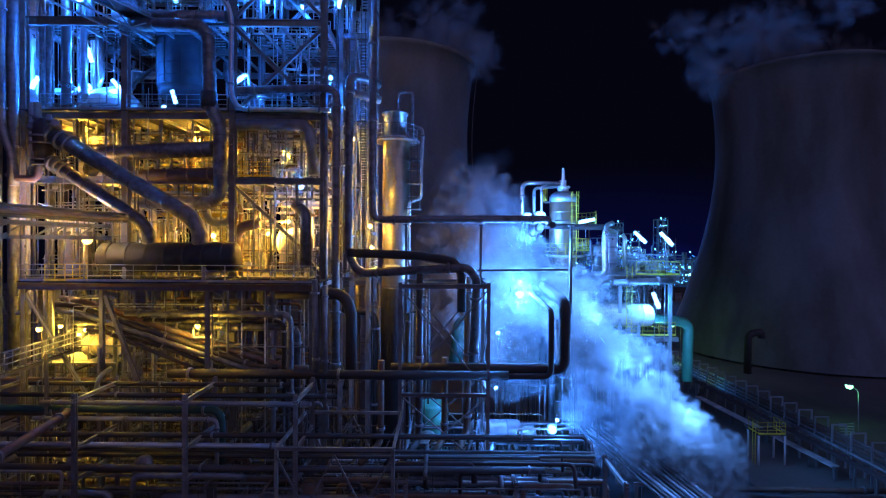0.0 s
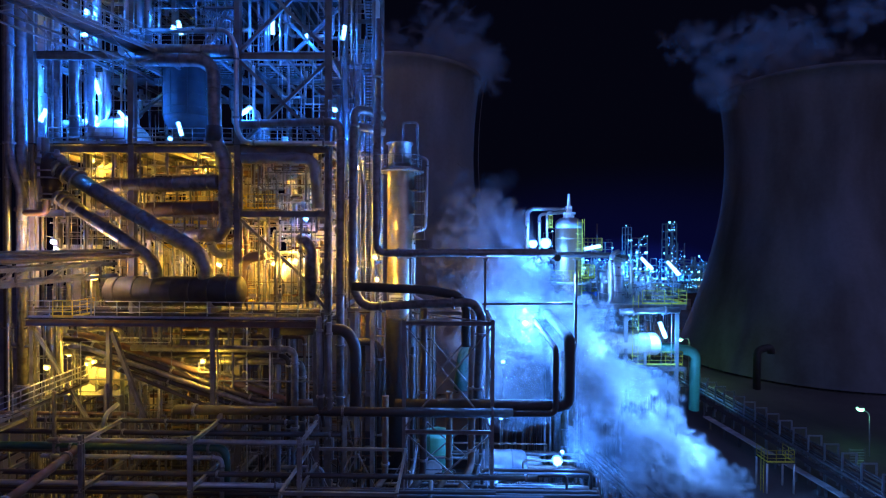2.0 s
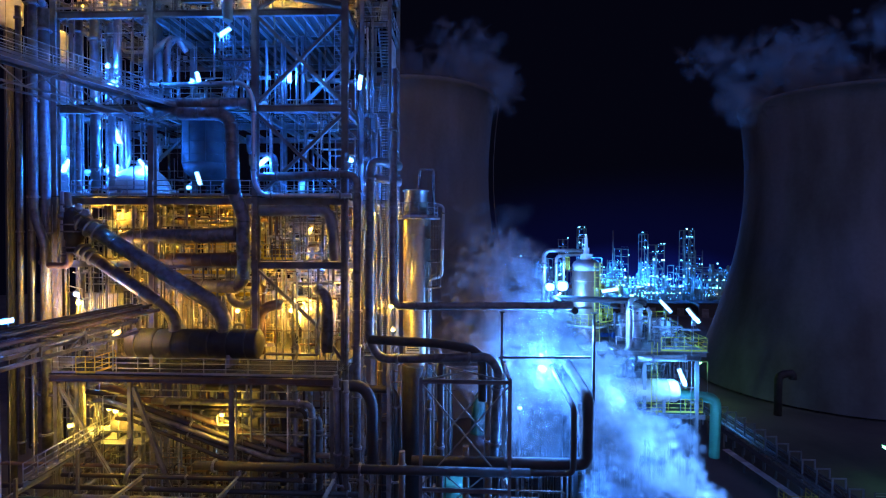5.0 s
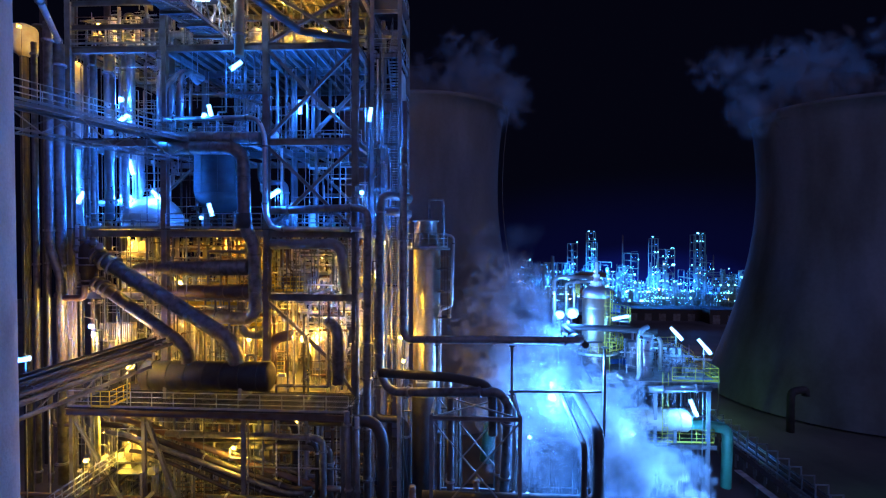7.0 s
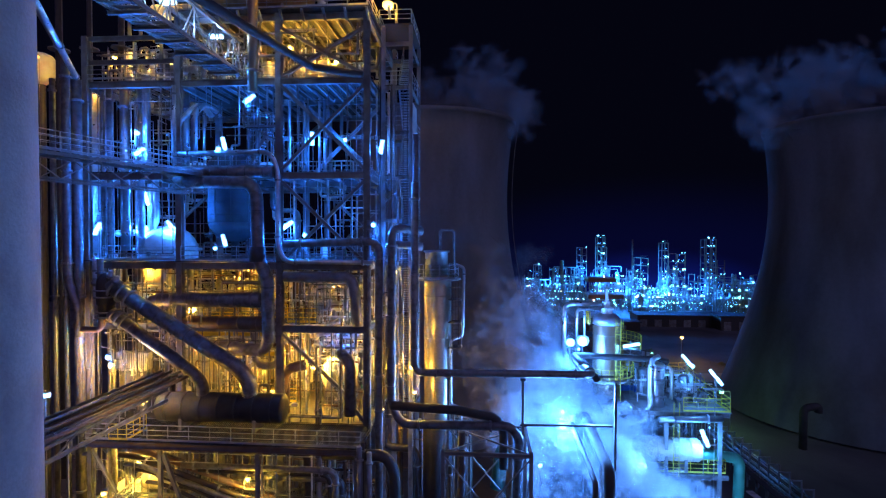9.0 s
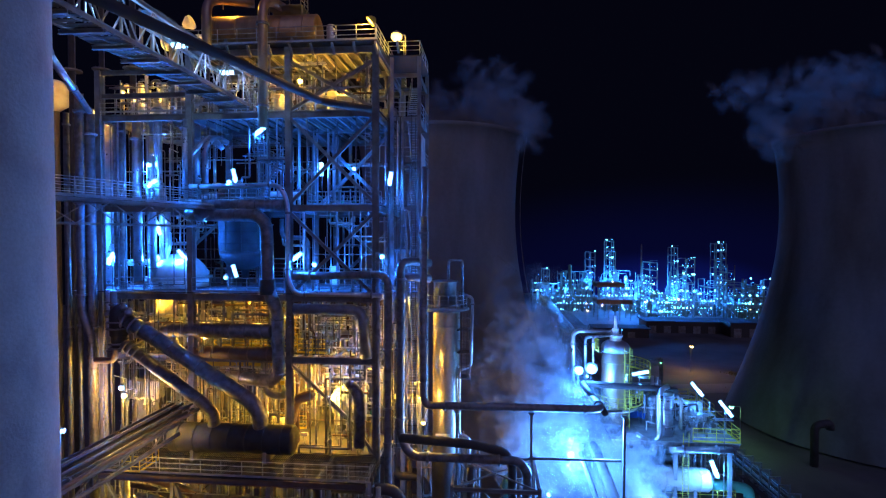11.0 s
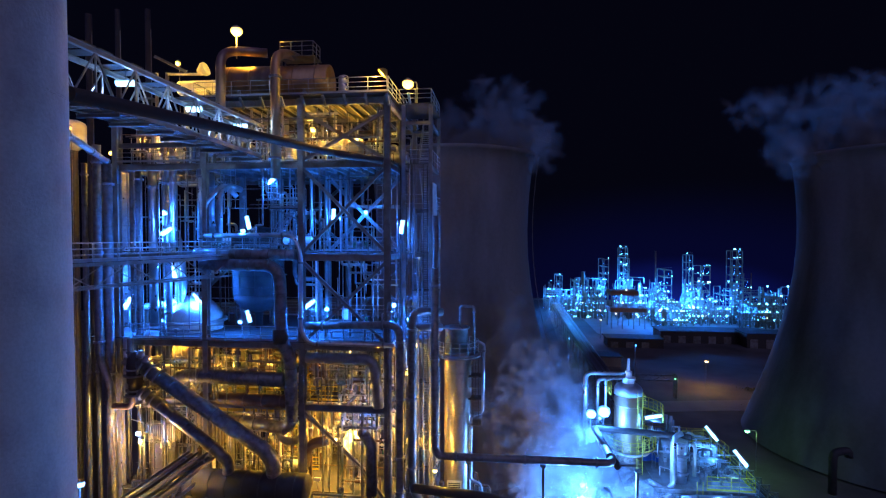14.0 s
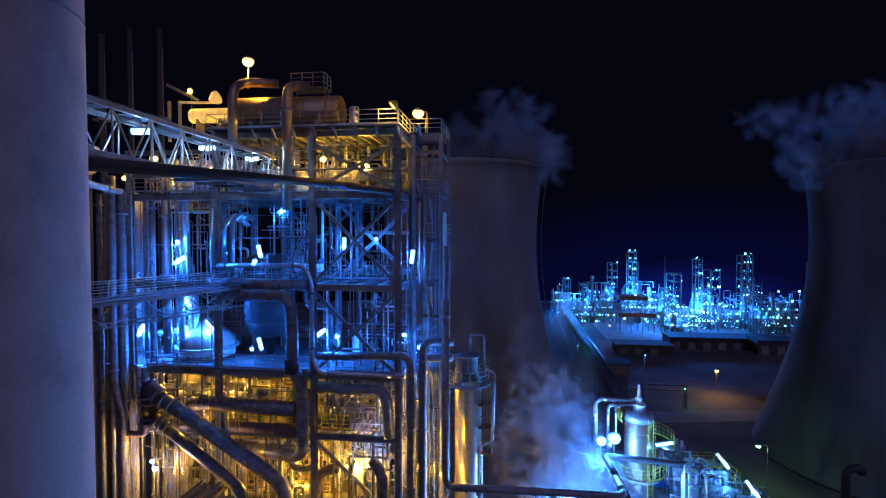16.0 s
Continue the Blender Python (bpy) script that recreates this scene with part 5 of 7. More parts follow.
# lamps of the steam unit, with added fill lights for the steam
STEAMY = (0.045, 0.235, 1.0)
for p, d, w in (((17.68, 45.90, 20.62), (0.7, -0.6, -0.9), 500), ((18.09, 41.40, 20.45), (0.6, -0.6, -0.9), 500), ((17.53, 42.00, 15.39), (0.4, 0, -1), 900), ((12.70, 45.40, 22.04), (1, 0, 0.2), 180)):
    tube_lamp(p, d, CYAN, w * 0.5, 1.3, group="unit tube lamps")
# each globe's light stands 1.6 m before its glass to brighten the steam
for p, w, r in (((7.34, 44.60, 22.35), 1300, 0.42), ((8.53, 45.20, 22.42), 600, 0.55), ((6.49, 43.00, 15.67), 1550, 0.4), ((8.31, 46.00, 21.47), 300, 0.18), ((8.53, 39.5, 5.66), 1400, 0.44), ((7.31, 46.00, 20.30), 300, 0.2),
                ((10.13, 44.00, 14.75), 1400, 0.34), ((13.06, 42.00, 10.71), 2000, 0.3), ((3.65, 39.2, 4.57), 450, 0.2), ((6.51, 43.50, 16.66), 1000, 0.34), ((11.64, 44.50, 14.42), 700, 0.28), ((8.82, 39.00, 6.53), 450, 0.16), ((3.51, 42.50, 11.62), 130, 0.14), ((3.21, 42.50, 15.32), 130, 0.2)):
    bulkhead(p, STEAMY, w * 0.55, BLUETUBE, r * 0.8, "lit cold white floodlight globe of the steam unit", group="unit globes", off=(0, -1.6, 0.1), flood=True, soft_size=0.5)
# fill added for the billow: each light hangs metres before and above its fitting
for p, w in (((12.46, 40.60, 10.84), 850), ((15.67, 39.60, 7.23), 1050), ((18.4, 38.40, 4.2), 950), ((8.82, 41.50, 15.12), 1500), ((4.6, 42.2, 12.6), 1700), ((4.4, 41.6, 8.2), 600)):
    bulkhead(p, (0.095, 0.31, 1.0), w * 0.60, BLUETUBE, 0.16, "cold lamp in the steam with its light set apart as fill", group="steam floodlights", off=(-0.5, -2.6, 4.2), flood=True, soft_size=0.8)

# ---- pipe bridge and walkway towards the cooling tower ----
rk = thing("pipe_rack", "long dark pipe rack with a row of upright hoops", "pipe rack", "", (35.5, 60, 0))
rx = lambda y: 35.55 - (y - 52) * 0.025
hoop = B()
for k in (-0.62, 0.62):
    bar(hoop, (k, 0, 0), (k, 0, 3.9), 0.13, 0.13)
bar(hoop, (-0.68, 0, 3.9), (0.68, 0, 3.9), 0.12, 0.12)
hoop = mesh_of("hoop", hoop, GALV)
for i in range(21):
    y = 35.4 + i * 2.08
    part("hoop", hoop, None, rk).matrix_basis = Matrix.Translation((rx(y), y, 0))
    part("cross_beam", girder(B(), (rx(y) - 2.1, y + 0.1, 2.0), (rx(y) + 1.6, y + 0.1, 2.0), 0.2, 0.16), STEEL, rk)
    part("stanchion", girder(B(), (rx(y) - 1.95, y + 0.1, 0), (rx(y) - 1.95, y + 0.1, 1.9), 0.2, 0.18), STEEL, rk)
    part("stanchion", girder(B(), (rx(y) + 1.5, y + 0.1, 0), (rx(y) + 1.5, y + 0.1, 1.9), 0.2, 0.18), STEEL, rk)
for j, (k, z, r) in enumerate(((-0.95, 2.28, 0.16), (-0.45, 2.32, 0.2), (0.0, 2.25, 0.13), (0.4, 2.3, 0.18), (0.95, 2.28, 0.16), (1.35, 2.26, 0.13), (0.25, 3.0, 0.1), (-0.3, 3.05, 0.12))):
    pipe("long dark pipe on the pipe rack", r, (DARK, SOOT, DARK, RUSTY)[j % 4], (rx(32) + k, 32, z), (rx(80) + k, 80, z), joints=False, group="rack pipes")
part("walkway_grating", bar(B(), (33.85, 38, 2.16), (33.1, 70, 2.16), 0.8, 0.05), PLATE, rk)
rail("grey guard rail along the pipe rack", [(33.85, 40, 2.19), (33.15, 69, 2.19)], STEEL, 1.05, 2.4, "rack rails", False)
lv = thing("louvre_stack", "row of slats that catch the green street lamp", "louvre", "", (39.7, 50, 0))
for k in (-0.75, 0.75):
    part("post", bar(B(), (39.7 + k, 50, 0), (39.7 + k, 50, 2.7), 0.08, 0.08), STEEL, lv)
for k in range(8):
    part("slat", bar(B(), (38.95, 50.05, 0.7 + k * 0.26), (40.45, 50.05, 0.7 + k * 0.26), 0.16, 0.03), GALV, lv)
for i, (y, z, r, mt) in enumerate(((40.4, 0.7, 0.22, RUSTY), (39.6, 0.55, 0.16, DARK), (38.9, 0.8, 0.25, SOOT), (38.0, 0.6, 0.18, RUSTY), (37.2, 0.5, 0.14, DARK), (36.3, 0.7, 0.22, SOOT))):
    pipe("rusty ground pipe on low supports", r, mt, (20.5 + i * 0.3, y, z), (46, y - 0.6, z), group="ground pipes")
for x in (22.5, 27.5, 32, 37, 42):
    b = thing("pipe_sleeper", "concrete sleeper under the ground pipes", "pipe support", "ground sleepers", (x, 38.4, 0))
    part("block", box(B(), (x - 0.2, 35.4, 0.02), (x + 0.2, 41.0, 0.36)), CONCRETE, b)
wk = thing("walkway", "pale concrete cable walkway on posts", "walkway", "", (32.84, 50.19, 1.20))
wa, wb = Vector((33.48, 43.33, 1.20)), Vector((31.66, 63.14, 1.20))
for i in range(22):
    p, q = wa.lerp(wb, i / 22), wa.lerp(wb, (i + 0.96) / 22)
    part("slab", bar(B(), p, q, 0.8, 0.1), TANK, wk)
    if i % 3 == 0:
        part("post", bar(B(), (p.x, p.y, 0), (p.x, p.y, 1.15), 0.2, 0.2), CONCRETE, wk)
plt = thing("rack_platform", "small yellow-railed platform beside the pipe rack", "platform", "", (30, 47, 0))
part("plate", box(B(), (28.7, 46.2, 2.72), (31.3, 48.0, 2.78)), PLATE, plt)
for a in (28.8, 31.2):
    for b in (46.3, 47.9):
        part("leg", tube(B(), [(a, b, 0), (a, b, 2.72)], 0.09, 8), TANK, plt)
rail("yellow rail of the rack platform", [(28.8, 47.9, 2.78), (28.8, 46.3, 2.78), (31.2, 46.3, 2.78), (31.2, 47.9, 2.78)], YELLOW, step=0.8, group="rack rails")
ladder("yellow ladder to the rack platform", (28.55, 46.6, 0), 3.9, (0, 1, 0), YELLOW)
pipe("dark gooseneck vent before the cooling tower", 0.55, INK, (47.6, 79.6, 0), (47.6, 79.6, 6.1), (49.7, 79.6, 6.5), (49.7, 79.6, 5.5), bend=0.9, joints=False)
drum("drum", "pale blue-lit round tank at the foot of the steam", (2.6, 40.6, 5.0), (6.0, 40.6, 5.0), 0.95, PIPE, bands=2, floor=0)
# angled small rack of lit pipes below the steam
for i in range(9):
    pipe("lit pipe of the sloping pipe run", 0.09 + 0.03 * (i % 3), (DARK, SOOT, PIPE)[i % 3], (11.5 + 0.45 * i, 44, 4.3), (16.0 + 0.38 * i, 30, 2.6), joints=False, group="sloping pipes")
sr = thing("sloping_rack", "dark low rack under the sloping pipes", "pipe rack", "", (15, 37, 0))
for y, x, z in ((43, 13.6, 4.0), (39.5, 14.9, 3.6), (36, 16, 3.15), (32.5, 17, 2.7)):
    part("cross_beam", girder(B(), (x - 2.4, y, z - 0.1), (x + 2.2, y, z - 0.1), 0.2, 0.16), STEEL, sr)
    for k in (-2.2, 2.0):
        part("post", girder(B(), (x + k, y, 0), (x + k, y, z - 0.2), 0.2, 0.18), STEEL, sr)


# ---- low pipe racks in front of the structure ----
lr = thing("pipe_rack", "dark steel pipe rack before the structure", "pipe rack", "", (-12, 31, 0))
for i in range(8):
    x = -33 + i * 6.2
    for y in (28.6, 32.4):
        part("post", girder(B(), (x, y, 0), (x, y, 11.4 if i < 5 else 6.6), 0.24, 0.22), STEEL, lr)
    for z in ((3.6, 6.5, 8.3, 11.0) if i < 5 else (3.6, 6.3)):
        part("cross_beam", girder(B(), (x, 28.4, z), (x, 32.6, z), 0.22, 0.18), STEEL, lr)
rng = random.Random(7)


def lane(z, y, r, x0, x1, mat, label, drop=None, rise=None):
    pts = [(x0, y, z), (x1, y, z)]
    if drop is not None:
        pts.append((x1, y, drop))
    if rise is not None:
        pts.insert(0, (x0, y, rise))
    pipe(label, r, mat, *pts, group="low rack pipes")


lane(11.43, 33.0, 0.3, -17.62, 4.30, SOOT, "thick dark pipe along the rack")
lane(10.97, 32.2, 0.14, -26, -9.5, SOOT, "clad pipe along the rack")
lane(10.37, 31.8, 0.16, -34, -6.5, SOOT, "grey pipe along the rack")
lane(10.07, 31.2, 0.15, -24.5, -8, PIPE, "bright clad pipe along the rack")
lane(9.55, 31.6, 0.24, -33, -13.65, DIMGREEN, "green pipe that turns down at its end", 5.6)
lane(9.17, 31.0, 0.13, -24.79, -13.66, GALV, "bright clad pipe that turns down", 5.6)
lane(8.35, 30.6, 0.16, -33, 5.5, SOOT, "dark pipe along the rack")
lane(7.90, 30.2, 0.15, -33, -9.42, GALV, "bright clad pipe along the rack")
lane(7.52, 30.4, 0.11, -33, 3, SOOT, "grey pipe along the rack")
for i in range(13):
    z, y = rng.choice((3.85, 3.9, 3.95, 6.75, 6.8, 8.6)), 28.9 + i * 0.27
    lane(z, y, rng.choice((0.09, 0.12, 0.16, 0.2)), -34, rng.choice((6.0, 9.5, 2.0)) if z < 7 else -8.2, rng.choice((SOOT, SOOT, PIPE, RUSTY, SOOT)), "long pipe on the low rack")
for i in range(14):
    z, y = 2.2 + 0.35 * (i % 4), 34.4 + i * 0.42
    lane(z, y, rng.choice((0.1, 0.14, 0.18)), rng.uniform(-34, -24), rng.uniform(6, 12), rng.choice((SOOT, SOOT, DARK, RUSTY)), "low pipe on sleepers")
for i in range(10):
    b = thing("pipe_sleeper", "concrete sleeper under the low pipes", "pipe support", "pipe sleepers", (-33 + i * 4.6, 37, 0))
    part("block", box(B(), (-33.2 + i * 4.6, 34.0, 0.04), (-32.8 + i * 4.6, 40.4, 1.98)), CONCRETE, b)
pipe("thick pipe that comes forward and turns", 0.26, RUSTY, (-34, 33, 8.85), (-22.89, 31.50, 9.44), (-22.32, 24.50, 8.97), bend=0.5)
pipe("post pipe under the turn", 0.14, DARK, (-22.95, 31.40, 9.23), (-22.95, 31.4, 0))
pipe("pale elbow pipe on the low rack", 0.14, CLAD, (-21.69, 32.00, 10.64), (-21.47, 32.00, 11.49), (-21.41, 33.00, 11.74), bend=0.4)
pipe("thick looped pipe on the rack", 0.3, DARK, (-17.88, 30.00, 6.03), (-17.88, 30.00, 6.96), (-17.28, 30.00, 7.17), (-17.28, 30.00, 6.03), bend=0.4, joints=False)
# inclined pipe bundle under the gallery
for i, (x0, z0, x1, z1, y, r) in enumerate(((-24.9, 15.57, -12.5, 11.5, 34.6, 0.2), (-24.3, 15.1, -12.9, 11.35, 34.3, 0.17), (-23.75, 14.62, -14.0, 11.1, 34.5, 0.15), (-24.6, 15.75, -10.6, 11.3, 35.2, 0.22), (-22.6, 13.9, -15.4, 11.0, 34.2, 0.13), (-25.4, 15.9, -11.4, 11.9, 35.6, 0.16), (-21.0, 13.3, -13.4, 10.9, 34.9, 0.11))):
    pipe("dark inclined lagged pipe under the gallery", r, (SOOT, DARK, SOOT, RUSTY)[i % 4], (x0 - 1.2, y, z0 + 0.1), (x0, y, z0), (x1, y, z1), (x1 + 1.4, y, z1), bend=0.5, joints=i % 2 == 0, group="inclined pipes")
for i, (py, r, x1) in enumerate(((764, 0.22, 575), (778, 0.16, 560), (792, 0.24, 580), (750, 0.26, 510))):
    y = 34.6 + i * 0.5
    pipe("pipe run under the gallery that turns down", r, (DARK, SOOT, DARK, SOOT)[i], (-21.45 + i, y, 15.10 - (py - 764) * 0.039), (-10.29 + (x1 - 575) * 0.039, y, 15.10 - (py - 764) * 0.039), (-10.29 + (x1 - 575) * 0.039, y, 8.8), bend=0.7, group="gallery pipes")
pipe("yellow-lit bent bracket pipe under the gallery", 0.07, GALV, (-17.0, 34.9, 14.1), (-17.02, 34.9, 13.38), (-15.7, 34.9, 13.42), (-15.7, 34.9, 14.6), bend=0.15, joints=False)
rail("yellow-lit rail across the gallery end", [(-25.77, 33.15, 17.34), (-24.47, 33.15, 17.34), (-24.47, 35.2, 17.34)], YELLOW, step=0.6, group="gallery end rails")
# trestles
def trestle(label, a, b, y0, y1, z):
    ob = thing("trestle", label, "trestle", "trestles", (a, y0, 0))
    for x in (a, b):
        for y in (y0, y1):
            part("post", bar(B(), (x, y, 0), (x, y, z), 0.18, 0.18), STEEL, ob)
        part("beam", bar(B(), (x, y0, z), (x, y1, z), 0.16, 0.18), STEEL, ob)
        part("brace", bar(B(), (x, y0, z * 0.35), (x, y1, z * 0.95), 0.09, 0.09), STEEL, ob)
    for y in (y0, y1):
        part("beam", bar(B(), (a, y, z + 0.01), (b, y, z + 0.01), 0.16, 0.18), STEEL, ob)
        m = (a + b) / 2
        for p, q in (((a, 0.3), (m, 0.97)), ((b, 0.3), (m, 0.97)), ((a, 0.97), (m, 0.3)), ((b, 0.97), (m, 0.3))):
            part("brace", bar(B(), (p[0], y - 0.1, z * p[1]), (q[0], y - 0.1, z * q[1]), 0.08, 0.08), STEEL, ob)
    return ob


trestle("pale steel trestle with crossed braces", -8.85, -2.6, 27.3, 33.2, 8.9)
drum("hung_tank", "small rusty tank with faded marks on a trestle", (-7.86, 30, 5.0), (-7.86, 30.9, 5.0), 0.75, RUSTY, bands=2, floor=3.7)
column_vessel("green_tank", "pale green upright tank with a white manhole", (-0.78, 42, 0.05), 6.6, 1.3, GREENP, 0.3, 2, "tank")
lathe_bm = lathe(B(), (-1.10, 40.75, 4.28), (0, -1, 0), [(0, 0.75), (0.12, 0.75), (0.14, 0.6), (0.2, 0)], 24)
part("manhole_cover", lathe_bm, TANK, bpy.data.objects["green_tank"], "white round manhole cover")
drum("drum", "white-lit lying tank at the foot of the steam", (5.81, 42.50, 4.02), (7.46, 42.50, 4.03), 0.9, TANK, bands=1, floor=2.0, head=0.5)
# walkway with rails at the low corner
lw = thing("low_walkway", "grey inclined walkway over the low pipes", "walkway", "", (-25.47, 31.00, 12.27))
for k in (0, 1.0):
    part("edge_beam", girder(B(), tuple(np.add((-24.86, 28.00, 12.32), (0, k, 0))), tuple(np.add((-25.10, 34.50, 12.50), (0, k, 0))), 0.3, 0.14), STEEL, lw)
for i in range(12):
    p, q = Vector((-24.86, 28.00, 12.32)), Vector((-25.10, 34.50, 12.50))
    c = p.lerp(q, (i + 0.5) / 12)
    part("tread_plate", box(B(), (c.x - 0.3, c.y, c.z + 0.12), (c.x + 0.28, c.y + 1.0, c.z + 0.16)), PLATE, lw)
for k in (0, 1.0):
    rail("grey rail of the low walkway", [tuple(np.add((-24.86, 28.00, 12.32), (0, k, 0.15))), tuple(np.add((-25.10, 34.50, 12.50), (0, k, 0.15)))], GALV, group="low walkway rails", toe=False)
for px in (20, 70, 115):
    part("post", bar(B(), (-24.78 + (px - 60) * 0.045, 31 + (px - 60) * 0.04, 0), (-24.78 + (px - 60) * 0.045, 31 + (px - 60) * 0.04, 13.0 - (px < 60) * 1.0), 0.16, 0.16), STEEL, lw)


# ---- pipework, valves and gear inside the bays ----
def run(label, r, mat, pts, behind):
    """A pipe of its own in the front of a bay; those behind are joined."""
    if behind:
        tube(BACK.setdefault(mat, B()), pts, r, 8)
    else:
        pipe(label, r, mat, *pts, joints=r > 0.1, group="bay pipes")


BACK = {}


def bay(seed, x0, x1, y0, y1, z0, z1, upright, level, gear, mats, big=0.3):
    """Dense pipework of one bay between two decks."""
    g = random.Random(seed)
    for i in range(upright):
        x, y, r = g.uniform(x0, x1), g.uniform(y0, y1), g.choice((0.05, 0.07, 0.09, 0.12, 0.16, big * 0.7))
        kink = g.random()
        if kink < 0.45:
            pts = [(x, y, z0), (x, y, z1)]
        else:
            zm, dx, dy = g.uniform(z0 + 1.0, z1 - 1.0), g.uniform(-2, 2), g.uniform(-1.2, 1.2)
            xn, yn = min(max(x + dx, x0), x1), min(max(y + dy, y0), y1)
            pts = [(x, y, z0), (x, y, zm), (xn, y, zm), (xn, yn, zm), (xn, yn, z1)]
        run("vertical pipe between two decks", r, g.choice(mats), pts, y > y0 + (y1 - y0) * 0.3)
        if kink < 0.45 and r < 0.15:
            valve((x, y, g.uniform(z0 + 0.9, z0 + 2.0)), (0, 0, 1), r * 1.05, "bay valves")
    for i in range(upright * 3):
        x, y, r = g.uniform(x0, x1), g.uniform(y0, y1), g.choice((0.025, 0.035, 0.05))
        if i % 3:
            pts = [(x, y, z0), (x, y, g.uniform(z0 + 1.5, z1))]
            if g.random() < 0.5:
                pts += [(x + g.uniform(-1.5, 1.5), y, pts[-1][2])]
        else:
            z = g.uniform(z0 + 0.8, z1 - 0.3)
            pts = [(x0 - 0.2, y, z), (min(x + 2, x1), y, z), (min(x + 2, x1), y, z0)]
        tube(BACK.setdefault(g.choice(mats), B()), pts, r, 5)
    for i in range(level):
        y, r = g.uniform(y0, y1), g.choice((0.06, 0.08, 0.11, 0.15, big))
        z = z1 - 0.55 - r - g.choice((0, 0.35, 0.7, 1.2, 2.0))
        a, b = sorted((g.uniform(x0, x1), g.uniform(x0, x1)))
        b = max(b, a + 2.0)
        pts = [(a, y, z1 - 0.25), (a, y, z), (b, y, z), (b, y, z0 if g.random() < 0.5 else z1 - 0.25)]
        run("horizontal pipe hung under a deck", r, g.choice(mats), pts, y > y0 + (y1 - y0) * 0.3)
    for i in range(gear):
        k, x, y = g.random(), g.uniform(x0 + 0.6, x1 - 0.8), g.uniform(y0 + 0.4, y1 - 0.4)
        if k < 0.35:
            r = g.uniform(0.28, 0.5)
            drum("exchanger", "small lying exchanger on saddles", (x, y, z0 + r + 0.5), (x + g.uniform(1.4, 2.4), y, z0 + r + 0.5), r, g.choice((CLAD, TANK, CLAD)), bands=2, floor=z0 + 0.02, seg=18, category="heat exchanger", group="exchangers")
        elif k < 0.6:
            column_vessel("pot", "small upright process pot", (x, y, z0 + 0.02), g.uniform(1.1, 2.2), g.uniform(0.25, 0.5), g.choice((CLAD, TANK, BUFF)), 0.5, 2, "process vessel", group="process pots", seg=18)
        elif k < 0.8:
            w, h = g.uniform(0.5, 1.1), g.uniform(0.9, 1.8)
            c = thing("control_cabinet", "grey steel control cabinet on the deck", "cabinet", "control cabinets", (x, y, z0))
            part("case", box(B(), (x, y, z0 + 0.1), (x + w, y + 0.4, z0 + h)), TANK, c)
            part("door", box(B(), (x + 0.04, y - 0.025, z0 + 0.16), (x + w - 0.04, y - 0.002, z0 + h - 0.06)), TANK, c)
            part("plinth", box(B(), (x + 0.03, y + 0.03, z0 + 0.02), (x + w - 0.03, y + 0.37, z0 + 0.1)), STEEL, c)
            part("handle", bar(B(), (x + w - 0.14, y - 0.05, z0 + h * 0.5), (x + w - 0.14, y - 0.05, z0 + h * 0.62), 0.03, 0.03), INK, c)
        else:
            c = thing("pump_set", "small motor and pump on a base frame", "pump", "pumps", (x, y, z0))
            part("base_frame", box(B(), (x, y, z0 + 0.02), (x + 1.3, y + 0.5, z0 + 0.16)), STEEL, c)
            part("motor", lathe(B(), (x + 0.1, y + 0.25, z0 + 0.42), (1, 0, 0), [(0, 0.18), (0.06, 0.24), (0.6, 0.24), (0.66, 0.12)], 14), PIPE, c)
            part("pump_casing", lathe(B(), (x + 0.85, y + 0.25, z0 + 0.42), (1, 0, 0), [(0, 0.15), (0.05, 0.3), (0.25, 0.3), (0.3, 0.12)], 14), GREENP, c)
            part("nozzle", tube(B(), [(x + 1.0, y + 0.25, z0 + 0.6), (x + 1.0, y + 0.25, z0 + 1.2)], 0.09, 8), PIPE, c)


WARMM = (CLAD, PIPE, TANK, RUSTY, CLAD)
COLDM = (CLAD, CLAD, PIPE, TANK)
LOWM = (RUSTY, PIPE, SOOT, DARK)
bay(11, -30.4, -23.6, 38.2, 48.5, 17.4, 24.3, 16, 9, 7, WARMM)
bay(12, -22.8, -15.8, 38.0, 48.5, 17.4, 24.2, 12, 12, 8, WARMM)
bay(13, -15.0, -9.0, 39.0, 48.5, 17.4, 24.2, 11, 7, 7, WARMM)
bay(14, -30.4, -23.6, 38.2, 48.5, 24.8, 29.0, 12, 8, 4, WARMM)
bay(15, -22.8, -15.8, 39.4, 48.5, 24.8, 29.0, 9, 9, 7, WARMM)
bay(16, -15.0, -9.0, 38.0, 48.5, 24.8, 29.0, 16, 8, 6, WARMM)
bay(17, -30.4, -23.6, 41.0, 47.0, 29.5, 35.8, 5, 2, 1, COLDM, 0.15)
bay(18, -22.8, -15.8, 43.6, 48.5, 29.5, 35.6, 2, 2, 1, COLDM, 0.2)
bay(19, -15.0, -9.0, 42.0, 48.0, 29.5, 35.6, 3, 2, 3, COLDM, 0.2)
bay(20, -22.8, -15.8, 40.5, 46.0, 36.3, 42.8, 4, 3, 3, COLDM, 0.15)
bay(21, -15.0, -9.0, 44.0, 46.8, 36.3, 42.8, 2, 2, 2, COLDM, 0.2)
bay(22, -30.4, -23.6, 39.5, 46.0, 36.3, 43.0, 6, 4, 2, COLDM, 0.18)
bay(23, -22.8, -15.8, 38.5, 48.0, 43.3, 47.5, 9, 6, 4, WARMM)
bay(33, -30.4, -23.6, 38.0, 46.0, 43.3, 46.3, 18, 8, 8, WARMM)
bay(24, -15.0, -9.0, 38.5, 48.0, 43.3, 47.5, 6, 6, 3, WARMM, 0.35)
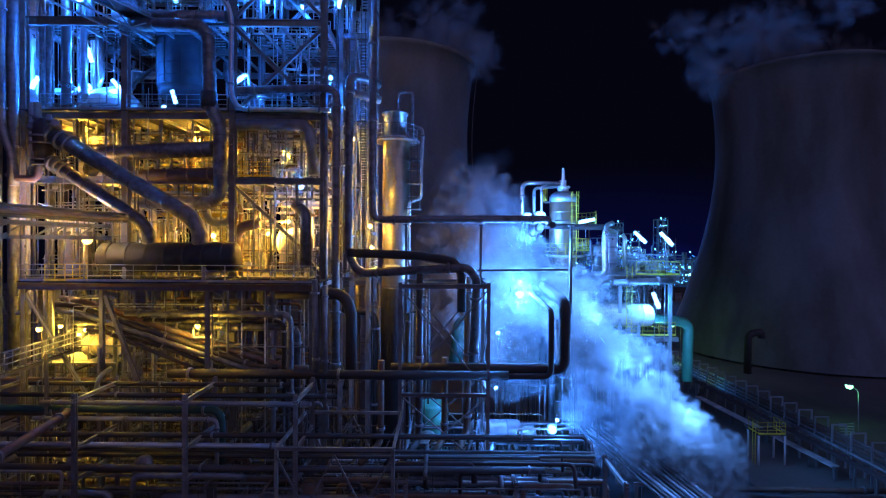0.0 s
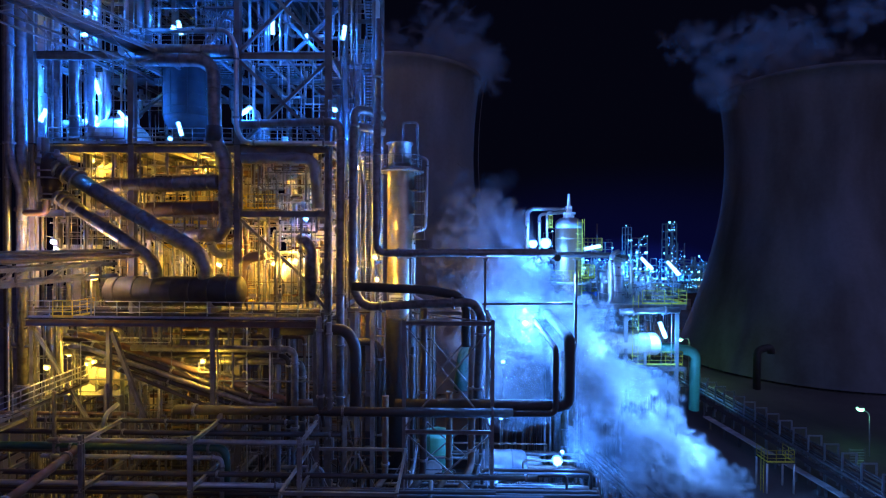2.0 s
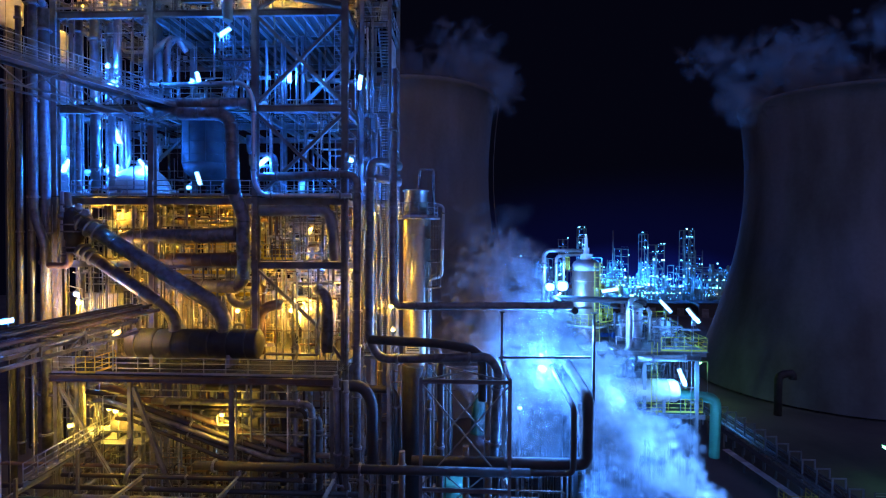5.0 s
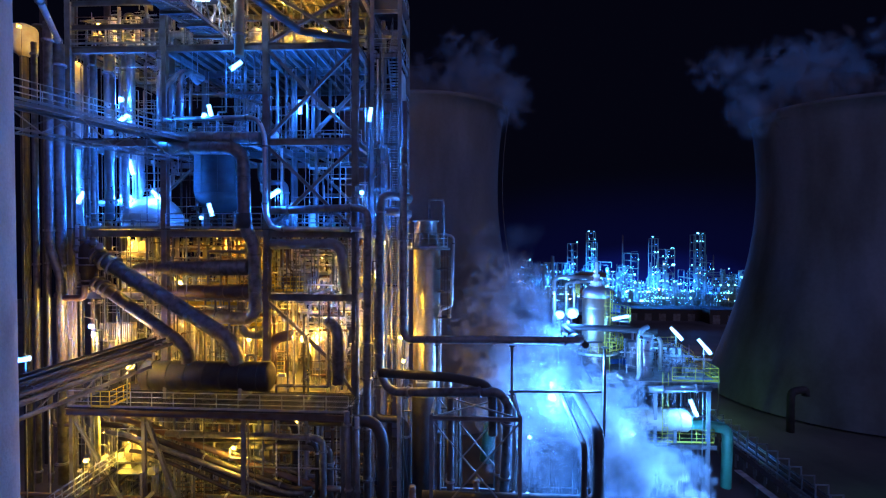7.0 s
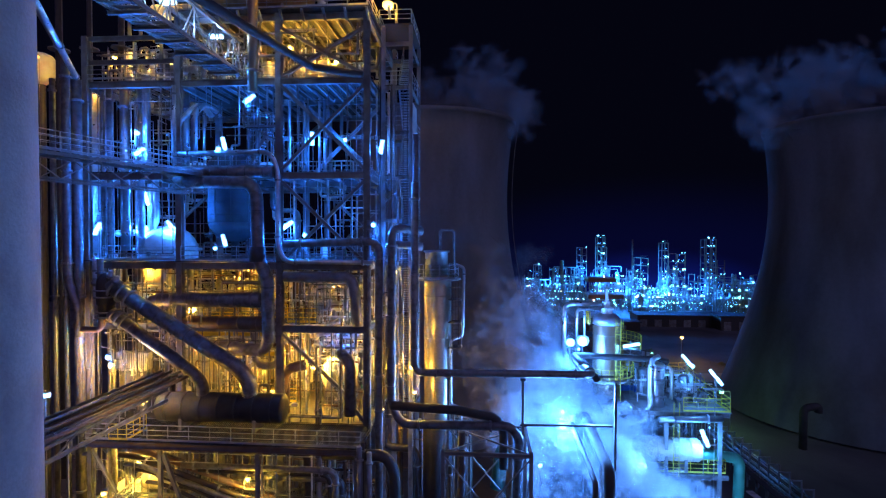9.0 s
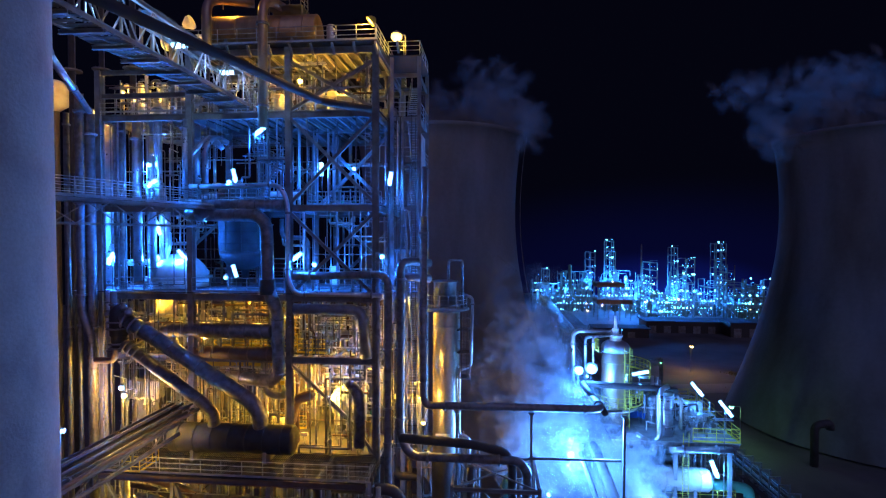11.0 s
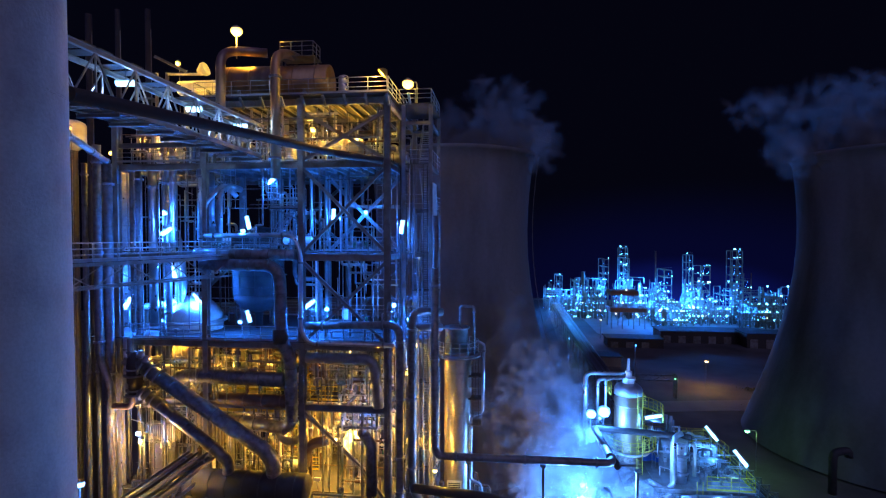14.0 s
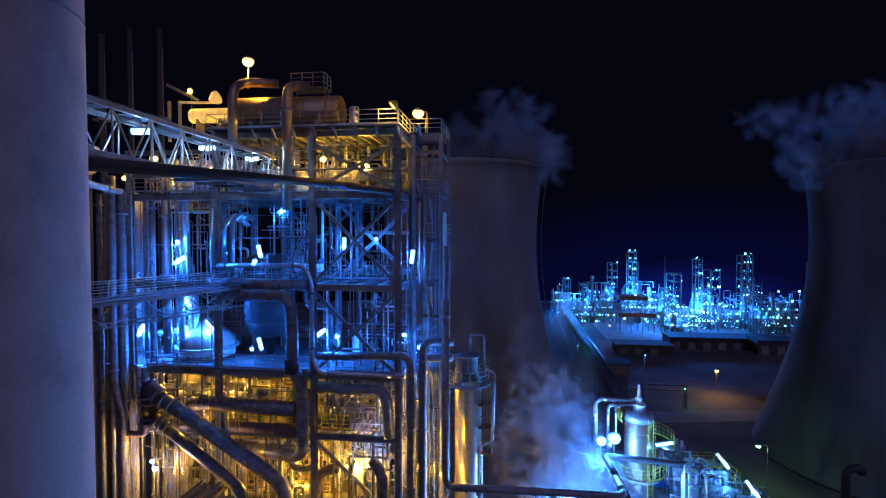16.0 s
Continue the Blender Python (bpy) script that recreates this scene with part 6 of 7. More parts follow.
bay(25, -33, -23, 36.0, 47.0, 0.05, 16.6, 7, 8, 5, LOWM)
bay(26, -22.5, -15.6, 36.0, 47.0, 0.05, 16.6, 5, 8, 4, LOWM)
bay(27, -15.2, -8.9, 35.0, 47.0, 0.05, 16.6, 8, 8, 4, LOWM)
bay(28, -8, -1.0, 39.0, 46.5, 0.05, 16.6, 8, 6, 4, (SOOT, RUSTY, SOOT))
bay(29, 5.6, 12.4, 43.0, 52.0, 0.05, 16.8, 12, 8, 4, COLDM)
bay(30, 12.8, 19.2, 44.4, 52.0, 12.45, 16.9, 12, 7, 6, COLDM)
bay(31, 12.8, 19.2, 43.0, 52.0, 0.05, 12.0, 12, 8, 6, COLDM)
bay(32, 13.0, 19.0, 44.5, 52.0, 17.5, 20.2, 6, 0, 6, COLDM)


def yard(seed, x0, x1, y0, y1, z0, z1, n):
    """Low crossing pipe runs between the racks."""
    g = random.Random(seed)
    for i in range(n):
        r, z = g.choice((0.05, 0.07, 0.1, 0.13, 0.18)), g.uniform(z0, z1)
        y, a = g.uniform(y0, y1), g.uniform(x0, x1 - 3)
        b = min(x1, a + g.uniform(3, 14))
        if i % 4 == 0:
            pts = [(a, y0, z), (a, y1, z + 0.1), (a, y1, 0.1)]
        else:
            pts = [(a, y, z - g.uniform(0.5, 1.5)), (a, y, z), (b, y, z), (b, y + g.uniform(-1, 1), z - g.uniform(0.4, 2.0))]
        tube(BACK.setdefault(g.choice((DARK, PIPE, SOOT, RUSTY)), B()), pts, r, 7)


yard(61, -34, -8.8, 34.2, 47.0, 1.5, 11.0, 150)
yard(62, -34, 8, 28.4, 33.2, 1.0, 7.0, 110)
yard(63, -8, 11, 34.0, 43.0, 1.0, 6.0, 90)
def clutter(seed, x0, x1, y0, y1, z0, z1, n, mats):
    """Junction boxes, gauges, hangers, brackets, small valves and cable ladders between two decks."""
    g = random.Random(seed)
    for i in range(n):
        x, y, z = g.uniform(x0, x1), g.uniform(y0, y1), g.uniform(z0 + 0.2, z1 - 0.3)
        bm, k = BACK.setdefault(g.choice(mats), B()), i % 8
        if k == 0:
            w, h = g.uniform(0.15, 0.5), g.uniform(0.2, 0.6)
            box(bm, (x, y, z), (x + w, y + 0.18, z + h))
            tube(bm, [(x + w / 2, y + 0.1, z), (x + w / 2, y + 0.1, max(z0, z - g.uniform(0.5, 2)))], 0.025, 5)
        elif k == 1:
            r = g.uniform(0.08, 0.16)
            lathe(bm, (x, y, z), (0, -1, 0), [(0, r), (0.06, r), (0.07, r * 0.8), (0.09, 0)], 10, False)
            tube(bm, [(x, y, z), (x, y, max(z0, z - 1.2))], 0.02, 5)
        elif k == 2:
            tube(bm, [(x, y, z1), (x, y, z), (x + 0.5, y, z), (x + 0.5, y, z1)], 0.02, 5, 0.02)
        elif k == 3:
            L = g.uniform(1.2, 3.2)
            for q in (0, 0.35):
                bar(bm, (x, y + q, z1 - 0.5), (min(x + L, x1), y + q, z1 - 0.5), 0.03, 0.09)
            for q in range(int(L / 0.35)):
                bar(bm, (min(x + 0.35 * q, x1), y, z1 - 0.52), (min(x + 0.35 * q, x1), y + 0.35, z1 - 0.52), 0.03, 0.02)
        elif k == 4:
            r = g.uniform(0.05, 0.12)
            tube(bm, [(x, y, z), (x, y, z + 0.6), (x + 0.7, y, z + 0.6), (x + 0.7, y, z)], r, 7, r * 2.5)
            for q in (0, 0.7):
                lathe(bm, (x + q, y, z), (0, 0, 1), [(0, r * 1.5), (0.07, r * 1.5)], 8, False)
        elif k == 5:
            r = g.uniform(0.07, 0.13)
            lathe(bm, (x - 2 * r, y, z), (1, 0, 0), [(0, r * 1.5), (r * 0.5, r * 1.5), (r * 0.5, r), (r * 3.5, r), (r * 3.5, r * 1.5), (r * 4, r * 1.5)], 9, False)
            tube(bm, [(x, y, z), (x, y, z + r * 4)], r * 0.35, 5)
            lathe(bm, (x, y, z + r * 4), (0, 0, 1), [(0, r * 1.6), (r * 0.3, r * 1.6)], 10, False)
            tube(bm, [(x - 1.1, y, z), (x + 1.1, y, z)], r * 0.75, 7)
        elif k == 6:
            a, b = g.uniform(0.5, 1.4), g.uniform(-0.8, 0.8)
            bar(bm, (x, y, z), (x + a * g.choice((-1, 1)), y, z + b), 0.06, 0.06)
            bar(bm, (x, y, z0), (x, y, z), 0.08, 0.08)
        else:
            L = g.uniform(0.8, 2.4)
            for q in (0.0, 0.09, 0.18, 0.27):
                tube(bm, [(x, y, z + q), (min(x + L, x1), y, z + q), (min(x + L, x1), y, z0)], 0.022, 5, 0.08)


for seed, a, b, c, d, n, mats in ((101, -30.4, -23.6, 17.4, 24.2, 90, WARMM), (102, -22.8, -15.7, 17.4, 24.2, 110, WARMM), (103, -15.1, -9.0, 17.4, 24.2, 140, WARMM), (104, -30.4, -23.6, 24.8, 28.9, 80, WARMM), (105, -22.8, -15.7, 24.8, 28.9, 90, WARMM), (106, -15.1, -9.0, 24.8, 28.9, 100, WARMM),
                                  (107, -30.4, -23.6, 29.5, 35.8, 16, COLDM), (108, -15.1, -9.0, 29.5, 35.6, 16, COLDM), (109, -22.8, -15.7, 36.3, 42.8, 16, COLDM), (110, -30.4, -23.6, 36.3, 42.8, 16, COLDM), (111, -22.8, -9.0, 43.3, 47.3, 90, WARMM), (112, -30.4, -23.6, 43.3, 46.2, 60, WARMM)):
    clutter(seed, a, b, 41.2, 46.5, c, d, n // 2, mats)
    clutter(seed + 50, a, b, 37.7, 39.0, c, d, n // 7, mats)
clutter(113, -33, -9.0, 41.0, 46.5, 8.0, 16.6, 130, LOWM)
clutter(114, -33, -9.0, 35.0, 40.0, 0.2, 8.0, 90, LOWM)
clutter(115, -33, 7.0, 28.6, 33.0, 0.3, 6.0, 90, LOWM)
clutter(116, 12.8, 19.2, 44.4, 46.5, 12.5, 16.9, 70, COLDM)
clutter(117, 12.8, 19.2, 42.6, 50.5, 17.5, 19.6, 60, COLDM)
for mt, bm in BACK.items():
    tagged(part("pipework", bm, mt, None), "tangle of small pipes deep inside the structure", "pipework", "", "stuff")

# pale wall panels and tanks that catch the warm light
def panel_wall(label, x0, x1, y, z0, z1, n):
    ob = thing("panel_wall", label, "wall panels", "panel walls", (x0, y, z0))
    for i in range(n):
        w = (x1 - x0) / n
        part("panel", box(B(), (x0 + i * w + 0.02, y + 0.01 * (i % 2), z0 + 0.02), (x0 + (i + 1) * w - 0.02, y + 0.08 + 0.01 * (i % 2), z1)), BUFF, ob)
        part("cover_strip", box(B(), (x0 + i * w - 0.04, y - 0.03, z0 + 0.02), (x0 + i * w + 0.04, y - 0.002, z1)), STEEL, ob)
    return ob


panel_wall("buff sheet panels of a shelter wall", -22.8, -18.2, 47.6, 24.8, 28.6, 4)
panel_wall("buff sheet panels of a shelter wall", -14.6, -9.6, 48.2, 24.8, 28.6, 4)
panel_wall("buff sheet panels of a shelter wall", -22.6, -16.2, 48.4, 17.4, 22.6, 6)
panel_wall("buff sheet panels of a shelter wall", -30.0, -25.0, 46.5, 17.4, 21.8, 5)
panel_wall("buff sheet panels of a shelter wall", -31.5, -22.5, 47.8, 0.1, 8.0, 7)
drum("drum", "cream tank end in the yellow-lit level", (-28.13, 42.00, 27.41), (-26.54, 42.00, 27.42), 1.35, BUFF, bands=1, floor=24.8)
drum("drum", "cream lying tank with a bright arch", (-13.06, 42.00, 19.87), (-11.16, 42.00, 19.91), 1.15, TANK, bands=2, floor=17.4)
pipe("bright arched pipe over the cream tank", 0.3, TANK, (-12.63, 40.60, 18.44), (-12.53, 40.60, 20.72), (-11.01, 40.60, 20.84), (-10.88, 40.60, 18.47), bend=0.9)
drum("drum", "grey lying vessel in the top level", (-15.37, 41.00, 44.72), (-11.10, 41.00, 44.63), 0.6, PIPE, bands=3, floor=43.3)
drum("drum", "pale tank lit yellow near the ground", (-26.6, 38.4, 12.15), (-24.3, 38.4, 12.15), 0.75, BUFF, bands=2, floor=11.2)
ob = thing("tank_platform", "pale plated platform under the yellow-lit tank", "platform", "", (-26.4, 38.4, 0))
part("plate", box(B(), (-29.8, 36.6, 11.1), (-23.6, 40.2, 11.2)), ROADM, ob)
for x in (-29.6, -26.6, -23.8):
    for y in (36.8, 40.0):
        part("leg", girder(B(), (x, y, 0), (x, y, 11.1), 0.2, 0.18), STEEL, ob)
ob = thing("fin_cooler", "ribbed bright box with upright fins", "cooler", "", (-28.2, 38.70, 20.06))
p, q = Vector((-29.45, 38.60, 20.66)), Vector((-26.82, 38.60, 22.04))
part("back", box(B(), (p.x, 38.9, p.z), (q.x, 39.5, q.z)), TANK, ob)
for i in range(16):
    x = p.x + (q.x - p.x) * (i + 0.5) / 16
    part("fin", box(B(), (x - 0.03, 38.6, p.z), (x + 0.03, 38.898, q.z)), TANK, ob)
part("stand", box(B(), (p.x + 0.2, 39.0, 17.36), (q.x - 0.2, 39.4, p.z)), STEEL, ob)
for x, y, z, h in ((-14.6, 38.2, 29.5, 6.2), (-20.6, 39, 17.4, 6.8), (-12.2, 39.5, 17.4, 6.8), (-18, 38.4, 36.3, 6.4), (-25, 38.4, 24.8, 4.4), (-9.6, 38.6, 36.3, 6.4)):
    ladder("grey steel ladder between two decks", (x, y, z), h, mat=GALV, group="deck ladders")
stair("grey stair between the yellow-lit levels", (-17.5, 44.5, 24.8), (-20.8, 44.5, 29.3), 0.8, YELLOW, group="bay stairs")
stair("grey stair of the upper deck", (-18.4, 38.8, 36.3), (-16.6, 38.8, 39.6), 0.7, GALV, group="bay stairs")
rail("grey rail of the small upper platform", [(-18.2, 38.2, 39.7), (-15.8, 38.2, 39.7)], GALV, step=0.8)
pl = thing("upper_platform", "small blue-lit grating platform on the column", "platform", "", (-17, 38.8, 39.6))
part("grating", box(B(), (-18.3, 38.1, 39.62), (-15.6, 39.4, 39.68)), PLATE, pl)
part("bracket", bar(B(), (-15.62, 38.3, 38.6), (-17.8, 38.3, 39.6), 0.1, 0.1), STEEL, pl)


# ---- valve gear where the inclined ducts begin ----
jv = thing("duct_valve", "dark flanged valve block at the head of the inclined ducts", "valve", "", (-28.01, 36.30, 27.68))
jp = Vector((-28.19, 36.30, 27.85))
part("body", lathe(B(), jp + Vector((-0.1, 0, -2.6)), (0, 0, 1), [(0, 0.5), (0.9, 0.5), (1.0, 0.62), (2.3, 0.66), (2.9, 0.6), (3.3, 0.3), (3.4, 0)], 24), SOOT, jv)
for k, r in ((0.0, 0.74), (0.35, 0.72), (1.5, 0.86), (2.0, 0.86)):
    part("flange", lathe(B(), jp + Vector((-0.1, 0, -2.6 + k)), (0, 0, 1), [(0, 0.45), (0, r), (0.1, r), (0.1, 0.45)], 20, False), PIPE, jv)
for dx, dz, r in ((0.95, 0.35, 0.3), (0.5, 0.75, 0.26), (-0.75, 0.2, 0.24)):
    part("actuator", lathe(B(), jp + Vector((dx, -0.35, dz - 0.4)), (0.3, -0.2, 1), [(0, r * 0.5), (0.1, r * 0.55), (0.12, r), (0.34, r * 1.05), (0.36, r * 0.7), (0.6, r * 0.6), (0.64, 0)], 16), PIPE, jv)
for k in (0.18, 0.24, 0.3):
    a, b = Vector((-28.01, 36.30, 27.68)), Vector((-17.66, 35.70, 21.75))
    part("flange", lathe(B(), a.lerp(b, k - 0.14), b - a, [(0, 0.5), (0, 0.74), (0.09, 0.74), (0.09, 0.5)], 20, False), PIPE, jv)
    a, b = Vector((-27.78, 36.20, 25.61)), Vector((-21.02, 35.50, 21.40))
    part("flange", lathe(B(), a.lerp(b, k - 0.14), b - a, [(0, 0.4), (0, 0.6), (0.08, 0.6), (0.08, 0.4)], 20, False), PIPE, jv)


# ---- small-bore lines and conduits on the face of the structure ----
CLAMP = {}


def clamped(ob, r, x, y, zs):
    """Pipe clamps with a stand-off to the steel behind."""
    if r not in CLAMP:
        bm = lathe(B(), (0, 0, -0.03), (0, 0, 1), [(0, r), (0, r + 0.018), (0.06, r + 0.018), (0.06, r)], 8, False)
        box(bm, (-0.02, r * 0.8, -0.02), (0.02, r + 0.14, 0.02))
        CLAMP[r] = mesh_of("clamp", bm, GALV)
    for z in zs:
        part("clamp", CLAMP[r], None, ob).matrix_basis = Matrix.Translation((x, y, z))


def conduits(seed, x0, x1, y0, y1, z0, z1, n, mats, flat=0):
    g = random.Random(seed)
    for i in range(n):
        x, y, r = g.uniform(x0, x1), g.uniform(y0, y1), g.choice((0.025, 0.03, 0.04, 0.055, 0.075))
        zm, s = g.uniform(z0 + 1, z1 - 1), g.choice((0, 0, 0.25, -0.3, 0.6))
        pts = [(x, y, z0), (x, y, z1)] if not s else [(x, y, z0), (x, y, zm), (x + s, y, zm), (x + s, y, z1)]
        ob = pipe("thin conduit up the face of the structure", r, g.choice(mats), *pts, joints=False, bend=0.1, name="conduit", group="conduits")
        clamped(ob, r, x, y, [z0 + (zm - z0) * k for k in (0.25, 0.6, 0.9)])
        if r > 0.035 and g.random() < 0.5:
            valve((x, y, z0 + g.uniform(0.7, 0.95) * (zm - z0)), (0, 0, 1), r * 1.2, "face valves")
    for i in range(flat):
        y, z, r = g.uniform(y0, y1), g.choice((z0 + 0.5, z1 - 0.8, z1 - 1.1, g.uniform(z0 + 1, z1 - 1))), g.choice((0.03, 0.045, 0.06, 0.09))
        a = g.uniform(x0, (x0 + x1) / 2)
        b = g.uniform(a + 1.5, x1)
        pipe("thin level pipe along the face of the structure", r, g.choice(mats), (a, y, z0), (a, y, z), (b, y, z), (b, y, z1), joints=False, bend=0.12, name="level_line", group="level lines")


FACE = (PIPE, STEEL, DARK, CLAD)
conduits(71, -30.4, -23.6, 36.9, 38.0, 17.4, 28.8, 12, FACE, 5)
conduits(72, -22.9, -15.8, 37.4, 38.4, 17.4, 24.2, 12, FACE, 5)
conduits(73, -22.9, -15.8, 37.2, 38.0, 24.8, 28.9, 12, FACE, 4)
conduits(74, -15.2, -9.1, 37.0, 38.2, 17.4, 24.2, 9, FACE, 4)
conduits(75, -15.2, -9.1, 37.0, 38.2, 24.8, 28.9, 14, FACE, 5)
conduits(76, -15.2, -9.1, 37.3, 40.0, 29.5, 35.7, 7, FACE, 3)
conduits(77, -22.9, -15.8, 37.6, 39.0, 36.3, 42.8, 5, FACE, 3)
conduits(78, -15.2, -9.1, 37.3, 40.0, 36.3, 42.8, 3, FACE, 1)
conduits(79, -30.4, -23.6, 37.0, 38.4, 29.5, 42.8, 6, FACE, 3)
conduits(80, -8.6, -5.6, 38.3, 39.7, 17.3, 43.0, 8, (STEEL, SOOT, SOOT), 0)
conduits(81, -30.4, -9.0, 34.0, 37.0, 3.0, 16.7, 22, FACE, 10)
conduits(82, -22.9, -9.0, 37.2, 38.2, 43.3, 47.2, 14, FACE, 5)
conduits(83, 12.8, 19.2, 44.1, 44.8, 12.45, 17.0, 10, FACE, 3)


# ---- far process units ----
def far_unit(label, seed, x, y, w, d, h, cols, lamps, power, spire=False):
    """An open frame of several heights with pipes, vessels and many small lamps."""
    g = random.Random(seed)
    ob = thing("process_unit", label, "process unit", "far process units", (x, y, 0))
    bm = B()
    nx, nz = max(1, round(w / 2.7)), max(3, round(h / 3.4))
    tops = [h if spire else h * g.choice((0.34, 0.45, 0.55, 0.66, 0.78)) for i in range(nx)]
    tops[g.randrange(nx)] = h
    for i in range(nx + 1):
        top = max(tops[max(i - 1, 0)], tops[min(i, nx - 1)])
        for yy in (y, y + d):
            bar(bm, (x + w * i / nx, yy, 0), (x + w * i / nx, yy, top), 0.26, 0.26)
    for i in range(nx):
        a, b = x + w * i / nx, x + w * (i + 1) / nx
        for k in range(1, nz + 1):
            z = h * k / nz
            if z > tops[i] + 0.1 or g.random() < 0.08:
                continue
            for yy in (y, y + d):
                bar(bm, (a, yy, z), (b, yy, z), 0.22, 0.26)
            if g.random() < 0.55:
                box(bm, (a, y, z - 0.08), (b, y + d * g.uniform(0.4, 1), z))
                bar(bm, (a, y - 0.05, z + 1.0), (b, y - 0.05, z + 1.0), 0.08, 0.08)
            if g.random() < 0.45:
                bar(bm, (a, y, z), (b, y, z - h / nz), 0.16, 0.16)
    part("frame", bm, STEEL, ob)
    for i in range(cols * 2):
        r, hh = g.uniform(0.25, 0.8), h * g.uniform(0.3, 0.8)
        cx, cy = x + w * g.uniform(0.05, 0.95), y + d * g.uniform(0.1, 0.9)
        shaft = part("column", lathe(B(), (cx, cy, 0), (0, 0, 1), [(0, r), (hh, r), (hh + r * 0.4, r * 0.6), (hh + r * 0.5, 0)], 14), STEEL, ob)
        for k in range(1, int(hh / 7)):
            part("ring_platform", lathe(B(), (cx, cy, k * 7 + g.uniform(-1, 1)), (0, 0, 1), [(0, r), (0, r + 0.8), (0.16, r + 0.8), (0.16, r)], 12, False), STEEL, shaft)
    for i in range(cols * 6):
        a = Vector((x + w * g.random(), y + d * g.random(), 0.2))
        z, x2 = h * g.uniform(0.1, 0.7), x + w * g.random()
        part("pipe_run", tube(B(), [a, a + Vector((0, 0, z)), (x2, a.y, z), (x2, a.y, z * g.uniform(0.3, 1.3))], g.uniform(0.08, 0.25), 6), STEEL, ob)
    for mt, n, big in ((FARWHITE, round(lamps * 1.4), 0.3), (FARWARM, lamps // 9, 0.3)):
        bulb = mesh_of("lamp", lathe(B(), (0, 0, 0), (0, 0, 1), [(-big, 0), (-big * 0.5, big * 0.8), (0.05, big), (big * 0.7, big * 0.7), (big, 0)], 8), mt)
        for i in range(n):
            c = g.randrange(nx)
            z = max(1.2, h / nz * round((1.0 + (tops[c] - 0.5) * g.random() ** (0.7 if spire else 1.15)) * nz / h) + 0.7)
            side = g.choice((-0.5, -0.5, 0.5 * d))
            part("lamp", bulb, None, ob).matrix_basis = Matrix.Translation((x + w * (c + g.choice((0.06, 0.5, 0.94, g.random()))) / nx, y + side, z)) @ Matrix.Scale(g.choice((0.4, 0.5, 0.65, 0.8, 1.0, 1.35)), 4)
    bm = B()
    for i in range(lamps * 3):
        c = g.randrange(nx)
        z, r0 = 1.0 + (tops[c] - 0.5) * g.random() ** 1.2, g.uniform(0.07, 0.16)
        lathe(bm, (x + w * (c + g.random()) / nx, y - 0.3 + d * g.random() * 0.8, z), (0, 0, 1), [(-r0, 0), (0, r0), (r0, 0)], 5)
    tagged(part("lamp_glimmer", bm, FARBLUE, ob, "tiny far lamps deep in the frames"), kind="stuff")
    for k in (0.2, 0.8) if not spire else (0.5,):
        lamp_light(ob, (x + w * k, y + d * 0.4, h * (0.3 + 0.35 * k)), (0.016, 0.20, 1.0), power * 1.15, 0.8)
    return ob


FY = 222
for i, (px0, px1, top, d, cols, lamps, power, sp) in enumerate((
        (982, 1028, 492, 30, 3, 16, 20000, 0), (1028, 1084, 464, 12, 4, 30, 26000, 0), (1098, 1145, 462, 14, 5, 44, 36000, 0), (1102, 1114, 444, 17, 0, 8, 9000, 1), (1148, 1184, 482, 6, 3, 14, 16000, 0),
        (1164, 1208, 508, -12, 3, 26, 26000, 0), (1206, 1243, 476, 0, 4, 36, 30000, 0), (1206, 1216, 456, 4, 0, 6, 8000, 1), (1244, 1274, 512, 4, 2, 12, 12000, 0), (1274, 1292, 449, 6, 1, 13, 12000, 1),
        (1294, 1362, 486, -6, 6, 24, 20000, 0), (1370, 1404, 512, 6, 3, 10, 12000, 0))):
    y = FY + d
    x0, x1 = 22.83 + (px0 - 1000) * y * 0.00115, 22.83 + (px1 - 1000) * y * 0.00115
    h = 40 - (top - 413) * y / 906
    far_unit("far slender lit tower with platforms" if sp else "far lit process unit with open frames and columns", 40 + i, x0 + (y - 222) * 0.1, y, x1 - x0, 4 if sp else 10, h, cols, lamps, power, sp)
for px, top in ((1160, 452), (1372, 462)):
    x = 22.83 + (px - 1000) * 226 * 0.00115
    ob = thing("mast", "thin tall far mast", "mast", "far masts", (x, 226, 0))
    part("pole", tube(B(), [(x, 226, 0), (x, 226, 40 - (top - 415) * 226 / 906)], 0.28, 6), STEEL, ob)
# low dark sheds and a lit open shed before the far units
for i, (px, y, w, d, h, m) in enumerate(((1150, 186, 36, 9, 4.2, SOOT), (1280, 180, 44, 8, 5.0, SOOT), (1060, 176, 18, 7, 3.2, SOOT), (1010, 150, 9, 6, 3.0, CONCRETE))):
    x = 22.83 + (px - 1000) * y * 0.00115
    ob = thing("shed", "long low dark flat-roofed shed", "shed", "far sheds", (x, y, 0))
    part("wall", box(B(), (x, y, 0), (x + w, y + d, h - 0.3)), m, ob)
    part("roof", box(B(), (x - 0.4, y - 0.4, h - 0.3), (x + w + 0.4, y + d + 0.4, h)), ASPHALT, ob)
    for k in range(int(w / 5)):
        part("door", box(B(), (x + 1 + k * 5, y - 0.06, 0), (x + 3.4 + k * 5, y, h * 0.6)), STEEL, ob)
x = 42.89
ob = thing("open_shed", "open two-storey shed with brown roofs and lamps", "shed", "", (x, 212, 0))
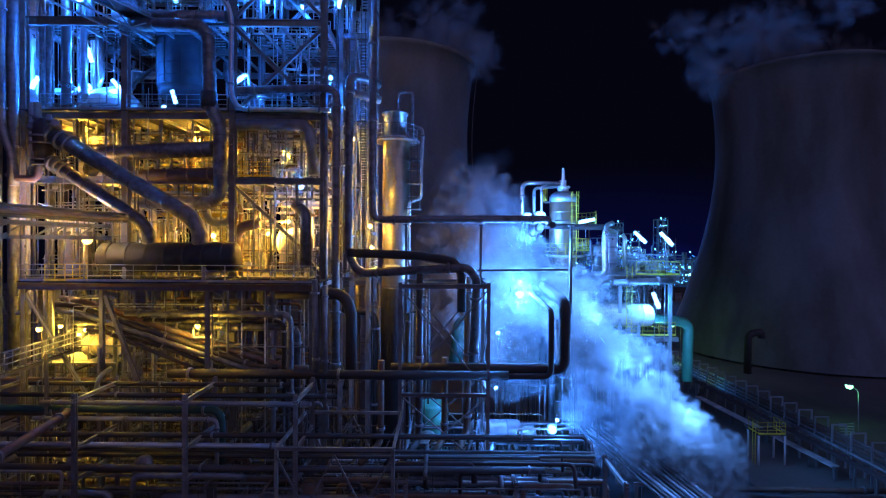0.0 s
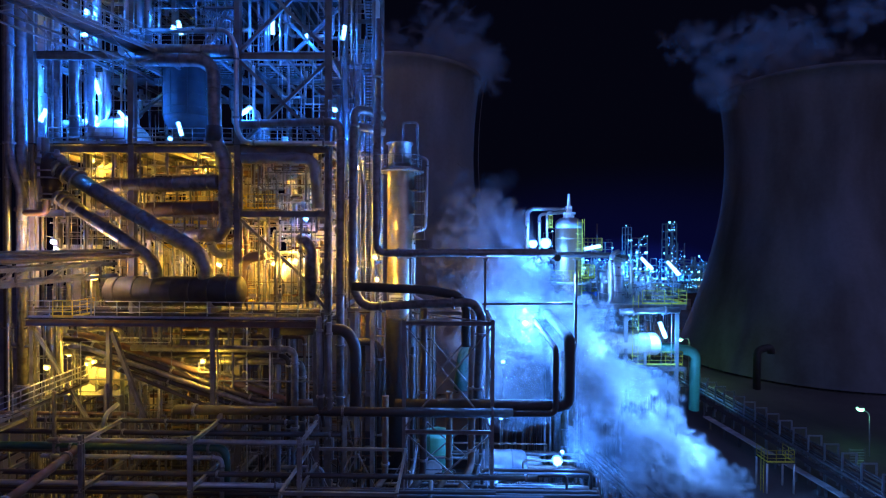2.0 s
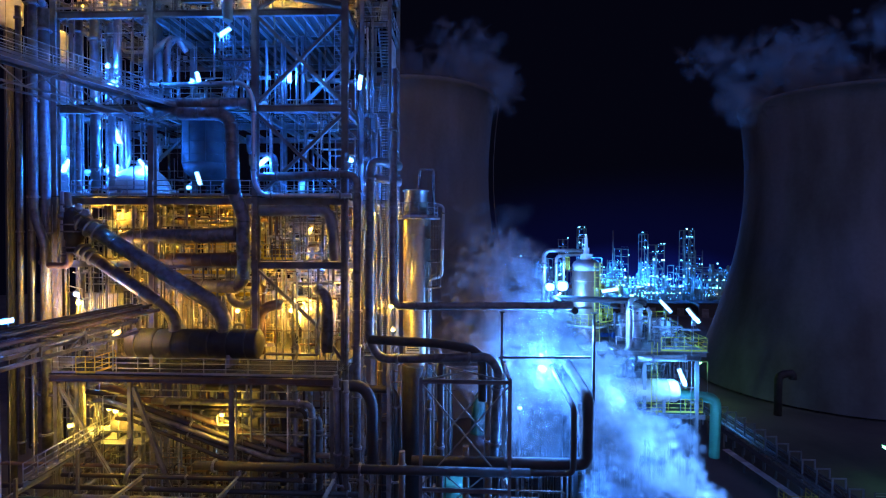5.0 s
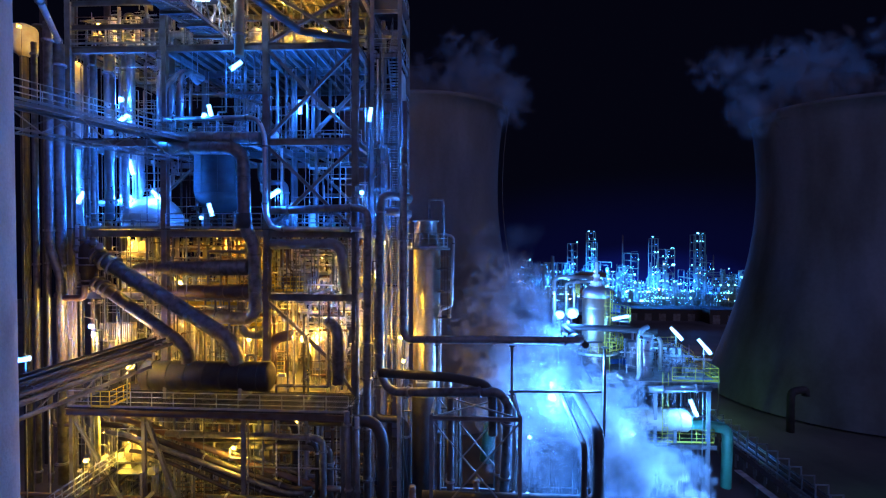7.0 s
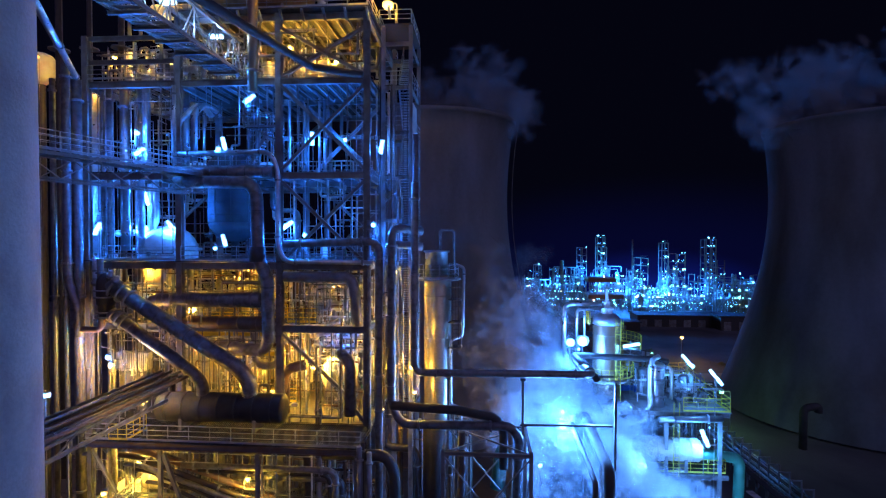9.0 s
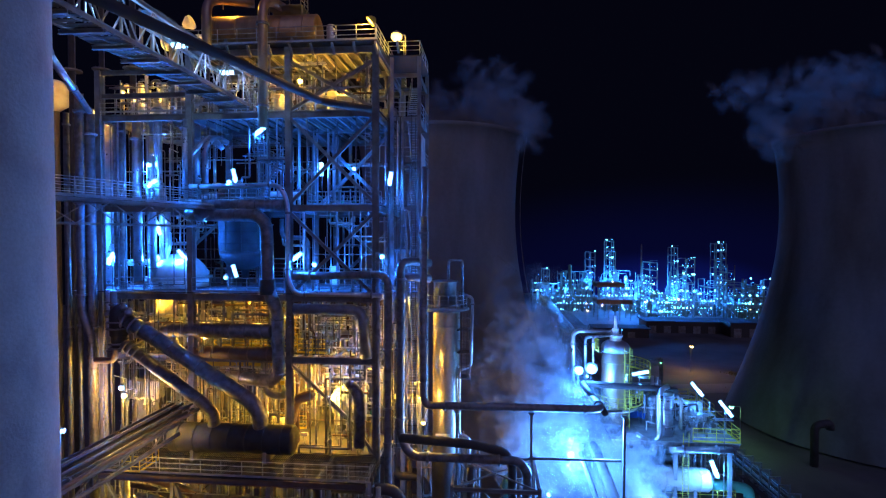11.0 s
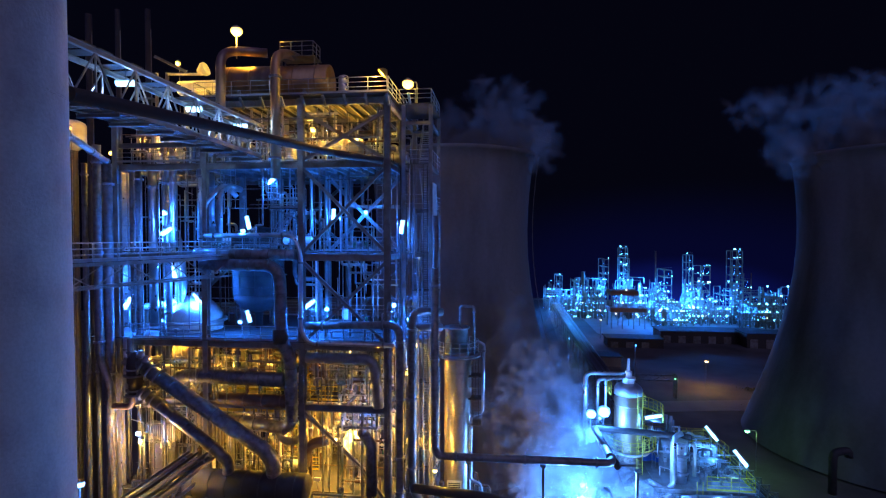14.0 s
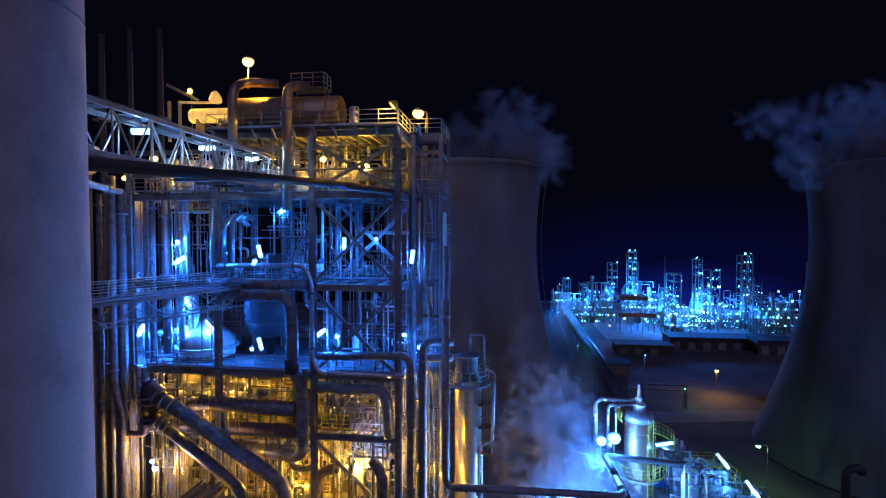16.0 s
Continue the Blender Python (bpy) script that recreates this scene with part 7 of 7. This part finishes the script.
for z, w in ((6.8, 14), (13.5, 11)):
    part("roof", box(B(), (x, 211, z), (x + w, 220, z + 1.6)), BROWN, ob)
    for k in range(4):
        for yy in (211.5, 219.5):
            part("post", bar(B(), (x + 0.5 + k * (w - 1) / 3, yy, 0 if z < 7 else 8.4), (x + 0.5 + k * (w - 1) / 3, yy, z), 0.35, 0.35), STEEL, ob)
for k, mt in ((2, FARWARM), (6, FARWARM), (10, FARWHITE)):
    part("lamp", lathe(B(), (x + k, 210.6, 6.2 if k != 6 else 15.8), (0, 0, 1), [(-0.4, 0), (0, 0.42), (0.4, 0)], 8), mt, ob)
lamp_light(ob, (x + 6, 208, 5), (1, 0.8, 0.6), 120, 0.6)
for p, mt, col, w in (((23.6, 231.5, 5.6), FARWHITE, (1, 0.9, 0.8), 300), ((21.2, 236, 9.5), FARWARM, WARM, 250), ((35.32, 190.00, 6.82), FARWARM, WARM, 250), ((29.99, 120.00, 12.42), FARBLUE, BLUE, 150), ((18.90, 150.00, 7.73), FARBLUE, GREEN, 200), ((79.50, 190.00, 3.29), GREENTUBE, GREEN, 300)):
    x, y, z = p
    post_lamp("lamp_post", (x, y + 0.6, 0), (x, y + 0.6, z + 0.3), (x, y, z + 0.15), col, mt, w, "far lit street lamp on a post", "far street lamps", 0.1, 0.42 if y > 180 else 0.2)
# conveyor-like pipe rack between the towers
fr = thing("pipe_rack", "long dark far pipe rack between the cooling towers", "pipe rack", "", (28, 140, 0))
for k in (-1.6, 1.6):
    part("edge_beam", girder(B(), (21.5 + k, 60, 6.2), (24 + k, 235, 6.2), 0.6, 0.3), STEEL, fr)
for i in range(24):
    y = 62 + i * 7.4
    x = 21.5 + (y - 60) * 0.0143
    for k in (-1.6, 1.6):
        part("post", girder(B(), (x + k, y, 0), (x + k, y, 5.9), 0.3, 0.26), STEEL, fr)
    part("cross_beam", girder(B(), (x - 1.9, y, 6.5), (x + 1.9, y, 6.5), 0.3, 0.2), STEEL, fr)
for j in range(6):
    pipe("far dark pipe on the long rack", 0.2 + 0.05 * (j % 3), (DARK, PIPE)[j % 2], (20.2 + j * 0.55, 60, 6.95), (22.7 + j * 0.55, 235, 6.95), joints=False, group="far rack pipes")
gp = thing("pipe_portal", "green-lit steel pipe portal over the yard", "pipe portal", "", (33, 122, 0))
for x in (26.5, 39.5):
    for k in (-0.7, 0.7):
        part("post", girder(B(), (x, 122.6 + k, 0), (x, 122.6 + k, 5.6), 0.34, 0.3), STEEL, gp)
for z in (5.4, 4.2):
    part("beam", girder(B(), (26.5, 121.9, z), (39.5, 121.9, z), 0.3, 0.26), STEEL, gp)
for i in range(8):
    part("web", bar(B(), (26.5 + i * 1.62, 121.9, 4.3 if i % 2 else 5.3), (28.1 + i * 1.62, 121.9, 5.3 if i % 2 else 4.3), 0.12, 0.12), STEEL, gp)
# scrub on the yard
sc = random.Random(3)
bm = B()
for i in range(420):
    cxs, cys, sp = sc.choice(((61, 131, 1.6), (57, 119, 1.3), (65, 127, 1.8)))
    x, y, s = sc.gauss(cxs, sp), sc.gauss(cys, sp * 0.5), sc.uniform(0.15, 0.5)
    a, l = sc.uniform(0, 6.28), sc.uniform(-0.3, 0.3)
    v = [bm.verts.new((x, y, 0)), bm.verts.new((x + s * math.cos(a) * 0.4, y + s * math.sin(a) * 0.4, s * 0.5)), bm.verts.new((x + l, y, s * 1.6)), bm.verts.new((x - s * math.cos(a) * 0.4, y - s * math.sin(a) * 0.4, s * 0.7))]
    bm.faces.new(v)
tagged(part("scrub", bm, material("dry_scrub", (0.16, 0.15, 0.08), 0.8), None), "low dry scrub on the dark yard", "scrub", "", "stuff")
# dim tall lattice masts beyond the structure
for px, r in ((178, 0.4), (238, 0.3), (300, 0.35)):
    x = -52.58 + (px - 200) * 62 / 906
    ob = thing("stack", "dim slender steel stack far behind the structure", "stack", "dim stacks", (x, 62, 0))
    part("pipe_shaft", tube(B(), [(x, 62, 0), (x, 62, 68 - r * 4)], r, 10), INK, ob)
    part("ladder_rail", bar(B(), (x + r + 0.2, 61.8, 0), (x + r + 0.2, 61.8, 64), 0.08, 0.08), STEEL, ob)
    part("collar", lathe(B(), (x, 62, 55), (0, 0, 1), [(0, r), (0, r + 0.8), (0.15, r + 0.8), (0.15, r)], 12, False), STEEL, ob)


# ---- steam: clouds of fine droplets ----
GRID = np.random.default_rng(5).uniform(-1, 1, (32, 32, 32))


def turbulence(p):
    """Smooth layered value noise at points p."""
    out, amp = np.zeros(len(p)), 1.0
    for k in range(4):
        q = p * 2.0 ** k + 7.3 * k
        i = np.floor(q).astype(int)
        f = q - i
        f = f * f * (3 - 2 * f)
        v = 0
        for dx in (0, 1):
            for dy in (0, 1):
                for dz in (0, 1):
                    w = (f[:, 0] if dx else 1 - f[:, 0]) * (f[:, 1] if dy else 1 - f[:, 1]) * (f[:, 2] if dz else 1 - f[:, 2])
                    v = v + w * GRID[(i[:, 0] + dx) % 32, (i[:, 1] + dy) % 32, (i[:, 2] + dz) % 32]
        out += amp * v
        amp *= 0.6
    return out


def cloud(name, label, puffs, size, seed, billow=0.55):
    """Soft shreds of droplets scattered in puffs (centre, radii, depth of mist), torn by turbulence."""
    g = np.random.default_rng(seed)
    allp = []
    for c, r, depth in puffs:
        # shreds so many that a line through the middle meets the given depth
        n = int(1.7 * depth * 3.14 * r[0] * r[2] / (0.0975 * size * size))
        p = g.normal(size=(n, 3))
        p *= g.uniform(0, 1, (n, 1)) ** 0.55 / np.linalg.norm(p, axis=1, keepdims=True)
        p = p * np.array(r) * 1.08 + np.array(c)
        t = turbulence(p * billow)
        allp.append(p[t * 0.75 + g.uniform(-0.5, 0.5, n) > -0.12])
    p = np.concatenate(allp)
    n = len(p)
    s = size * g.uniform(0.55, 1.35, (n, 1))
    a, b = g.normal(size=(n, 3)), g.normal(size=(n, 3))
    a /= np.linalg.norm(a, axis=1, keepdims=True)
    b -= a * (a * b).sum(1, keepdims=True)
    b /= np.linalg.norm(b, axis=1, keepdims=True)
    turn = [(math.cos(k * math.pi / 3), math.sin(k * math.pi / 3)) for k in range(6)]
    verts = np.stack([p + a * s * c + b * s * d for c, d in turn], 1).reshape(-1, 3)
    me = bpy.data.meshes.new(name)
    me.vertices.add(6 * n), me.loops.add(6 * n), me.polygons.add(n)
    me.vertices.foreach_set("co", verts.ravel())
    me.loops.foreach_set("vertex_index", np.arange(6 * n))
    me.polygons.foreach_set("loop_start", np.arange(n) * 6)
    me.uv_layers.new(name="shred").data.foreach_set("uv", np.tile(np.array(turn).ravel() * 0.5 + 0.5, n))
    me.update()
    me.validate()
    me.materials.append(MIST)
    return tagged(new(name, me), label, "steam", "", "stuff")


cloud("steam_cloud", "bright blue-lit billowing steam cloud at the unit's foot", (
    ((5.34, 44.50, 14.96), (5.0, 2.2, 6.0), 2.2), ((2.21, 45.50, 16.0), (3.2, 2.0, 4.0), 0.8), ((7.58, 45.00, 17.0), (3.5, 2.0, 3.6), 1.2), ((5.97, 43.50, 10.87), (4.5, 2.0, 4.0), 1.8)), 0.46, 1, 0.42)
cloud("steam_cloud", "dense blue-grey billow of steam over the low pipes", (
    ((9.6, 38.6, 14.2), (2.0, 1.5, 2.4), 1.2), ((12.63, 39.00, 10.4), (3.2, 2.0, 3.0), 1.8), ((15.23, 38.50, 8.08), (3.0, 2.0, 2.6), 1.8), ((17.37, 37.60, 5.95), (2.8, 2.2, 2.4), 1.5), ((19.24, 36.80, 4.30), (2.8, 2.2, 2.4), 1.0), ((14.24, 38.00, 5.2), (3.0, 2.2, 2.4), 1.2), ((11.77, 39.60, 7.4), (2.6, 2.0, 2.4), 1.0),
    ((18.74, 36.00, 2.55), (2.6, 2.2, 2.0), 0.9), ((11.8, 40.6, 12.4), (3.4, 1.4, 2.4), 1.6), ((15.2, 40.6, 10.2), (3.2, 1.3, 2.3), 1.4), ((8.97, 42.00, 14.05), (3.0, 1.5, 2.8), 1.4), ((10.6, 41.2, 16.2), (3.0, 1.0, 2.0), 0.7)), 0.4, 6, 0.5)
cloud("steam_wisp", "thin blue-lit wisps of rising steam", (
    ((5.2, 47.00, 20.6), (3.2, 2.2, 3.6), 0.8), ((4.6, 48.00, 22.4), (3.2, 2.0, 4.0), 0.7), ((3.2, 49.00, 24.2), (3.6, 2.0, 3.6), 0.35), ((1.2, 48.5, 20.0), (3.4, 2.0, 4.4), 0.35), ((5.03, 46.50, 19.6), (3.2, 2.0, 2.6), 0.6), ((5.87, 45.00, 16.37), (3.4, 2.2, 2.6), 0.7), ((7.73, 44.00, 17.04), (3.0, 1.8, 2.0), 0.6), ((2.72, 48.00, 18.0), (3.6, 2.5, 4.0), 0.4), ((5.80, 46.50, 18.9), (4.2, 2.2, 3.2), 0.6)), 0.6, 2, 0.45)
cloud("steam_haze", "thin high haze of steam before the cooling tower", (
    ((3.0, 60, 22), (6, 5, 9), 0.26), ((4, 58, 17), (7, 5, 8), 0.34)), 1.8, 5, 0.2)
cloud("tower_plume", "dim blue-grey plume drifting off a cooling tower", (
    ((-4, 93, 55), (11, 9, 5), 0.7), ((4, 92, 53.0), (6, 5, 5), 0.8), ((-9, 95, 53), (12, 12, 3), 0.6), ((-2, 95, 61), (9, 7, 5), 0.4)), 1.7, 3, 0.16)
cloud("tower_plume", "dim blue-grey plume drifting off a cooling tower", (
    ((52, 97, 52.5), (6, 5, 4.5), 0.6), ((58, 98, 57), (10, 8, 4.5), 0.55), ((67, 98, 54), (13, 12, 3.5), 0.35), ((48, 97, 60), (9, 6, 3), 0.3), ((66, 100, 63), (13, 8, 3.5), 0.35), ((76, 100, 67), (10, 7, 3), 0.3)), 1.7, 4, 0.16)
